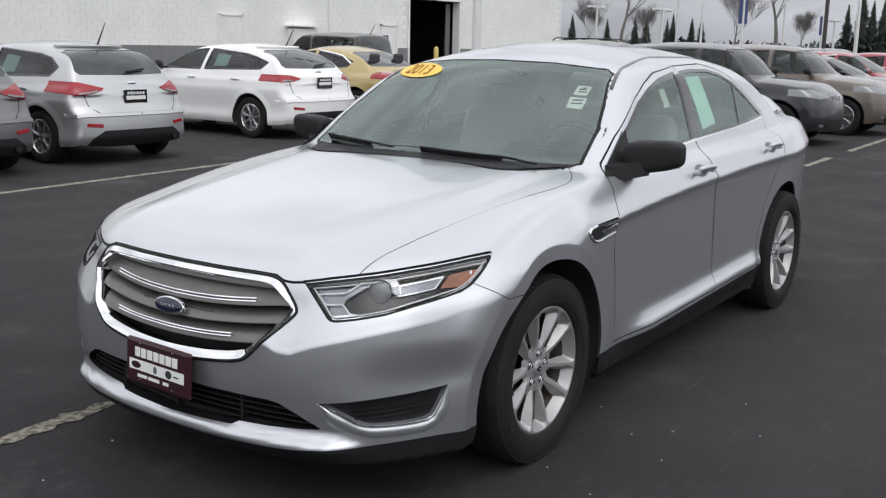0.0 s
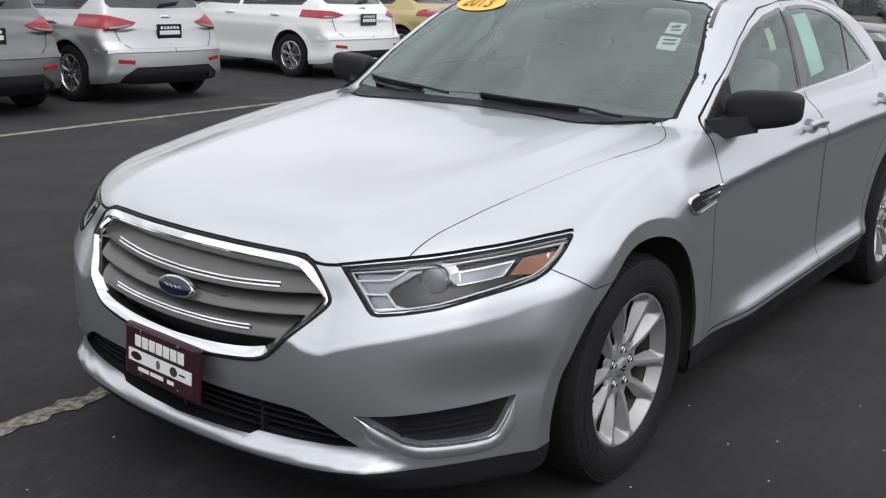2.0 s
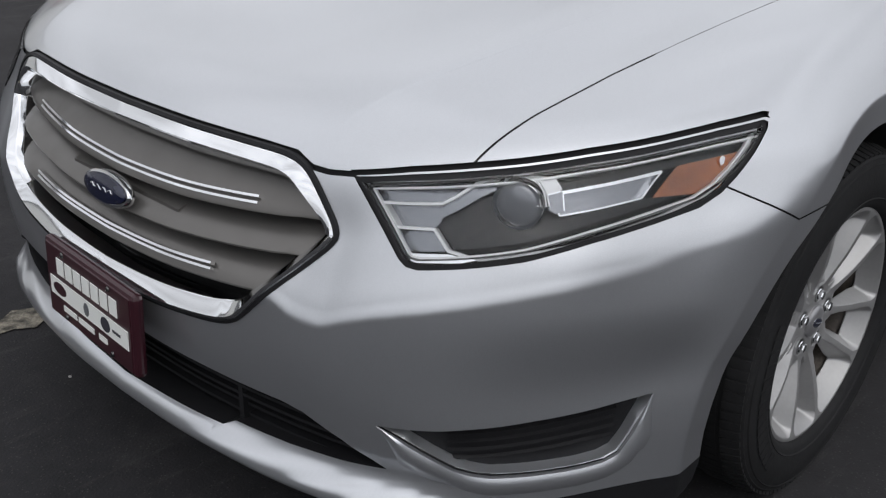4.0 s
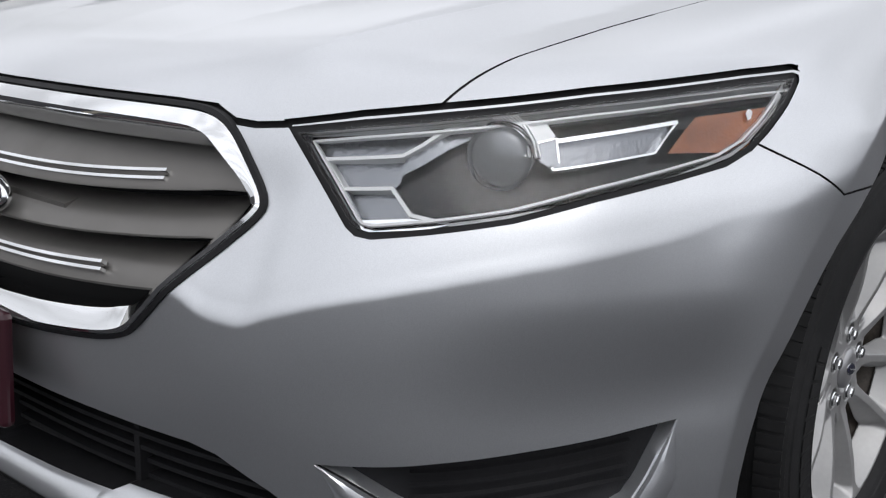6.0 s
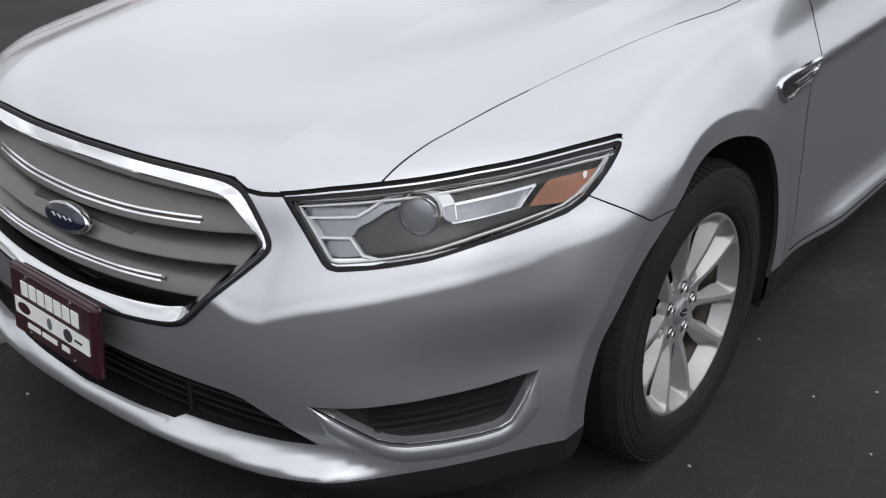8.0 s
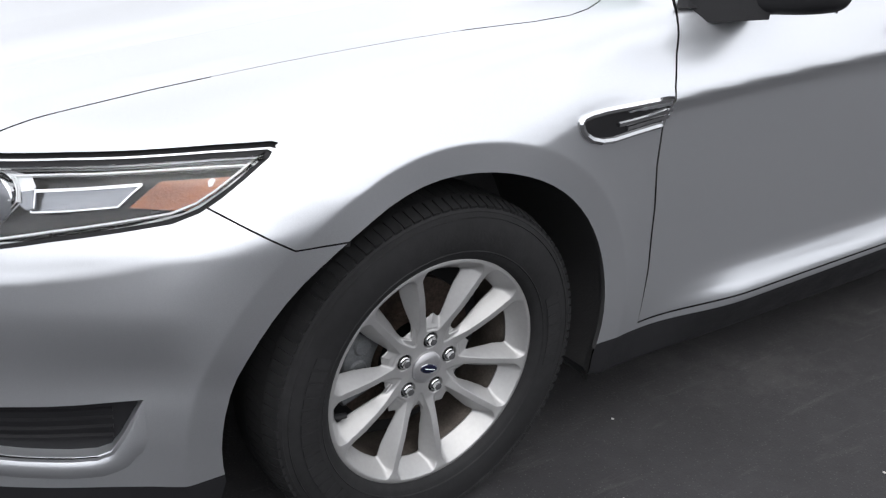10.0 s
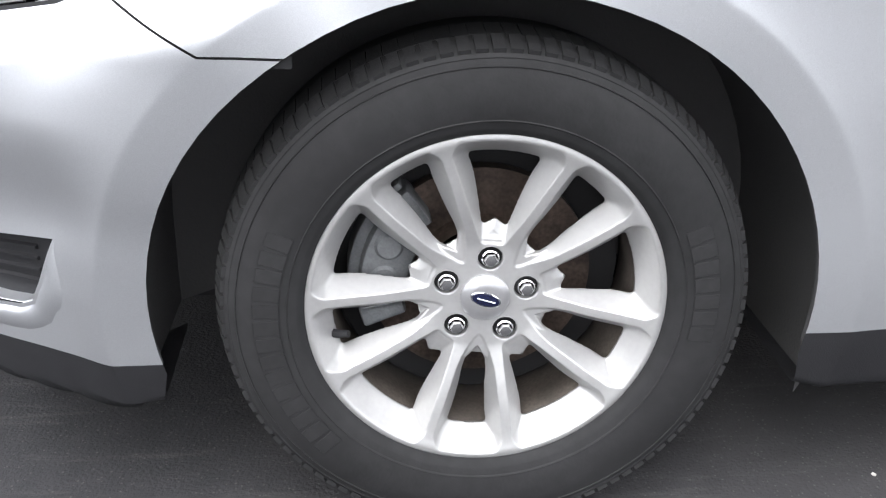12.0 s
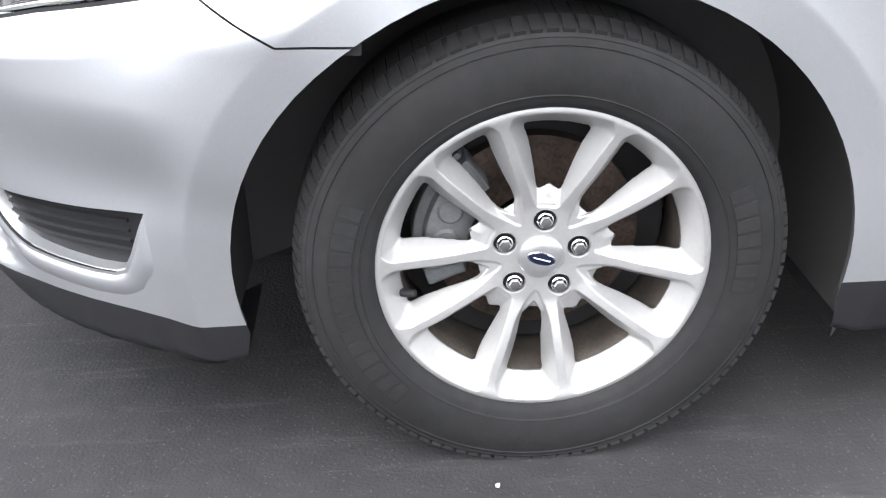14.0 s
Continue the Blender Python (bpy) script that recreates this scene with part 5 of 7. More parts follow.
part("year_numbers", tm, YELLOW_INK, car, "year 2013 in brown figures")

# cabin: dash, wheel, seats, inner roof and pillars
cabin = part("dashboard", box_bm((0.50, 1.36, 0.16), (-0.86, 0, 0.95), 0.05), DASH, car)
part("instrument_hood", box_bm((0.22, 0.40, 0.06), (-0.98, 0.38, 1.04), 0.025), DASH, cabin)
b = tube_bm([(-1.20 + 0.055 * math.sin(a) * 0.6, 0.38 + 0.185 * math.cos(a), 0.985 + 0.17 * math.sin(a)) for a in np.linspace(0, math.tau, 32, endpoint=False)], 0.015, 8, closed=True)
box_bm((0.05, 0.30, 0.06), (-1.185, 0.38, 0.985), 0.015, b)
part("steering_wheel", b, DASH, cabin, smooth=True)


def seat_back(x, y, width, lean, headrest=True):
    turn = Euler((0, radians(-lean), 0)).to_matrix().to_4x4()
    sb = part("seat_back", box_bm((0.16, width, 0.66), (x, y, 0.86), 0.06, turn=turn, segments=3), SEAT_CLOTH, car, smooth=True)
    part("seat_cushion", box_bm((0.54, width, 0.20), (x + 0.30, y, 0.48), 0.07, segments=3), SEAT_CLOTH, sb, smooth=True)
    for yy in ([y] if width < 0.8 else [-0.38, 0.38]):
        part("headrest", box_bm((0.11, 0.27, 0.19), (x - 0.17, yy, 1.26), 0.045, turn=turn, segments=3), SEAT_CLOTH, sb, smooth=True)


seat_back(-1.72, 0.38, 0.52, 20)
seat_back(-1.72, -0.38, 0.52, 20)
seat_back(-2.62, 0.0, 1.26, 22)
part("cabin_floor", box_bm((2.3, 1.5, 0.03), (-1.75, 0, 0.33)), DASH, car)
part("parcel_shelf", box_bm((0.50, 1.2, 0.03), (-3.05, 0, 1.06)), DASH, car)
part("inside_mirror", box_bm((0.03, 0.24, 0.06), (-1.08, 0.0, 1.355), 0.012), DASH, car)
for sign in (1, -1):
    part("door_card", box_bm((1.9, 0.02, 0.70), (-1.70, sign * 0.80, 0.68)), DASH, car)
rv, rf = shell(lambda p: sedan_solid(p + np.array((0, 0, 0.035))), grid_lines((-2.72, -1.18, 0.10)), grid_lines((0, 0.62, 0.08)), grid_lines((1.3, 1.6, 0.10)), ((-2.6, -1.3), (0, 0.5), (0.6, 0.9)))
keep = [fc for fc in rf if all(rv[i][2] > 1.36 for i in fc)]
mesh_ob("headliner", np.vstack([rv, rv * (1, -1, 1)]), keep + [[i + len(rv) for i in fc[::-1]] for fc in keep], SEAT_CLOTH, car)

# ---------------------------------------------------------------- wheels: rim, spokes, nuts, tyre, brake
LUG0 = 95.3
BARREL_BROWN = material("dark_brown_alloy", (0.085, 0.072, 0.062), 0.55, 0.35, noise=(22.0, 0.35))
CALIPER = material("dull_grey_caliper", (0.12, 0.125, 0.13), 0.6, 0.3, noise=(30.0, 0.25))
CAP_SILVER = material("satin_silver_cap", (0.40, 0.40, 0.41), 0.32, 0.7, noise=(20.0, 0.05))
face_y = curve((0.0, -0.0145), (0.05, -0.0145), (0.072, -0.014), (0.10, -0.0075), (0.14, 0.0030), (0.18, 0.0105), (0.205, 0.0140), (0.22, 0.0170), (0.2335, 0.0200), (0.24, 0.0190))
spoke_b = curve((0.04, 0.018), (0.075, 0.0250), (0.10, 0.0335), (0.127, 0.0450), (0.1687, 0.0625), (0.2096, 0.0812), (0.24, 0.0945))


def alloy_solid(p):
    """The cast face of the wheel: hub, five pairs of drafted spokes with ramps between them, dished rim and nut pockets."""
    r = np.hypot(p[:, 0], p[:, 2])
    fold = (np.degrees(np.arctan2(p[:, 2], p[:, 0])) - LUG0 + 36) % 72 - 36
    a, b, y = r * np.cos(np.radians(fold)), r * np.abs(np.sin(np.radians(fold))), p[:, 1]
    a2 = r * np.cos(np.radians(36 - np.abs(fold)))
    top = face_y(r)
    deep = np.clip(top - y, 0, 0.06)
    crest = 0.0072 + 0.0035 * (1 - step(a, 0.06, 0.11)) + 0.010 * step(r, 0.212, 0.236)
    draft = 0.54 * np.clip(deep - 0.0015, 0, 0.032) + 0.05 * deep
    spoke = (np.abs(b - spoke_b(a)) * 0.91 - crest - draft) * 0.90
    spoke = smax(spoke, r - 0.236, 0.004)
    plan = smin(spoke, np.hypot(a - 0.055, b) - 0.0235 - 0.25 * deep, 0.010)
    plan = smin(plan, r - 0.056, 0.010)
    plan = smin(plan, (0.2325 - r - 0.74 * deep) * 0.80, 0.006)
    plan = smax(plan, r - 0.2410, 0.003)
    f = smax(plan, y - top, 0.0020)
    ramp = smax(smax(a - 0.127, b - 0.046, 0.003), y + 0.0160 + 0.40 * np.clip(a - 0.084, 0, 0.1), 0.002)
    ramp = smin(ramp, smax(a2 - 0.128, y + 0.0190 + 0.30 * np.clip(a2 - 0.078, 0, 0.1), 0.003), 0.002)
    f = smin(f, ramp, 0.003)
    f = smax(f, np.maximum(top - 0.038 - 0.016 * (1 - step(r, 0.120, 0.155)), -0.056) - y, 0.004)
    return smax(f, smax(0.0165 - np.hypot(a - 0.05715, b), -0.024 - y, 0.002), 0.0018)


def net_of(f, lo, hi, cell):
    """The surface f = 0 as quads on a regular grid."""
    n = [int(round((h - l) / cell)) + 1 for l, h in zip(lo, hi)]
    ax = [l + cell * np.arange(k) for l, k in zip(lo, n)]
    grid = np.stack(np.meshgrid(*ax, indexing="ij"), -1).reshape(-1, 3)
    val = np.concatenate([f(c) for c in np.array_split(grid, 8)]).reshape(n)
    acc, cnt = np.zeros([k - 1 for k in n] + [3]), np.zeros([k - 1 for k in n])
    quads = []
    for d in range(3):
        e1, e2 = (d + 1) % 3, (d + 2) % 3
        i0 = [slice(None)] * 3
        i1 = [slice(None)] * 3
        i0[d], i1[d] = slice(0, -1), slice(1, None)
        va, vb = val[tuple(i0)], val[tuple(i1)]
        at = np.argwhere((va < 0) != (vb < 0))
        at = at[(at[:, e1] > 0) & (at[:, e2] > 0) & (at[:, e1] < n[e1] - 1) & (at[:, e2] < n[e2] - 1)]
        wa, wb = va[tuple(at.T)], vb[tuple(at.T)]
        pos = np.array(lo) + at * cell
        pos[:, d] += cell * wa / (wa - wb)
        ids = []
        for o1, o2 in ((-1, -1), (0, -1), (0, 0), (-1, 0)):
            c = at.copy()
            c[:, e1] += o1
            c[:, e2] += o2
            np.add.at(acc, tuple(c.T), pos)
            np.add.at(cnt, tuple(c.T), 1)
            ids.append(np.ravel_multi_index(tuple(c.T), cnt.shape))
        q = np.stack(ids, 1)
        quads.append(np.where((wa < 0)[:, None], q, q[:, ::-1]))
    quads = np.concatenate(quads)
    used, back = np.unique(quads, return_inverse=True)
    v = (acc.reshape(-1, 3)[used]) / cnt.reshape(-1)[used][:, None]
    return v, back.reshape(-1, 4)


ALLOY_V, ALLOY_F = net_of(alloy_solid, (-0.2445, -0.06, -0.2445), (0.2445, 0.045, 0.2445), 0.0026)
ALLOY_V, ALLOY_N = settle_on(alloy_solid, ALLOY_V)
mid = ALLOY_V[ALLOY_F].mean(1)
ALLOY_F = ALLOY_F.tolist()
mid_r = np.hypot(mid[:, 0], mid[:, 2])
mid_k = np.floor(((np.degrees(np.arctan2(mid[:, 2], mid[:, 0])) - LUG0) % 360) / 36).astype(int) % 10
ALLOY_PIECES = [("hub_disc", np.flatnonzero(mid_r < 0.078)), ("rim_face", np.flatnonzero(mid_r > 0.2045))]
ALLOY_PIECES += [("spoke", np.flatnonzero((mid_r >= 0.078) & (mid_r <= 0.2045) & (mid_k == k))) for k in range(10)]


def wheel_parts(owner, side):
    """A ten-spoke alloy wheel with its tyre, the axis along y, outboard +y (side 1) or -y."""
    flip = Matrix.Diagonal((1, side, 1, 1))

    def put(name, b, mat, parent, label="", smooth=True):
        bmesh.ops.transform(b, matrix=flip, verts=b.verts)
        if side < 0:
            bmesh.ops.reverse_faces(b, faces=b.faces)
        return part(name, b, mat, parent, label, smooth=smooth)

    tyre = put("tyre", lathe_bm([(0.226, -0.165), (0.250, -0.182), (0.300, -0.188), (0.336, -0.172), (0.352, -0.135), (0.3555, -0.06), (0.354, -0.015), (0.348, 0.016), (0.341, 0.0245), (0.3375, 0.027), (0.336, 0.0265), (0.318, 0.033), (0.300, 0.0360), (0.282, 0.0365), (0.264, 0.034), (0.252, 0.0305), (0.250, 0.0295), (0.245, 0.026), (0.241, 0.020), (0.237, 0.006)], 96), RUBBER, owner, "black radial tyre with grooved shoulder")
    # tread blocks on the shoulder
    b = bmesh.new()
    for k in range(104):
        a = math.tau * k / 104
        for (r, y, sx, sy, sz) in ((0.3470, 0.006, 0.0150, 0.036, 0.0110), (0.3528, -0.045, 0.0198, 0.050, 0.007)):
            turn = Euler((0, -a, 0)).to_matrix().to_4x4()
            box_bm((sz, sy, sx), (r * math.cos(a), y, r * math.sin(a)), 0.0, b, turn @ Euler((0, 0, radians(16 if y > 0 else 4))).to_matrix().to_4x4())
    part_ = put("tread", b, RUBBER, tyre, smooth=False)
    part_["kind"] = "stuff"
    # raised bars round the sidewall
    b = bmesh.new()
    for a0, a1 in ((-42, 24), (158, 188)):
        for a in np.arange(a0, a1, 4.9):
            turn = Euler((0, -radians(a), 0)).to_matrix().to_4x4()
            c, s_ = math.cos(radians(a)), math.sin(radians(a))
            box_bm((0.034, 0.0010, 0.0205), (0.289 * c, 0.0367, 0.289 * s_), 0.0008, b, turn, 1)
    rib = put("sidewall_relief", b, RUBBER_BAR, tyre, smooth=False)
    rib["kind"] = "stuff"
    for r in (0.3275, 0.262):
        put("sidewall_ring", lathe_bm([(r - 0.0022, 0.0285 if r > 0.3 else 0.0325), (r, 0.0315 if r > 0.3 else 0.0352), (r + 0.0022, 0.0280 if r > 0.3 else 0.0330)], 96), RUBBER, tyre)
    rim = put("rim", lathe_bm([(0.226, -0.010), (0.232, 0.007), (0.2385, 0.009), (0.2385, -0.006)], 96), ALLOY, owner, "silver ten-spoke alloy rim")
    put("barrel", lathe_bm([(0.226, -0.16), (0.214, -0.14), (0.208, -0.07), (0.212, -0.034), (0.2285, -0.010)], 96), BARREL_BROWN, rim, "dark brown barrel behind the spokes")
    cap = put("centre_cap", lathe_bm([(0.0, -0.0040), (0.018, -0.0046), (0.0305, -0.0072), (0.0335, -0.0105), (0.0335, -0.018)], 40), CAP_SILVER, rim)
    lean = Matrix.Translation((0, -0.0055, 0)) @ Euler((0, radians(-17), 0)).to_matrix().to_4x4() @ Euler((0, 0, radians(90))).to_matrix().to_4x4()
    for name, o, mat in (("cap_rim", oval_bm(0.0215, 0.0108, 0.0012, 0.0008, 28), CHROME), ("cap_badge", oval_bm(0.0197, 0.0090, 0.0020, 0.0010, 28), BADGE_BLUE)):
        bmesh.ops.transform(o, matrix=lean, verts=o.verts)
        put(name, o, mat, cap)
    stroke = tube_bm([(0.0036, -0.0125 + 0.0021 * i, 0.0006 * math.sin(i * 2.2)) for i in range(13)], 0.0008, 5)
    bmesh.ops.transform(stroke, matrix=lean, verts=stroke.verts)
    put("cap_stroke", stroke, CHROME, cap)
    for k in range(5):
        a = radians(LUG0 + 72 * k)
        c, s_ = math.cos(a), math.sin(a)
        shift = Matrix.Translation((0.05715 * c, 0, 0.05715 * s_))
        # black disc paints the shade on the floor of each nut pocket
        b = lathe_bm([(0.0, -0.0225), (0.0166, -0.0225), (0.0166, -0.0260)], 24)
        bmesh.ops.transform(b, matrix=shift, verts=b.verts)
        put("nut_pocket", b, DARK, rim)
        b = lathe_bm([(0.0122, -0.0225), (0.0120, -0.0135), (0.0105, -0.0120)], 24)
        lathe_bm([(0.0098, -0.016), (0.0096, -0.0070), (0.0082, -0.0045), (0.0040, -0.0036), (0.0, -0.0036)], 6, b)
        bmesh.ops.transform(b, matrix=shift, verts=b.verts)
        put("wheel_nut", b, CHROME, rim)
    for name, at in ALLOY_PIECES:
        fs = [ALLOY_F[i] for i in at]
        used = sorted({i for fc in fs for i in fc})
        to = {i: n for n, i in enumerate(used)}
        m = np.array((1, side, 1))
        mesh_ob(name, ALLOY_V[used] * m, [[to[i] for i in (fc if side > 0 else fc[::-1])] for fc in fs], ALLOY, rim, ALLOY_N[used] * m)
    b = tube_bm([(0.212, -0.022, -0.054), (0.197, -0.010, -0.050), (0.184, -0.004, -0.047)], [0.0065, 0.006, 0.0052], 8)
    put("valve", b, BLACK_PLASTIC, rim)
    disc = put("brake_disc", lathe_bm([(0.08, -0.062), (0.09, -0.088), (0.158, -0.088), (0.158, -0.110), (0.09, -0.110)], 64), RUST, owner, "rust-stained brake disc")
    def sector(r0, r1, a0, a1, y0, y1, bevel=0.006):
        b = bmesh.new()
        n = 10
        rows = []
        for k in range(n + 1):
            a = radians(a0 + (a1 - a0) * k / n)
            rows.append([b.verts.new((r * math.cos(a), y, r * math.sin(a))) for r, y in ((r0, y0), (r1, y0), (r1, y1), (r0, y1))])
        for q, r in zip(rows, rows[1:]):
            for k in range(4):
                b.faces.new((q[k], q[(k + 1) % 4], r[(k + 1) % 4], r[k]))
        b.faces.new(rows[0])
        b.faces.new(rows[-1][::-1])
        bmesh.ops.recalc_face_normals(b, faces=b.faces)
        edges = [e for e in b.edges if len(e.link_faces) == 2 and e.calc_face_angle(0) > 0.7]
        bmesh.ops.bevel(b, geom=edges, offset=bevel, segments=2, affect="EDGES", profile=0.5)
        return b

    caliper = put("brake_caliper", sector(0.100, 0.170, -2, 34, -0.105, -0.050, 0.012), CALIPER, disc, "grey cast brake caliper")
    put("caliper_bridge", sector(0.160, 0.186, -14, 52, -0.125, -0.068), CALIPER, caliper)
    put("caliper_bracket", sector(0.118, 0.176, 46, 54, -0.100, -0.046), CALIPER, caliper)
    put("caliper_bracket", sector(0.150, 0.168, 34, 52, -0.095, -0.050), CALIPER, caliper)
    put("caliper_bracket", sector(0.112, 0.174, -22, -11, -0.100, -0.050), CALIPER, caliper)
    put("brake_pad", sector(0.112, 0.158, 36, 45, -0.098, -0.086, 0.002), DARK, caliper)
    put("brake_pad", sector(0.112, 0.158, -10, -3, -0.098, -0.086, 0.002), DARK, caliper)
    for a0 in (39, -7):
        put("pad_clip", box_bm((0.010, 0.02, 0.012), (0.158 * math.cos(radians(a0)), -0.07, 0.158 * math.sin(radians(a0))), 0.002), CHROME, caliper)
    for at in ((0.135, 0.012), (0.128, 0.060)):
        b = lathe_bm([(0.0, -0.046), (0.016, -0.046), (0.020, -0.050), (0.020, -0.06)], 20)
        bmesh.ops.transform(b, matrix=Matrix.Translation((at[0], 0, at[1])), verts=b.verts)
        put("piston_boss", b, CALIPER, caliper)
    # added black disc: stands in for the shade behind the brake
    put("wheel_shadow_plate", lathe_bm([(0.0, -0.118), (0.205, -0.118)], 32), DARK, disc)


for side in (1, -1):
    w = new("wheel")
    w.parent = car
    tagged(w, "silver alloy wheel with a black tyre")
    wheel_parts(w, side)
    w.location = (0.0, side * 0.905, HUB_Z)
    rear = copy_thing(w, pose(-WHEELBASE, side * 0.905, HUB_Z, 0, side * 31, 0))


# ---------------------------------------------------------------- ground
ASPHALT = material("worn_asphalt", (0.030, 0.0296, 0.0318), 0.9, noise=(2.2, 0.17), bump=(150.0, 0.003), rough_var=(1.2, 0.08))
at_ = ASPHALT.node_tree
ab = at_.nodes["Principled BSDF"]
ab.inputs["Specular IOR Level"].default_value = 0.12
old = ab.inputs["Base Color"].links[0].from_socket
tc = next(n for n in at_.nodes if n.type == "TEX_COORD")
# pale aggregate specks and dusty scuffs
speck = node(at_, "ShaderNodeTexVoronoi", Scale=95.0)
scuff = node(at_, "ShaderNodeTexNoise", Scale=0.9, Detail=9.0, Roughness=0.72)
for n in (speck, scuff):
    at_.links.new(tc.outputs["Object"], n.inputs["Vector"])
r1 = at_.nodes.new("ShaderNodeMapRange")
for i, v in enumerate((0.10, 0.22, 0.55, 0.0)):
    r1.inputs[1 + i].default_value = v
at_.links.new(speck.outputs["Distance"], r1.inputs[0])
r2 = at_.nodes.new("ShaderNodeMapRange")
for i, v in enumerate((0.55, 0.75, 0.0, 0.35)):
    r2.inputs[1 + i].default_value = v
at_.links.new(scuff.outputs[0], r2.inputs[0])
mx = at_.nodes.new("ShaderNodeMath")
mx.operation = "MULTIPLY_ADD"
at_.links.new(r1.outputs[0], mx.inputs[0])
mx.inputs[1].default_value = 0.45
# drag marks, and a brightness painted into the ground that rises towards -x
drag = at_.nodes.new("ShaderNodeMapping")
drag.inputs["Rotation"].default_value = (0, 0, radians(24))
drag.inputs["Scale"].default_value = (1.2, 9.0, 1.0)
at_.links.new(tc.outputs["Object"], drag.inputs[0])
scrape = node(at_, "ShaderNodeTexNoise", Scale=2.4, Detail=8.0, Roughness=0.75)
at_.links.new(drag.outputs[0], scrape.inputs["Vector"])
r3 = at_.nodes.new("ShaderNodeMapRange")
for i, v in enumerate((0.56, 0.74, 0.0, 0.22)):
    r3.inputs[1 + i].default_value = v
at_.links.new(scrape.outputs[0], r3.inputs[0])
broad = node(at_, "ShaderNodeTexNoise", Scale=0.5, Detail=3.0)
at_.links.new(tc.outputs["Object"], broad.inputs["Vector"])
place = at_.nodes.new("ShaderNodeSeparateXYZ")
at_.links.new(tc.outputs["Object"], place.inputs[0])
bright_x = at_.nodes.new("ShaderNodeMath")
bright_x.operation = "MULTIPLY_ADD"
at_.links.new(broad.outputs[0], bright_x.inputs[0])
bright_x.inputs[1].default_value = -2.4
at_.links.new(place.outputs["X"], bright_x.inputs[2])
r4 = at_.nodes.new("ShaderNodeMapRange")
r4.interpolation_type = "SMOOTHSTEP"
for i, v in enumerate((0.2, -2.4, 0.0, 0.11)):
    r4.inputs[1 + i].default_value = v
at_.links.new(bright_x.outputs[0], r4.inputs[0])
scuff_light = r2.outputs[0]
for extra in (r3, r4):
    add_pale = at_.nodes.new("ShaderNodeMath")
    add_pale.operation = "ADD"
    at_.links.new(scuff_light, add_pale.inputs[0])
    at_.links.new(extra.outputs[0], add_pale.inputs[1])
    scuff_light = add_pale.outputs[0]
at_.links.new(scuff_light, mx.inputs[2])
# pale mix for specks, scuffs and the painted brightening together
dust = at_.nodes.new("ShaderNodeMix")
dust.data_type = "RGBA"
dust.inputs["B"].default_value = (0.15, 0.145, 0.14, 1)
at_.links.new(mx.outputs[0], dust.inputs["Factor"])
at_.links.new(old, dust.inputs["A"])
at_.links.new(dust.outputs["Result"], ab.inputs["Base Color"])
bm = bmesh.new()
bmesh.ops.create_grid(bm, x_segments=2, y_segments=2, size=900)
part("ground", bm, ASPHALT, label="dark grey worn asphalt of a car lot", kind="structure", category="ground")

# painted bay lines and a patched joint
LINE = material("worn_cream_line_paint", (0.24, 0.225, 0.185), 0.85, noise=(9.0, 0.5), bump=(120.0, 0.002))
JOINT = material("gritty_sealed_joint", (0.17, 0.155, 0.125), 0.95, noise=(34.0, 0.85), bump=(90.0, 0.008))


def ribbon(name, points, width, mat, label, wobble=0.0, lift=0.004):
    """A flat worn stripe along points on the ground, with a ragged edge."""
    b, rows = bmesh.new(), []
    pts = [Vector(p) for p in resample(points, 0.045, False)]
    for i, p in enumerate(pts):
        d = (pts[min(i + 1, len(pts) - 1)] - pts[max(i - 1, 0)]).normalized()
        s_ = Vector((-d.y, d.x))
        off = [width / 2 * (1 + wobble * noise.noise((p.x * 14, p.y * 14, k * 9.1))) for k in (0, 1)]
        rows.append([b.verts.new((p.x + s_.x * o, p.y + s_.y * o, lift)) for o in (off[0], 0, -off[1])])
    for q, r in zip(rows, rows[1:]):
        for k in (0, 1):
            b.faces.new((q[k], q[k + 1], r[k + 1], r[k]))
    bmesh.ops.recalc_face_normals(b, faces=b.faces)
    return part(name, b, mat, label=label, kind="structure", category="road marking")


ribbon("bay_line", [(-1.5, -6.36), (-6.0, -6.66), (-9.5, -6.9)], 0.10, LINE, "worn cream parking bay line", 0.5)
ribbon("bay_line", [(-10.6, -1.10), (-12.0, -1.13)], 0.10, LINE, "worn cream parking bay line", 0.6)
ribbon("bay_line", [(-13.2, -1.16), (-16.4, -1.22)], 0.10, LINE, "worn cream parking bay line", 0.6)
ribbon("patched_joint", [(3.2, -0.80), (1.12, -0.785), (0.58, -0.80), (-1.0, -0.83), (-4.4, -0.9)], 0.085, JOINT, "gritty tan sealed joint in the asphalt", 1.1)
# a few pale pebbles
PEBBLE = material("pale_pebble", (0.5, 0.48, 0.45), 0.8, noise=(60.0, 0.2))
for x, y in ((-0.63, 0.863), (0.07, 0.99), (0.41, 1.05), (-0.55, 1.22), (-0.42, 1.10), (0.36, 1.18), (0.88, -0.46), (-1.05, 1.35), (0.62, 1.02), (-0.25, 1.30), (1.25, -0.35), (1.45, 0.10), (0.18, 1.22), (-0.72, 1.52)):
    b = bmesh.new()
    bmesh.ops.create_icosphere(b, subdivisions=1, radius=0.0042)
    for v in b.verts:
        v.co *= random.uniform(0.7, 1.25)
        v.co.z = v.co.z * 0.6 + 0.0035
    o = part("pebble", b, PEBBLE, label="small pale pebble on the asphalt", category="pebble", group="pebbles on the asphalt")
    o.location = (x, y, 0.0)

# ---------------------------------------------------------------- service building
WALL_Y, WALL_Z = -25.35, 7.0
BLOCK = material("painted_white_block", (0.84, 0.84, 0.81), 0.8, noise=(0.7, 0.05), bump=(60.0, 0.002))
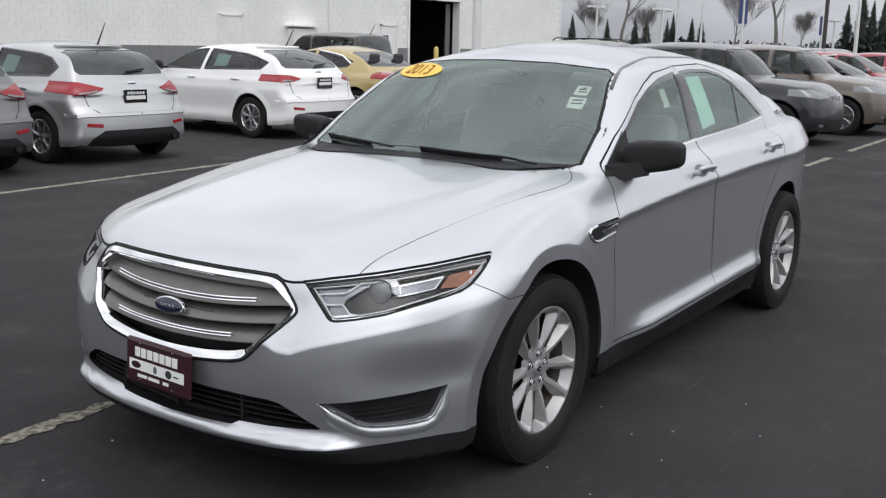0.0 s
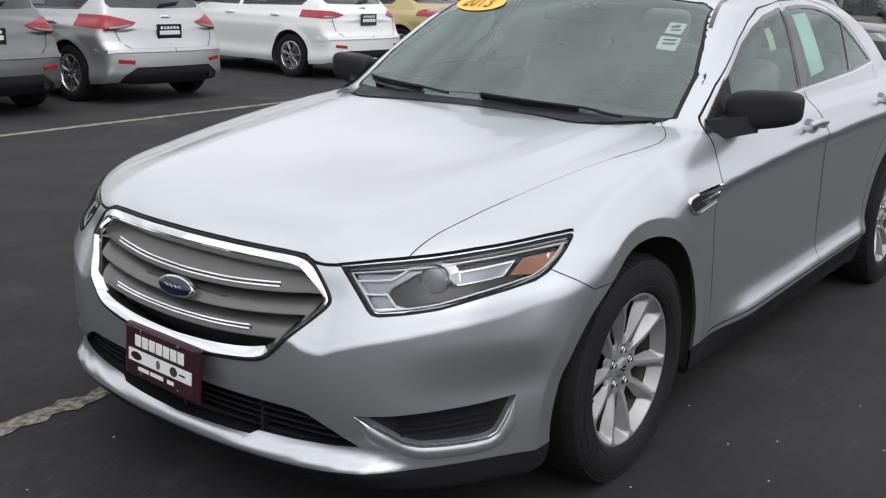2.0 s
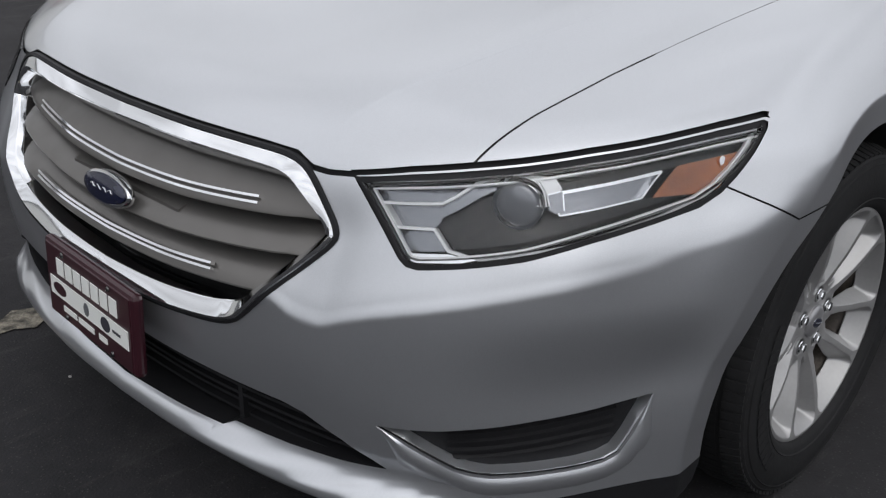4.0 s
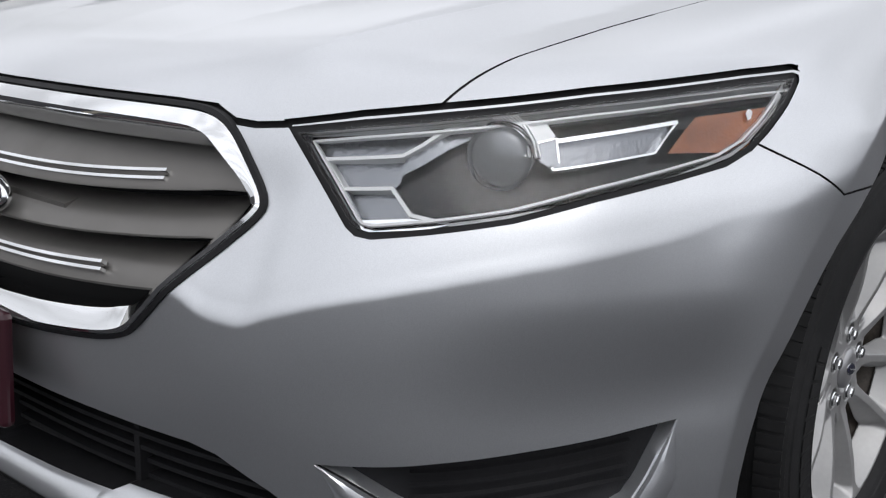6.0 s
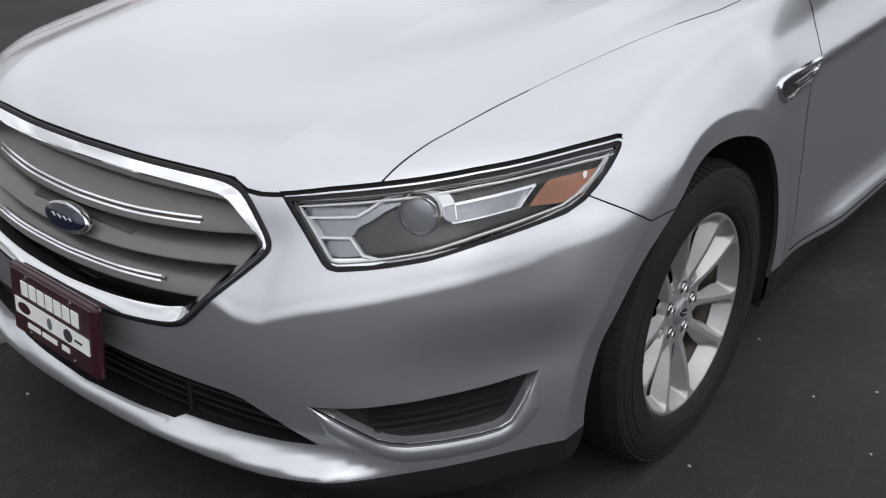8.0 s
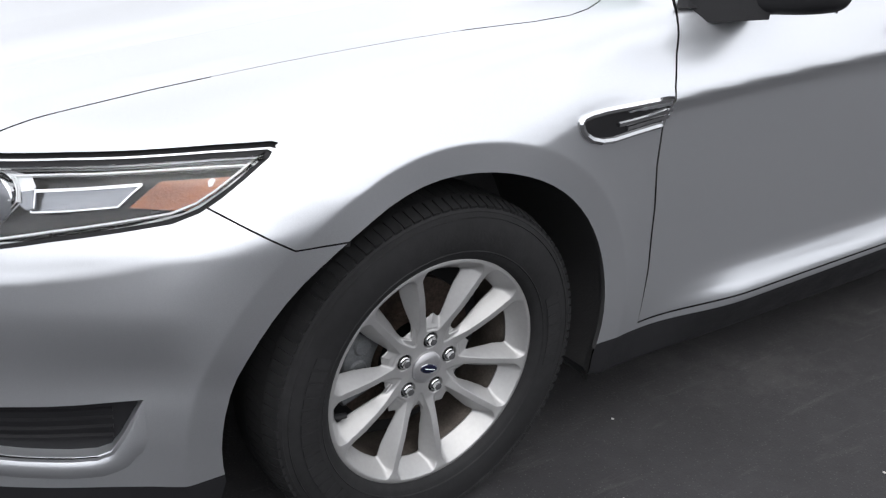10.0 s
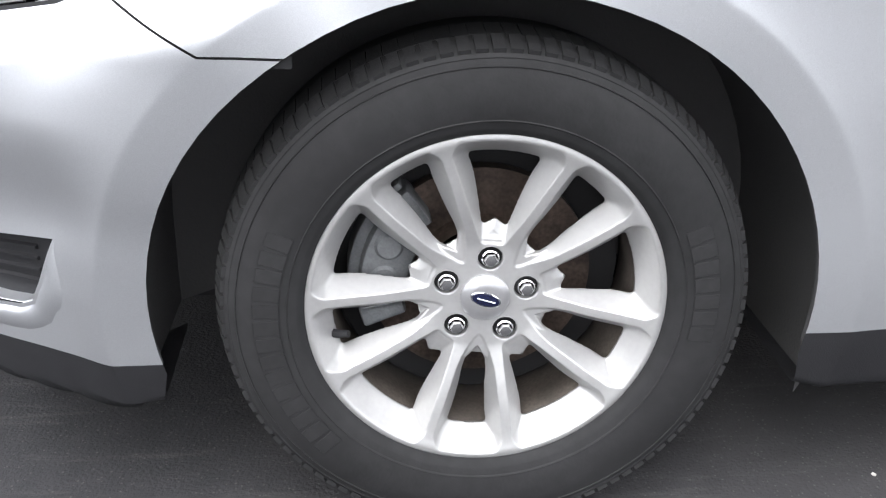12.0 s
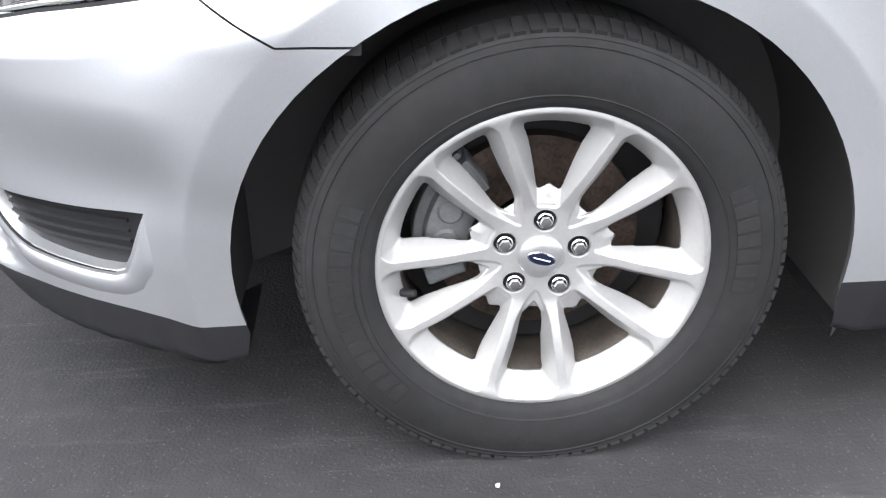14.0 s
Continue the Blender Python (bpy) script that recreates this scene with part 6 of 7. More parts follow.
MORTAR = material("block_joint", (0.74, 0.74, 0.72), 0.9)
BAND = material("grey_painted_base", (0.20, 0.205, 0.21), 0.75, noise=(1.0, 0.08))
DOOR_WHITE = material("off_white_steel_door", (0.82, 0.82, 0.80), 0.5, noise=(2.0, 0.05))
# near-black walls: the room's dimness is put into their colour
SHOP_DARK = material("dim_workshop", (0.035, 0.035, 0.035), 0.9, noise=(0.8, 0.3))
GAR0, GAR1, GAR_TOP = -37.96, -34.0, 3.41
BAND_Z = 1.22
b = bmesh.new()
for x0, x1, z0, z1 in ((GAR1, 30.0, 0.0, WALL_Z), (-48.2, GAR0, 0.0, WALL_Z), (GAR0, GAR1, GAR_TOP, WALL_Z)):
    box_bm((x1 - x0, 0.30, z1 - z0), ((x0 + x1) / 2, WALL_Y - 0.17, (z0 + z1) / 2), 0.0, b)
wall = part("wall_south", b, MORTAR, label="white painted block wall of a service building", kind="structure", category="wall")
b = box_bm((0.30, 14.0, WALL_Z), (-48.05, WALL_Y - 7.3, WALL_Z / 2))
part("wall_west", b, BLOCK, label="white painted block end wall", kind="structure", category="wall")
part("roof_slab", box_bm((78.6, 14.6, 0.3), (-9.1, WALL_Y - 7.2, WALL_Z + 0.15)), BAND, label="flat roof of the service building", kind="structure", category="roof")
verts, faces = [], []
rows = int((WALL_Z - BAND_Z) / 0.2032)
for r in range(rows):
    z0 = BAND_Z + r * 0.2032
    x = -48.0 + (0.2 if r % 2 else 0.0)
    while x < -8.0:
        xa, xb = x + 0.005, min(x + 0.4014, -8.0)
        x += 0.4064
        if z0 < GAR_TOP + 0.05 and xb > GAR0 - 0.05 and xa < GAR1 + 0.05:
            continue
        n0, y = len(verts), WALL_Y + 0.004 * random.uniform(0.4, 1.0) - 0.012
        for px, pz in ((xa, z0 + 0.005), (xb, z0 + 0.005), (xb, z0 + 0.1982), (xa, z0 + 0.1982)):
            verts += [(px, y, pz), (px, WALL_Y - 0.021, pz)]
        faces.append([n0, n0 + 2, n0 + 4, n0 + 6][::-1])
        for k in range(4):
            a0, a1 = n0 + 2 * k, n0 + 2 * ((k + 1) % 4)
            faces.append([a0, a1, a1 + 1, a0 + 1])
mesh_ob("blocks", verts, faces, BLOCK, wall, smooth=False, kind="stuff", label="courses of white painted blocks")
for x0, x1 in ((GAR1 + 0.06, 30.0), (-48.2, GAR0 - 0.06)):
    part("base_band", box_bm((x1 - x0, 0.05, BAND_Z), ((x0 + x1) / 2, WALL_Y + 0.005, BAND_Z / 2)), BAND, wall, "grey painted base band")
# open bay: frame, side track, dim workshop behind
part("bay_jamb", box_bm((0.10, 0.40, GAR_TOP), (GAR0 - 0.04, WALL_Y - 0.14, GAR_TOP / 2)), DOOR_WHITE, wall)
part("bay_jamb", box_bm((0.10, 0.40, GAR_TOP), (GAR1 + 0.04, WALL_Y - 0.14, GAR_TOP / 2)), DOOR_WHITE, wall)
part("bay_head", box_bm((GAR1 - GAR0 + 0.2, 0.40, 0.10), ((GAR0 + GAR1) / 2, WALL_Y - 0.14, GAR_TOP + 0.04)), DOOR_WHITE, wall)
part("door_track", box_bm((0.35, 0.06, GAR_TOP - 0.1), (GAR0 + 0.30, WALL_Y - 0.45, (GAR_TOP - 0.1) / 2)), CAST, wall)
b = bmesh.new()
for size, at in (((9.0, 0.1, 5.0), (-36, WALL_Y - 9.0, 2.5)), ((0.1, 9.0, 5.0), (-40.4, WALL_Y - 4.6, 2.5)), ((0.1, 9.0, 5.0), (-31.5, WALL_Y - 4.6, 2.5)), ((9.0, 9.0, 0.1), (-36, WALL_Y - 4.6, 5.0))):
    box_bm(size, at, 0.0, b)
part("workshop", b, SHOP_DARK, wall, "dim workshop behind the open bay")


def steel_door(x, width, top, name):
    d = part(name, box_bm((width, 0.06, top), (x, WALL_Y + 0.03, top / 2), 0.01), DOOR_WHITE, label="off-white steel door in the block wall", kind="structure", category="door")
    for sx in (-1, 1):
        part("door_frame", box_bm((0.07, 0.10, top + 0.07), (x + sx * (width / 2 + 0.035), WALL_Y + 0.04, (top + 0.07) / 2)), DOOR_WHITE, d)
    part("door_head", box_bm((width + 0.14, 0.10, 0.07), (x, WALL_Y + 0.04, top + 0.035)), DOOR_WHITE, d)
    part("door_handle", box_bm((0.05, 0.08, 0.12), (x + width * 0.38, WALL_Y + 0.09, 1.0), 0.01), CAST, d)
    return d


steel_door(-23.2, 1.05, 2.30, "door_1")
steel_door(-32.5, 1.0, 2.15, "door_2")
part("notice", box_bm((0.42, 0.03, 0.28), (-32.2, WALL_Y + 0.075, 1.62)), INK, wall, "small dark notice")
vent_box = part("wall_heater", box_bm((1.2, 0.35, 0.75), (-26.8, WALL_Y + 0.17, 1.55), 0.02), DOOR_WHITE, label="white wall-mounted heater unit with a hood", category="heater")
part("hood_lip", box_bm((1.7, 0.5, 0.06), (-26.9, WALL_Y + 0.24, 2.02)), DOOR_WHITE, vent_box)
part("downspout", tube_bm([(-28.6, WALL_Y + 0.06, 0.0), (-28.6, WALL_Y + 0.06, WALL_Z)], 0.05, 8), DOOR_WHITE, wall, "white downspout")
part("conduit", tube_bm([(-39.2, WALL_Y + 0.03, 0.8), (-39.2, WALL_Y + 0.03, 3.1)], 0.03, 8), DOOR_WHITE, wall)
BOLLARD = material("yellow_bollard_paint", (0.62, 0.50, 0.14), 0.6, noise=(3.0, 0.15))
o = part("bollard", lathe_bm([(0.0, 1.32), (0.06, 1.30), (0.10, 1.24), (0.11, 1.18), (0.11, 0.0)], 20), BOLLARD, label="pale yellow steel bollard by the bay", category="bollard", smooth=True)
o.matrix_world = Matrix.Translation((-34.6, WALL_Y + 1.1, 0)) @ Euler((radians(90), 0, 0)).to_matrix().to_4x4()

# ---------------------------------------------------------------- light poles, banners, far trees
POLE_WHITE = material("white_pole_paint", (0.70, 0.70, 0.69), 0.5, noise=(1.5, 0.06))
POLE_DARK = material("dark_timber_pole", (0.06, 0.055, 0.05), 0.8)
BANNER = material("blue_banner", (0.03, 0.05, 0.16), 0.7, noise=(2.0, 0.15))
EYE0 = Vector((3.157, 2.652))


def away(azimuth, far):
    """A spot on the ground at a compass angle and distance from where the walk begins."""
    return EYE0.x + far * math.cos(radians(azimuth)), EYE0.y + far * math.sin(radians(azimuth))


def light_pole(x, y, height, radius, head=True, mat=POLE_WHITE, banners=False, label="white steel car-lot light pole"):
    pole = empty("light_pole", Matrix.Translation((x, y, 0)), label, "light pole", "light poles round the lot")
    part("shaft", tube_bm([(0, 0, 0), (0, 0, height * 0.5), (0, 0, height)], [radius, radius * 0.9, radius * 0.75], 12), mat, pole, smooth=True)
    part("base", tube_bm([(0, 0, 0), (0, 0, 0.5)], radius * 1.9, 12), CAST, pole)
    if head:
        for s_ in (-1, 1):
            part("lamp_head", box_bm((0.9, 0.45, 0.16), (s_ * 0.75, 0, height), 0.03), mat, pole)
        part("lamp_arm", box_bm((1.2, 0.08, 0.08), (0, 0, height - 0.05)), mat, pole)
    if banners:
        for s_ in (-1, 1):
            part("banner", box_bm((0.55, 0.03, 1.25), (s_ * 0.40, 0, height * 0.78), 0.008), BANNER, pole, "plain blue banner")
            part("banner_bracket", box_bm((0.75, 0.03, 0.03), (s_ * 0.38, 0, height * 0.78 + 0.64)), CAST, pole)
    return pole


light_pole(*away(-146.75, 24.5), 9.0, 0.11)
for az, far, h, head in ((-153.3, 78, 4.3, True), (-156.8, 70, 3.9, True), (-157.6, 95, 5.6, False), (-158.9, 84, 6.6, True), (-163.1, 74, 5.3, True), (-166.7, 52, 4.6, False), (-165.6, 80, 3.6, True)):
    light_pole(*away(az, far), h, 0.10, head)
light_pole(*away(-161.0, 58), 4.4, 0.09, False, banners=True, label="pole with a pair of blue banners")
light_pole(*away(-165.0, 76), 4.0, 0.08, False, banners=True, label="pole with a pair of blue banners")
light_pole(*away(-165.15, 60), 9.5, 0.12, False, POLE_DARK, label="dark timber utility pole")

BARK = material("grey_brown_bark", (0.17, 0.155, 0.145), 0.9, noise=(6.0, 0.3))
NEEDLE = material("dark_conifer_green", (0.046, 0.056, 0.048), 0.95, noise=(2.0, 0.35))


def bare_tree(x, y, height, seed):
    """A leafless tree: trunk, limbs and a haze of fine twigs."""
    rnd = random.Random(seed)
    meshes = {"trunk": ([], []), "crown": ([], [])}

    def limb_mesh(pts, rad, sides, name):
        vs, fs = meshes[name]
        start = len(vs)
        for i, p in enumerate(pts):
            d = (pts[min(i + 1, len(pts) - 1)] - pts[max(i - 1, 0)]).normalized()
            a = d.cross(Vector((0.31, 0.77, 0.55))).normalized()
            b2 = d.cross(a)
            vs.extend(p + (a * math.cos(k * math.tau / sides) + b2 * math.sin(k * math.tau / sides)) * rad[i] for k in range(sides))
        for i in range(len(pts) - 1):
            for k in range(sides):
                fs.append((start + i * sides + k, start + i * sides + (k + 1) % sides, start + (i + 1) * sides + (k + 1) % sides, start + (i + 1) * sides + k))

    def grow_limb(p, d, length, radius, level):
        pts, rad = [p.copy()], [radius]
        for k in range(4):
            d = (d + Vector((rnd.uniform(-1, 1), rnd.uniform(-1, 1), rnd.uniform(-0.2, 0.7))) * 0.16).normalized()
            p = p + d * length / 4
            pts.append(p.copy())
            rad.append(radius * (1 - 0.17 * (k + 1)))
            if level < 4 and k >= (2 if level == 0 else 1):
                for _ in range(3 if level == 0 else 2):
                    side = Vector((rnd.uniform(-1, 1), rnd.uniform(-1, 1), rnd.uniform(0.1, 0.9))).normalized()
                    grow_limb(p, (d * 0.62 + side * 0.75).normalized(), length * rnd.uniform(0.60, 0.78), max(rad[-1] * 0.52, 0.013), level + 1)
        limb_mesh(pts, rad, 6 if level < 2 else 3, "trunk" if level < 2 else "crown")

    grow_limb(Vector((0, 0, 0)), Vector((0, 0, 1)), height * 0.42, height * 0.019, 0)
    tree = empty("bare_tree", Matrix.Translation((x, y, 0)), "leafless deciduous tree with fine grey twigs", "tree", "trees beyond the lot")
    for name, (vs, fs) in meshes.items():
        mesh_ob(name, vs, fs, BARK, tree)


def conifer(x, y, height, seed, mesh=None):
    """A dark conifer: trunk and whorls of ragged drooping sprays."""
    tree = empty("conifer", Matrix.Translation((x, y, 0)), "dark green conifer with a ragged pointed crown", "tree", "trees beyond the lot")
    rnd = random.Random(seed)
    part("trunk", tube_bm([(0, 0, 0), (0, 0, height)], [height * 0.018, height * 0.002], 6), BARK, tree)
    b = bmesh.new()
    z = height * 0.06
    while z < height * 0.99:
        reach = height * 0.25 * (1 - z / height) ** 0.85 * rnd.uniform(0.75, 1.2) + 0.05
        for k in range(11):
            a = rnd.uniform(0, math.tau)
            for _ in range(3):
                r = reach * rnd.uniform(0.45, 1.0)
                aa = a + rnd.uniform(-0.25, 0.25)
                c, s_ = math.cos(aa), math.sin(aa)
                w_ = 0.10 * r + 0.05
                zz = z + rnd.uniform(-0.25, 0.25)
                b.faces.new([b.verts.new(q) for q in ((c * r * 0.15, s_ * r * 0.15, zz + 0.1), (c * r * 0.7 - s_ * w_, s_ * r * 0.7 + c * w_, zz - 0.05 * r), (c * r, s_ * r, zz - 0.22 * r), (c * r * 0.7 + s_ * w_, s_ * r * 0.7 - c * w_, zz - 0.05 * r))])
        z += height * 0.020
    part("crown", b, NEEDLE, tree)
    return tree


for az, far, h, seed in ((-154.6, 92, 12.5, 3), (-162.6, 86, 12.0, 8), (-160.6, 120, 9.0, 5), (-152.9, 130, 7.0, 6), (-156.3, 150, 7.5, 9), (-164.0, 150, 6.5, 12)):
    bare_tree(*away(az, far), h, seed)
con = [(-152.0, 150, 5.6), (-153.9, 150, 5.0), (-155.4, 160, 5.8), (-156.0, 165, 6.4), (-157.1, 160, 5.4), (-157.4, 165, 6.3), (-158.4, 160, 5.6), (-158.9, 165, 6.0), (-166.2, 130, 6.6), (-166.9, 128, 8.2), (-167.4, 135, 7.2), (-167.9, 130, 7.0), (-168.5, 132, 7.8), (-169.2, 136, 6.8)]
conifers = [conifer(*away(az, far), h, 40 + k) for k, (az, far, h) in enumerate(con[:5])]
for k, (az, far, h) in enumerate(con[5:]):
    src = conifers[k % 5]
    cx_, cy_ = away(az, far)
    o = copy_thing(src, pose(cx_, cy_, 0, 0, 0, 47 * k))
    o.scale = (h / con[k % 5][2],) * 3
# a low dark belt of scrub at the far edge of the lot
b, rnd = bmesh.new(), random.Random(77)
for k in range(2600):
    az = rnd.uniform(-172, -150.5)
    x, y = away(az, rnd.uniform(168, 190))
    h = rnd.uniform(0.4, 1.0) * (2.6 + 1.4 * noise.noise((az * 0.7, 0, 0)))
    z = rnd.uniform(0, max(h, 0.5))
    s_ = rnd.uniform(0.4, 0.9)
    t = rnd.uniform(0, math.tau)
    b.faces.new([b.verts.new((x + s_ * math.cos(t + q) , y + s_ * math.sin(t + q) * 0.6, max(0.0, z + s_ * math.sin(q * 2.1 + t)))) for q in (0, 2.1, 4.2)])
part("scrub", b, NEEDLE, label="low dark belt of scrub at the lot's far edge", kind="stuff", category="bushes")


# ---------------------------------------------------------------- parked cars
TAIL_RED = material("red_tail_lamp", (0.30, 0.006, 0.014), 0.22, coat=0.3, noise=(30.0, 0.2))
DARK_GLASS = material("privacy_glass", (0.025, 0.03, 0.032), 0.03, coat=0.6)
CLEAR_LAMP = material("clear_lamp_cover", (0.20, 0.205, 0.215), 0.15, 0.5, coat=1.0)
SIDE_GLASS = glass("side_window_glass", (0.45, 0.52, 0.50))
RIM_BRIGHT = material("bright_alloy", (0.62, 0.62, 0.63), 0.18, 0.9)


def car_solid(d):
    """The solid of a car from its main measures: overhangs, heights, and where the glass begins and ends."""
    fo, tail, w = d["fo"], -(d["wb"] + d["ro"]), d["w"] / 2
    h0, h1, belt, roof = d["hood0"], d["hood1"], d["belt"], d["roof"]
    nose = curve((0.14, fo - 0.14), (0.24, fo - 0.03), (0.40, fo), (0.58, fo - 0.01), (h0 - 0.08, fo - 0.06), (h0 + 0.03, fo - 0.14))
    drop = curve((0, 0), (0.3 * w / 0.9, 0.03), (0.6 * w / 0.9, 0.12), (0.8 * w / 0.9, 0.28), (w * 0.97, 0.50), (w * 1.05, 0.75))
    sides = curve((tail, w - 0.10), (tail + 0.7, w - 0.015), (-d["wb"] * 0.5, w - 0.02), (0.0, w - 0.01), (fo, w - 0.06))
    prof = curve((0.14, -0.10), (0.22, -0.03), (0.30, -0.005), (0.45, -0.02), (0.66, -0.004), (0.74, 0.0), (0.80, -0.012), (belt, -0.07), (belt + 0.15, -0.20))
    deck = curve((tail - 0.1, belt - 0.02), (tail + 0.6, belt + 0.01), (d["cowl"] - 0.5, belt), (d["cowl"], h1), (fo * 0.45, (h0 + h1) / 2 + 0.03), (fo - 0.22, h0 + 0.03), (fo, h0 - 0.05))
    back = curve((0.14, tail + 0.22), (0.24, tail + 0.06), (0.36, tail), (0.58, tail + 0.01), (0.70, tail + d["tuck"] * 0.5), (belt, tail + d["tuck"]), (belt + 0.3, tail + d["tuck"] + 0.15))
    screen = curve((h1 - 0.1, d["cowl"] + 0.16), (h1, d["cowl"]), (roof - 0.10, d["roof_f"]), (roof, d["roof_f"] - 0.28))
    rear = curve((belt - 0.1, d["glass_r"] - 0.08), (belt, d["glass_r"]), (roof - 0.10, d["roof_r"]), (roof, d["roof_r"] + 0.30))
    gy = curve((belt - 0.1, w - 0.04), (belt, w - 0.08), (roof - 0.12, w - d["lean"]), (roof, w - d["lean"] - 0.10))
    rz = curve((d["roof_r"] - 0.1, roof - d["fall"]), ((d["roof_f"] + d["roof_r"]) / 2, roof), (d["roof_f"] - 0.1, roof - 0.03), (d["roof_f"] + 0.2, roof - 0.10))
    gin = curve((d["glass_r"], 0.10), (d["glass_r"] + 0.8, 0.02), (d["cowl"], 0.02))

    def f(p):
        x, y, z = p[:, 0], np.abs(p[:, 1]), p[:, 2]
        r = np.minimum(np.hypot(x, z - d["wr"]), np.hypot(x + d["wb"], z - d["wr"]))
        side = y - (sides(x) + prof(z) + 0.018 * (1 - step(r, d["wr"] + 0.05, d["wr"] + 0.14)))
        low = smax(smax((x - nose(z) + drop(y)) * 0.6, side, 0.05), z - (deck(x) - 0.10 * (y / w) ** 3), 0.07)
        low = smax(low, (back(z) + 0.20 * (y / w) ** 3 - x) * 0.8, 0.06)
        low = smax(low, 0.18 - z, 0.02)
        cab = smax(x - (screen(z) - 0.25 * y * y), rear(z) + 0.22 * y * y - x, 0.05)
        cab = smax(cab, (y - gy(z) + gin(x)) * 0.9, 0.06)
        cab = smax(cab, z - (rz(x) - 0.07 * (y / 0.6) ** 2), 0.06)
        return smin(low, smax(cab, belt - 0.15 - z, 0.02), 0.03)

    return f


def small_wheel(owner, x, y, r, side, spokes=7):
    w = new("wheel")
    w.parent = owner
    w.location = (x, y, r)
    rr = r * 0.66
    flip = Matrix.Diagonal((1, side, 1, 1))

    def put(name, b, mat, smooth=True):
        bmesh.ops.transform(b, matrix=flip, verts=b.verts)
        bmesh.ops.recalc_face_normals(b, faces=b.faces)
        part(name, b, mat, w, smooth=smooth)

    put("tyre", lathe_bm([(rr, -0.19), (r * 0.93, -0.20), (r, -0.17), (r, -0.03), (r * 0.95, 0.0), (r * 0.82, 0.012), (rr + 0.01, 0.004), (rr - 0.005, -0.01)], 40), RUBBER)
    put("rim", lathe_bm([(rr, -0.02), (rr, 0.0), (rr - 0.012, 0.003), (rr - 0.025, -0.02), (rr - 0.03, -0.14), (0.0, -0.14)], 40), RIM_BRIGHT)
    put("brake_disc", lathe_bm([(0.0, -0.10), (rr * 0.72, -0.10), (rr * 0.72, -0.12)], 32), CAST)
    b = lathe_bm([(0.0, -0.008), (0.045, -0.012), (0.055, -0.05)], 24)
    for k in range(spokes):
        a = math.tau * k / spokes + 0.3
        for s_ in (-0.07, 0.07):
            c, q = math.cos(a + s_), math.sin(a + s_)
            box_bm((rr - 0.045, 0.035, 0.020), ((rr + 0.045) / 2 * c, -0.024, (rr + 0.045) / 2 * q), 0.004, b, Euler((0, -(a + s_ * 1.4), 0)).to_matrix().to_4x4(), 1)
    put("spokes_plate", b, RIM_BRIGHT, False)


def parked_car(name, d, paint_mat, m, label, group, lamps=True, plate="", chrome_line=False, antenna=False, rails=False, glass_mat=None, sheet=False):
    f = car_solid(d)
    fo, tail, w = d["fo"], -(d["wb"] + d["ro"]), d["w"] / 2
    belt, roof, wr = d["belt"], d["roof"], d["wr"]
    v, fs = shell(f, grid_lines((tail - 0.06, fo + 0.06, 0.05)), grid_lines((0, w + 0.06, 0.045)), grid_lines((0.17, roof + 0.06, 0.045)), ((tail + 0.6, fo - 0.6), (0, 0.40), (0.42, 0.70)))
    sk = skin_of(v, fs)
    cowl, rf, rr_, gr = d["cowl"], d["roof_f"], d["roof_r"], d["glass_r"]
    up = roof - d["fall"] * 0.4 - 0.125
    q_end = gr + d["quarter"]
    dlo_f = [(cowl - 0.22, belt + 0.03), (rf + 0.02, roof - 0.145), (rf - 0.25, roof - 0.115), (d["bp"] + 0.05, roof - 0.11), (d["bp"] + 0.05, belt + 0.03)]
    dlo_r = [(d["bp"] - 0.05, belt + 0.03), (d["bp"] - 0.05, roof - 0.11), (rr_ + 0.45, up), (rr_ + 0.22, up - 0.04), (q_end, belt + 0.16), (q_end + 0.10, belt + 0.06)]
    arches = [[(cx + wr + 0.075, 0.05)] + arc(cx, wr, wr + 0.055, -10, 190, 24) + [(cx - wr - 0.075, 0.05)] for cx in (0.0, -d["wb"])]
    outer = lambda x, y, z: y > 0.4
    high = lambda x, y, z: (y > 0.3) & (z > belt - 0.08)
    for a in arches:
        carve(sk, [(a, True)], SIDE, outer, 0.07)
    for a in (dlo_f, dlo_r):
        carve(sk, [(a, True)], SIDE, high, 0.07)
    yw = w - d["lean"]
    rear_glass_ = [(-0.05, belt + 0.07), (yw - 0.02, belt + 0.08), (yw + 0.015, belt + 0.12), (yw - 0.05, roof - 0.14), (yw - 0.14, roof - 0.11), (-0.05, roof - 0.10)]
    screen_ = [(-0.05, d["hood1"] + 0.03), (yw + 0.10, d["hood1"] + 0.04), (yw - 0.02, roof - 0.15), (yw - 0.12, roof - 0.11), (-0.05, roof - 0.095)]
    carve(sk, [(rear_glass_, True)], BACK, lambda x, y, z: (x < rr_ + 0.35) & (z > belt - 0.05), 0.07)
    carve(sk, [(screen_, True)], FRONT, lambda x, y, z: (x > rf - 0.35) & (x < cowl + 0.2) & (z > d["hood1"] - 0.05), 0.07)
    lamp_r, lamp_f = d["lamp_r"], d["lamp_f"]
    carve(sk, [(lamp_r, True)], BACK, lambda x, y, z: (x < tail + 0.75) & (z < belt + 0.25), 0.06)
    carve(sk, [(lamp_f, True)], FRONT, lambda x, y, z: (x > 0.1) & (z < d["hood1"]), 0.06)
    dark_r = [(-0.05, 0.42), (0.50, 0.42), (0.64, 0.33), (0.70, 0.22), (-0.05, 0.15)]
    dark_f = d.get("mouth", [(-0.05, 0.44), (0.52, 0.42), (0.60, 0.30), (0.50, 0.22), (-0.05, 0.20)])
    carve(sk, [(dark_r, True)], BACK, lambda x, y, z: x < tail + 0.6, 0.06)
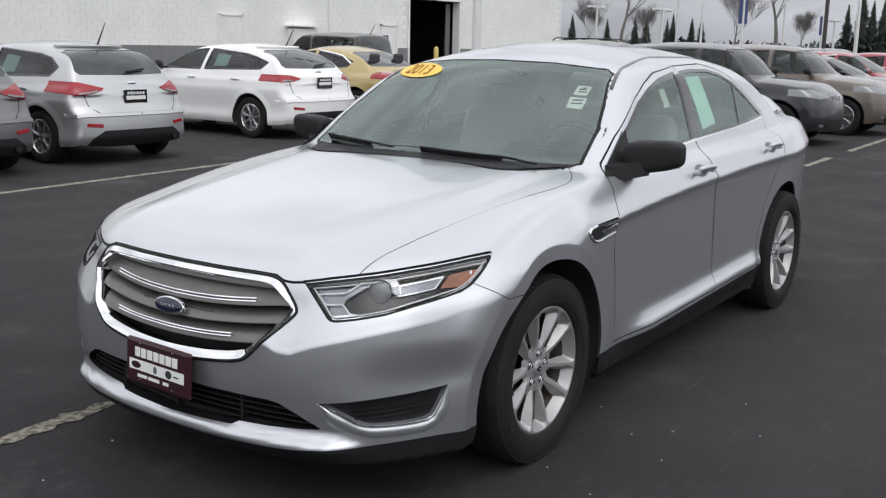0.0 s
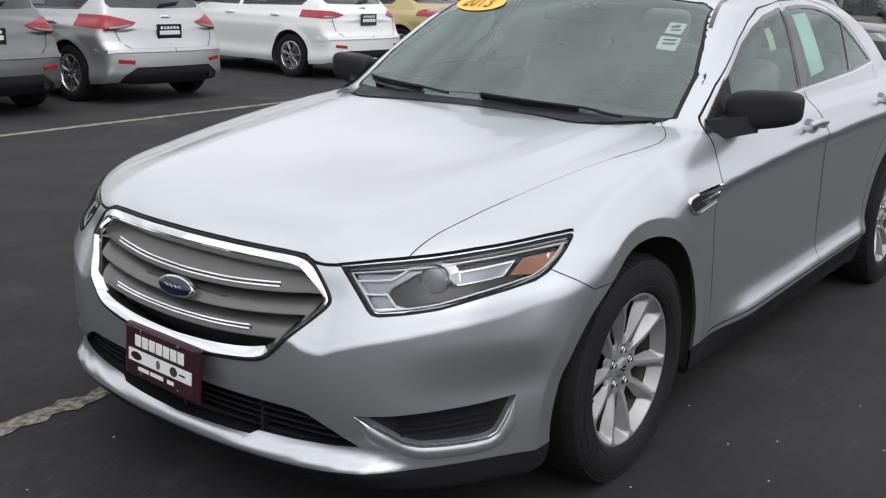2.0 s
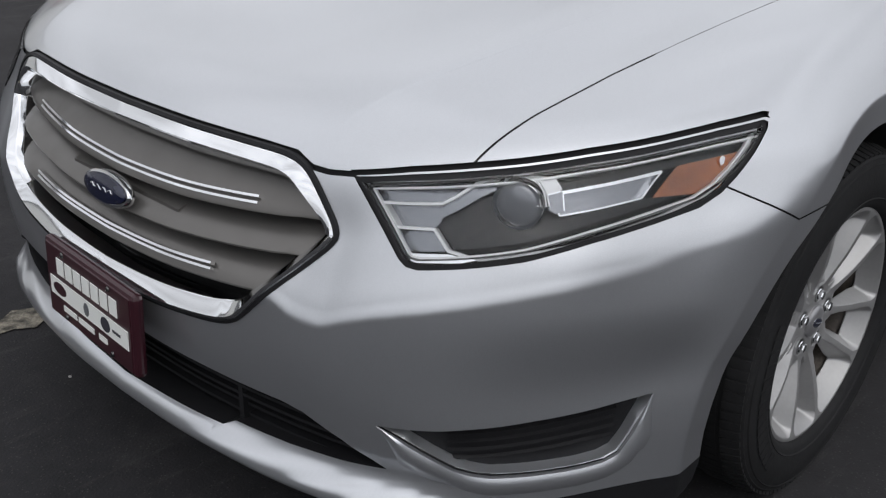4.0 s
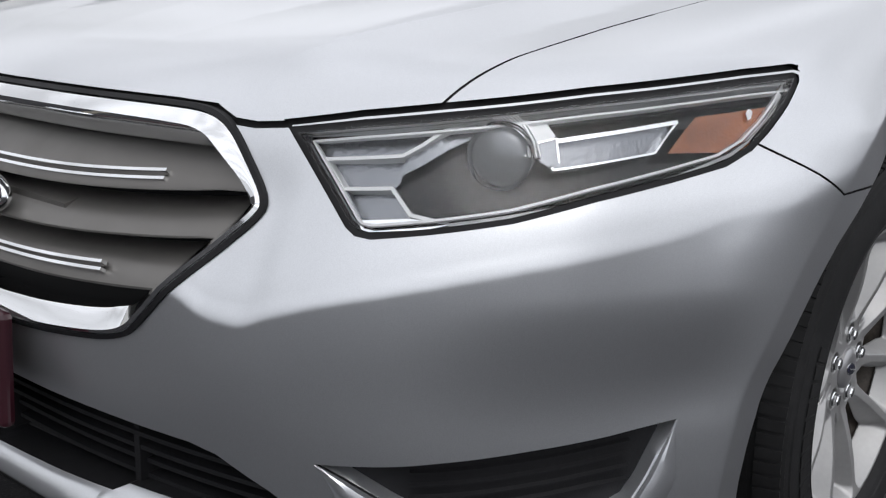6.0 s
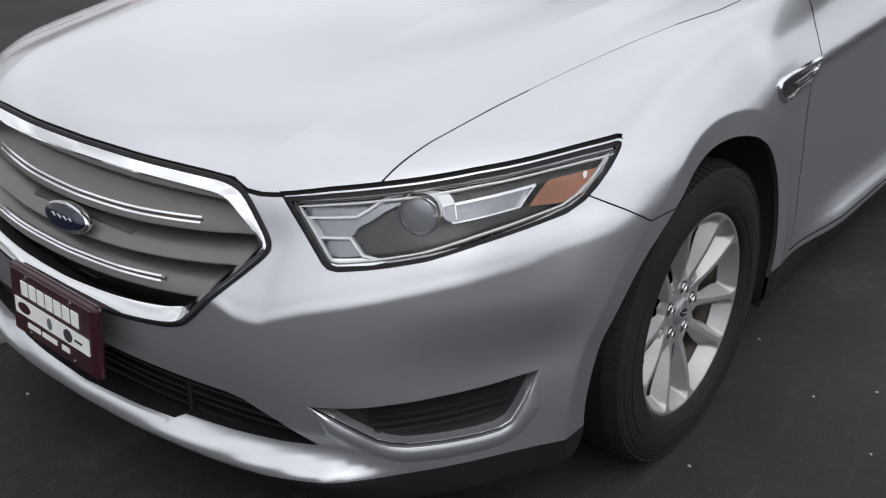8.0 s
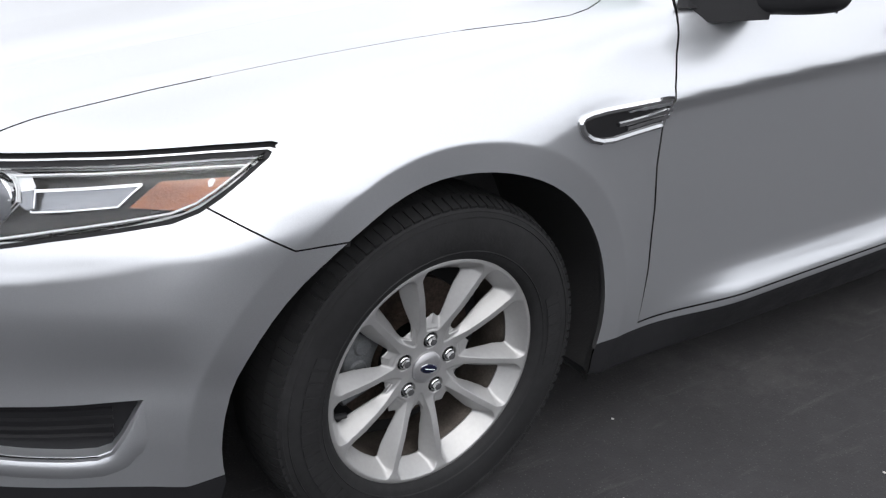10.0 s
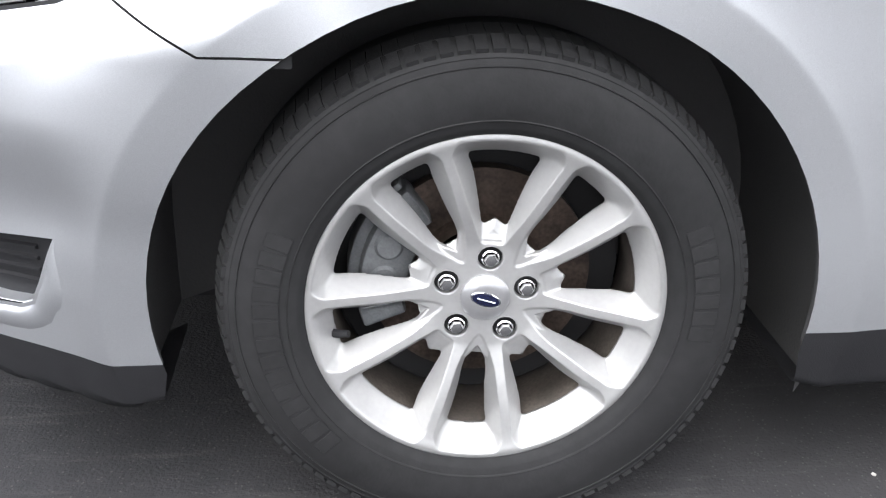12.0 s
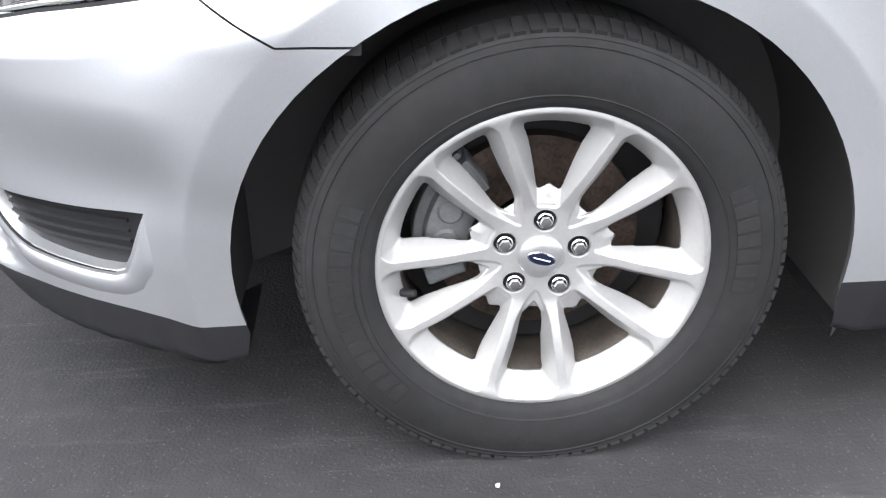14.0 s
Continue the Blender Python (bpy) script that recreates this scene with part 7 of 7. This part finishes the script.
    carve(sk, [(dark_f, True)], FRONT, lambda x, y, z: x > fo - 0.5, 0.06)
    c = sk["c"]
    kind = np.full(len(c), "body", dtype=object)
    kind[c[:, 2] < 0.225] = "sill"
    kind[inside(dark_r, c[:, 1], c[:, 2]) & (c[:, 0] < tail + 0.5)] = "rear_diffuser"
    kind[inside(dark_f, c[:, 1], c[:, 2]) & (c[:, 0] > fo - 0.45)] = "front_grille"
    hi_ = c[:, 2] > belt - 0.02
    kind[inside(dlo_f, c[:, 0], c[:, 2]) & (c[:, 1] > 0.35) & hi_] = "front_pane"
    kind[inside(dlo_r, c[:, 0], c[:, 2]) & (c[:, 1] > 0.35) & hi_] = "rear_pane"
    kind[inside(rear_glass_, c[:, 1], c[:, 2]) & (c[:, 0] < rr_ + 0.30) & hi_] = "rear_glass"
    kind[inside(screen_, c[:, 1], c[:, 2]) & (c[:, 0] > rf - 0.30) & (c[:, 0] < cowl + 0.2) & (c[:, 2] > d["hood1"])] = "windshield"
    kind[inside(lamp_r, c[:, 1], c[:, 2]) & (c[:, 0] < tail + 0.70)] = "tail_lamp"
    kind[inside(lamp_f, c[:, 1], c[:, 2]) & (c[:, 0] > 0.15)] = "headlamp"
    for a in arches:
        kind[inside(a, c[:, 0], c[:, 2]) & (c[:, 1] > 0.4)] = "hole"
    av, an = settle_on(f, sk["v"])
    thing = empty(name, m, label, "car", group)

    def link(k, mat, both, part_name, lift=0.0, part_label=""):
        fcs = [fc for fc, kk in zip(sk["f"], kind) if kk == k]
        if not fcs:
            return []
        used = sorted({i for fc in fcs for i in fc})
        to = {i: n for n, i in enumerate(used)}
        pv, pn = av[used] + an[used] * lift, an[used]
        pf = [[to[i] for i in fc] for fc in fcs]
        fl = [fc[::-1] for fc in pf]
        if both:
            return [mesh_ob(part_name, np.vstack([pv, pv * (1, -1, 1)]), pf + [[i + len(pv) for i in fc] for fc in fl], mat, thing, np.vstack([pn, pn * (1, -1, 1)]), label=part_label)]
        return [mesh_ob(part_name, pv, pf, mat, thing, pn, label=part_label), mesh_ob(part_name, pv * (1, -1, 1), fl, mat, thing, pn * (1, -1, 1), label=part_label)]

    glass_mat = glass_mat or SIDE_GLASS
    link("body", paint_mat, True, "body")
    link("sill", BLACK_PLASTIC, True, "sill")
    link("rear_diffuser", BLACK_PLASTIC, True, "rear_diffuser", 0.004)
    link("front_grille", BLACK_PLASTIC, True, "front_grille", -0.012)
    link("front_pane", glass_mat, False, "window_pane", -0.006)
    link("rear_pane", glass_mat, False, "window_pane", -0.006)
    link("rear_glass", DARK_GLASS, True, "rear_window_glass", -0.004)
    link("windshield", glass_mat, True, "windshield", -0.004)
    link("tail_lamp", TAIL_RED, False, "tail_lamp", 0.008, "red tail lamp")
    link("headlamp", CLEAR_LAMP, False, "headlamp", 0.003, "clear headlamp")

    def strip_(nm, path, axes, lift, width, mat, closed=False, sides_=(1, -1)):
        p, g = on_skin(f, resample(path, 0.06, closed), axes, far=3.0 if axes is FRONT else 6.0 if axes is BACK else 2.0, depth=5.5 if axes is not SIDE else 3.0, lift=lift)
        for s_ in sides_:
            mm = np.array((1, s_, 1))
            part(nm, trim_bm(p * mm, g * mm, [(-width / 2, -0.01), (-width / 2 * 0.8, 0), (width / 2 * 0.8, 0), (width / 2, -0.01)], closed), mat, thing, smooth=True)

    strip_("window_frame", dlo_f, SIDE, 0.004, 0.03, TRIM_BLACK, True)
    strip_("window_frame", dlo_r, SIDE, 0.004, 0.03, TRIM_BLACK, True)
    if chrome_line:
        strip_("chrome_line", [(q_end + 0.02, belt + 0.12), (rr_ + 0.22, up - 0.02), (rr_ + 0.45, up + 0.02), (d["bp"], roof - 0.09)], SIDE, 0.010, 0.035, CHROME)
    # floor, seats and liners so that the glass and arches are not hollow
    part("underbody", box_bm((d["wb"] + 0.9, d["w"] - 0.62, 0.10), (-d["wb"] / 2, 0, 0.27)), DARK, thing)
    part("cabin_floor", box_bm((abs(gr - cowl) - 0.35, d["w"] - 0.36, 0.05), ((gr + cowl) / 2, 0, 0.62)), DARK, thing)
    for cx in (0.0, -d["wb"]):
        for s_ in (1, -1):
            b = bmesh.new()
            rows = []
            for ang in np.linspace(-15, 195, 16):
                cc, ss = math.cos(radians(ang)), math.sin(radians(ang))
                rows.append([b.verts.new((cx + (wr + 0.06) * cc, s_ * y, max(wr + (wr + 0.06) * ss, 0.2))) for y in (w - 0.035, w - 0.30)] + [b.verts.new((cx, s_ * (w - 0.30), wr))])
            for q, r in zip(rows, rows[1:]):
                for k in range(2):
                    b.faces.new((q[k], q[k + 1], r[k + 1], r[k]))
            bmesh.ops.recalc_face_normals(b, faces=b.faces)
            part("arch_liner", b, LINER, thing)
            small_wheel(thing, cx, s_ * (w - 0.035), wr, s_)
    for sx in (d["bp"] - 0.05, d["bp"] - 0.95):
        for sy in (-0.36, 0.36):
            part("seat_back", box_bm((0.16, 0.50, 0.62), (sx - 0.1, sy, 0.86), 0.06, turn=Euler((0, radians(-16), 0)).to_matrix().to_4x4()), DASH, thing)
            part("headrest", box_bm((0.10, 0.24, 0.17), (sx - 0.24, sy, 1.22 + (roof - 1.45) * 0.5), 0.04), DASH, thing)
    for s_ in (1, -1):
        b = bmesh.new()
        bmesh.ops.create_uvsphere(b, u_segments=14, v_segments=10, radius=1.0)
        for vert in b.verts:
            vert.co = (cowl - 0.30 + 0.06 * vert.co.x, s_ * (w + 0.09) + 0.10 * vert.co.y, belt + 0.08 + 0.065 * vert.co.z)
        part("door_mirror", b, d.get("mirror", paint_mat), thing, smooth=True)
        part("mirror_arm", box_bm((0.05, 0.14, 0.03), (cowl - 0.30, s_ * (w - 0.02), belt + 0.03)), BLACK_PLASTIC, thing)
        for hx in (d["bp"] + 0.18, d["bp"] - 0.82):
            p, _ = on_skin(f, [(hx, belt - 0.10)], SIDE)
            part("handle", box_bm((0.18, 0.03, 0.03), (hx, s_ * (p[0][1] + 0.018), belt - 0.10), 0.010), paint_mat, thing, smooth=True)
    if plate:
        px = tail + 0.02 if plate == "low" else tail + d["tuck"] * 0.55 - 0.035
        pz = 0.56 if plate == "low" else d.get("plate_z", 0.80)
        p, _ = on_skin(f, [(0.0, pz)], BACK, far=6.0, depth=5.5)
        pl = part("plate_frame", box_bm((0.02, 0.34, 0.17), (p[0][0] - 0.012, 0, pz), 0.006), TRIM_BLACK, thing, "black plate frame with white bands")
        part("plate_band", box_bm((0.004, 0.28, 0.045), (p[0][0] - 0.024, 0, pz - 0.01)), PAPER, pl)
        for k in range(6):
            part("letter_bar", box_bm((0.004, 0.028, 0.030), (p[0][0] - 0.024, -0.11 + 0.044 * k, pz + 0.045)), PAPER, pl)
        p, _ = on_skin(f, [(0.0, pz + 0.16)], BACK, far=6.0, depth=5.5)
        o = part("badge", oval_bm(0.065, 0.030, 0.01, 0.004, 20), CHROME, thing, smooth=True)
        o.location, o.rotation_euler = (p[0][0], 0, pz + 0.16), (0, 0, radians(180))
        # hatch outline, rear wiper, reflectors and tailpipe
        strip_("hatch_gap", [(0.02, 0.62), (w - 0.36, 0.62), (w - 0.26, 0.70), (w - 0.22, belt - 0.10)], BACK, 0.001, 0.012, DARK)
        q, g = on_skin(f, resample([(0.0, belt + 0.10), (-0.30, belt + 0.13)], 0.05, False), BACK, far=6.0, depth=5.5, lift=0.02)
        part("rear_wiper", tube_bm([tuple(t) for t in q], 0.012, 6), BLACK_PLASTIC, thing)
        strip_("lamp_strip", [(0.50, 0.872), (0.60, 0.850), (0.72, 0.842)] if d["plate_z"] < 0.83 else [(0.62, 0.902), (0.76, 0.892)], BACK, 0.014, 0.026, CLEAR_LAMP)
        q, g = on_skin(f, resample([(-yw + 0.14, roof - 0.080), (yw - 0.14, roof - 0.080)], 0.08, False), BACK, far=6.0, depth=5.5, lift=0.0)
        part("spoiler", trim_bm(q, np.tile((-0.95, 0, 0.30), (len(q), 1)), [(-0.030, -0.02), (-0.022, 0.055), (-0.004, 0.066), (0.010, 0.055), (0.022, -0.02)], False), paint_mat, thing, smooth=True)
        strip_("reflector", [(0.52, 0.475), (0.70, 0.490)], BACK, 0.008, 0.045, TAIL_RED)
        part("tailpipe", tube_bm([(tail + 0.25, -0.52, 0.30), (tail + 0.015, -0.52, 0.30)], 0.035, 12), BLACK_PLASTIC, thing, smooth=True)
        strip_("bumper_line", [(0.02, 0.60), (w - 0.20, 0.60), (w - 0.06, 0.585)], BACK, 0.012, 0.05, paint_mat)
    if lamps:
        q, _ = on_skin(f, [(0.0, d["hood0"] - 0.07)], FRONT, far=3.0, depth=5.5)
        o = part("badge", oval_bm(0.06, 0.03, 0.01, 0.004, 20), CHROME, thing, smooth=True)
        o.location = (q[0][0] - 0.005, 0, d["hood0"] - 0.07)
        strip_("upper_grille", [(0.0, d["hood0"] - 0.10), (0.30, d["hood0"] - 0.085)], FRONT, 0.004, 0.05, TRIM_BLACK)
        strip_("fog_lamp", [(0.60, 0.33), (0.68, 0.34)], FRONT, 0.006, 0.05, CLEAR_LAMP)
    if antenna:
        part("antenna", tube_bm([(rr_ + 0.22, 0, roof - d["fall"] * 0.4 - 0.02), (rr_ + 0.04, 0, roof + 0.22)], [0.012, 0.005], 6), BLACK_PLASTIC, thing)
    if rails:
        for s_ in (1, -1):
            part("roof_rail", tube_bm([(rf - 0.25, s_ * (yw - 0.05), roof - 0.03), (rf - 0.35, s_ * (yw - 0.05), roof + 0.045), (rr_ + 0.35, s_ * (yw - 0.05), roof + 0.03), (rr_ + 0.2, s_ * (yw - 0.05), roof - 0.05)], 0.018, 6), TRIM_BLACK, thing)
    if sheet:
        q, g = on_skin(f, [(d["bp"] - 0.20, belt + 0.09), (d["bp"] - 0.50, belt + 0.09), (d["bp"] - 0.50, roof - 0.19), (d["bp"] - 0.20, roof - 0.17)], SIDE, lift=-0.02)
        b = bmesh.new()
        b.faces.new([b.verts.new(t) for t in q])
        part("price_sheet", b, MINT, thing, "pale price sheet behind the glass")
        b = bmesh.new()
        b.faces.new([b.verts.new(t * np.array((1, -1, 1))) for t in q])
        part("price_sheet", b, MINT, thing)
    return thing


HATCH = dict(fo=0.86, wb=2.70, ro=0.80, w=1.78, hood0=0.74, hood1=0.98, belt=0.98, roof=1.45, cowl=-0.42, roof_f=-1.15, roof_r=-2.92, glass_r=-3.30, tuck=0.16, lean=0.27, fall=0.10, wr=0.32, bp=-1.55, quarter=0.42, plate_z=0.80,
             lamp_r=[(0.41, 0.905), (0.44, 0.880), (0.56, 0.842), (0.70, 0.825), (0.80, 0.835), (0.90, 0.870), (0.90, 0.965), (0.80, 0.985), (0.68, 0.975), (0.54, 0.938)], lamp_f=[(0.42, 0.66), (0.62, 0.67), (0.84, 0.78), (0.86, 0.84), (0.66, 0.80), (0.44, 0.72)])
SLEEK = dict(HATCH, fo=0.92, ro=0.86, w=1.80, roof=1.455, hood1=0.99, belt=1.00, glass_r=-3.34, roof_r=-2.85, lean=0.30, fall=0.12, plate_z=0.86, lamp_r=[(0.46, 0.925), (0.60, 0.885), (0.78, 0.87), (0.92, 0.90), (0.92, 0.965), (0.78, 0.985), (0.60, 0.975)])
BOXY = dict(HATCH, fo=0.80, wb=2.57, ro=0.77, w=1.80, hood0=0.86, hood1=1.06, belt=1.06, roof=1.61, cowl=-0.35, roof_f=-0.92, roof_r=-2.98, glass_r=-3.16, tuck=0.10, lean=0.20, fall=0.06, wr=0.34, bp=-1.42, quarter=0.40,
            lamp_f=[(0.40, 0.78), (0.62, 0.75), (0.88, 0.80), (0.88, 0.90), (0.66, 0.90), (0.42, 0.85)])
SUV = dict(HATCH, fo=0.85, wb=2.72, ro=0.90, w=1.85, hood0=0.90, hood1=1.12, belt=1.12, roof=1.74, cowl=-0.40, roof_f=-0.98, roof_r=-3.25, glass_r=-3.42, tuck=0.08, lean=0.18, fall=0.05, wr=0.35, bp=-1.50, quarter=0.40)
LOW = dict(HATCH, ro=1.02, hood0=0.72, roof=1.42, roof_r=-2.45, glass_r=-3.05, tuck=0.08, quarter=0.55)

GREY_METAL = paint("grey_metallic_paint", (0.50, 0.505, 0.51), 0.7, 0.32)
SLATE = paint("slate_grey_paint", (0.16, 0.16, 0.165), 0.6, 0.32)
WHITE_PAINT = paint("white_pearl_paint", (0.80, 0.80, 0.79), 0.0, 0.35, 0.02)
YELLOW_PAINT = paint("sand_yellow_paint", (0.46, 0.36, 0.15), 0.3, 0.35)
BRONZE = paint("bronze_grey_paint", (0.11, 0.10, 0.085), 0.5, 0.35)
OLIVE = paint("olive_paint", (0.16, 0.155, 0.08), 0.4, 0.35)
CHARCOAL = paint("charcoal_paint", (0.016, 0.017, 0.020), 0.4, 0.3)
BROWN = paint("brown_metallic_paint", (0.13, 0.105, 0.085), 0.5, 0.33)
RED = paint("red_paint", (0.30, 0.015, 0.03), 0.2, 0.3)
PALE = paint("pale_silver_paint", (0.55, 0.56, 0.57), 0.6, 0.32)
ROW = "cars parked along the building side"
FACE = "cars parked nose-out beyond the sedan"
parked_car("hatchback", dict(HATCH, mirror=BLACK_PLASTIC), GREY_METAL, pose(-4.85, -10.92, 0, 0, 0, -90), "grey metallic hatchback with red tail lamps seen from behind", ROW, False, "high", antenna=True, sheet=True)
parked_car("hatchback", dict(HATCH), SLATE, pose(-2.62, -10.80, 0, 0, 0, -90), "dark grey hatchback with red tail lamps seen from behind", ROW, False, "high", antenna=True)
parked_car("hatchback", dict(SLEEK, mirror=BLACK_PLASTIC), WHITE_PAINT, pose(-8.92, -11.55, 0, 0, 0, -90), "white hatchback with narrow red tail lamps", ROW, False, "high", antenna=True, sheet=True)
parked_car("coupe", dict(LOW), YELLOW_PAINT, pose(-12.1, -12.1, 0, 0, 0, -90), "sand yellow coupe with a bright window line", ROW, False, "", True)
parked_car("off_roader", dict(SUV), BRONZE, pose(-19.6, -18.9, 0, 0, 0, -90), "bronze grey off-roader with a roof antenna", ROW, False, "", antenna=True)
parked_car("estate_car", dict(SUV, roof=1.66), OLIVE, pose(-22.2, -12.6, 0, 0, 0, -75), "olive estate car with black roof rails", ROW, False, "", antenna=True, rails=True)
parked_car("small_car", dict(HATCH), PALE, pose(-11.35, -2.55, 0, 0, 0, 90), "pale silver small car parked nose-out", FACE)
parked_car("box_car", dict(BOXY, mirror=BLACK_PLASTIC), CHARCOAL, pose(-14.15, -2.35, 0, 0, 0, 90), "charcoal box-shaped car parked nose-out", FACE)
parked_car("box_car", dict(BOXY, mirror=BLACK_PLASTIC), BROWN, pose(-17.05, -2.05, 0, 0, 0, 90), "brown box-shaped car parked nose-out", FACE)
parked_car("saloon_car", dict(LOW), CHARCOAL, pose(-20.6, -2.2, 0, 0, 0, 90), "dark saloon car parked nose-out", FACE)
parked_car("saloon_car", dict(HATCH, roof=1.50), RED, pose(-23.6, -2.4, 0, 0, 0, 90), "bright red car with a chrome window line", FACE, chrome_line=True)
parked_car("saloon_car", dict(SUV, roof=1.58), CHARCOAL, pose(-27.0, -3.6, 0, 0, 0, 90), "dark car parked nose-out", FACE)
parked_car("saloon_car", dict(HATCH, roof=1.48), RED, pose(-31.0, -2.8, 0, 0, 0, 90), "red car far along the row", FACE)
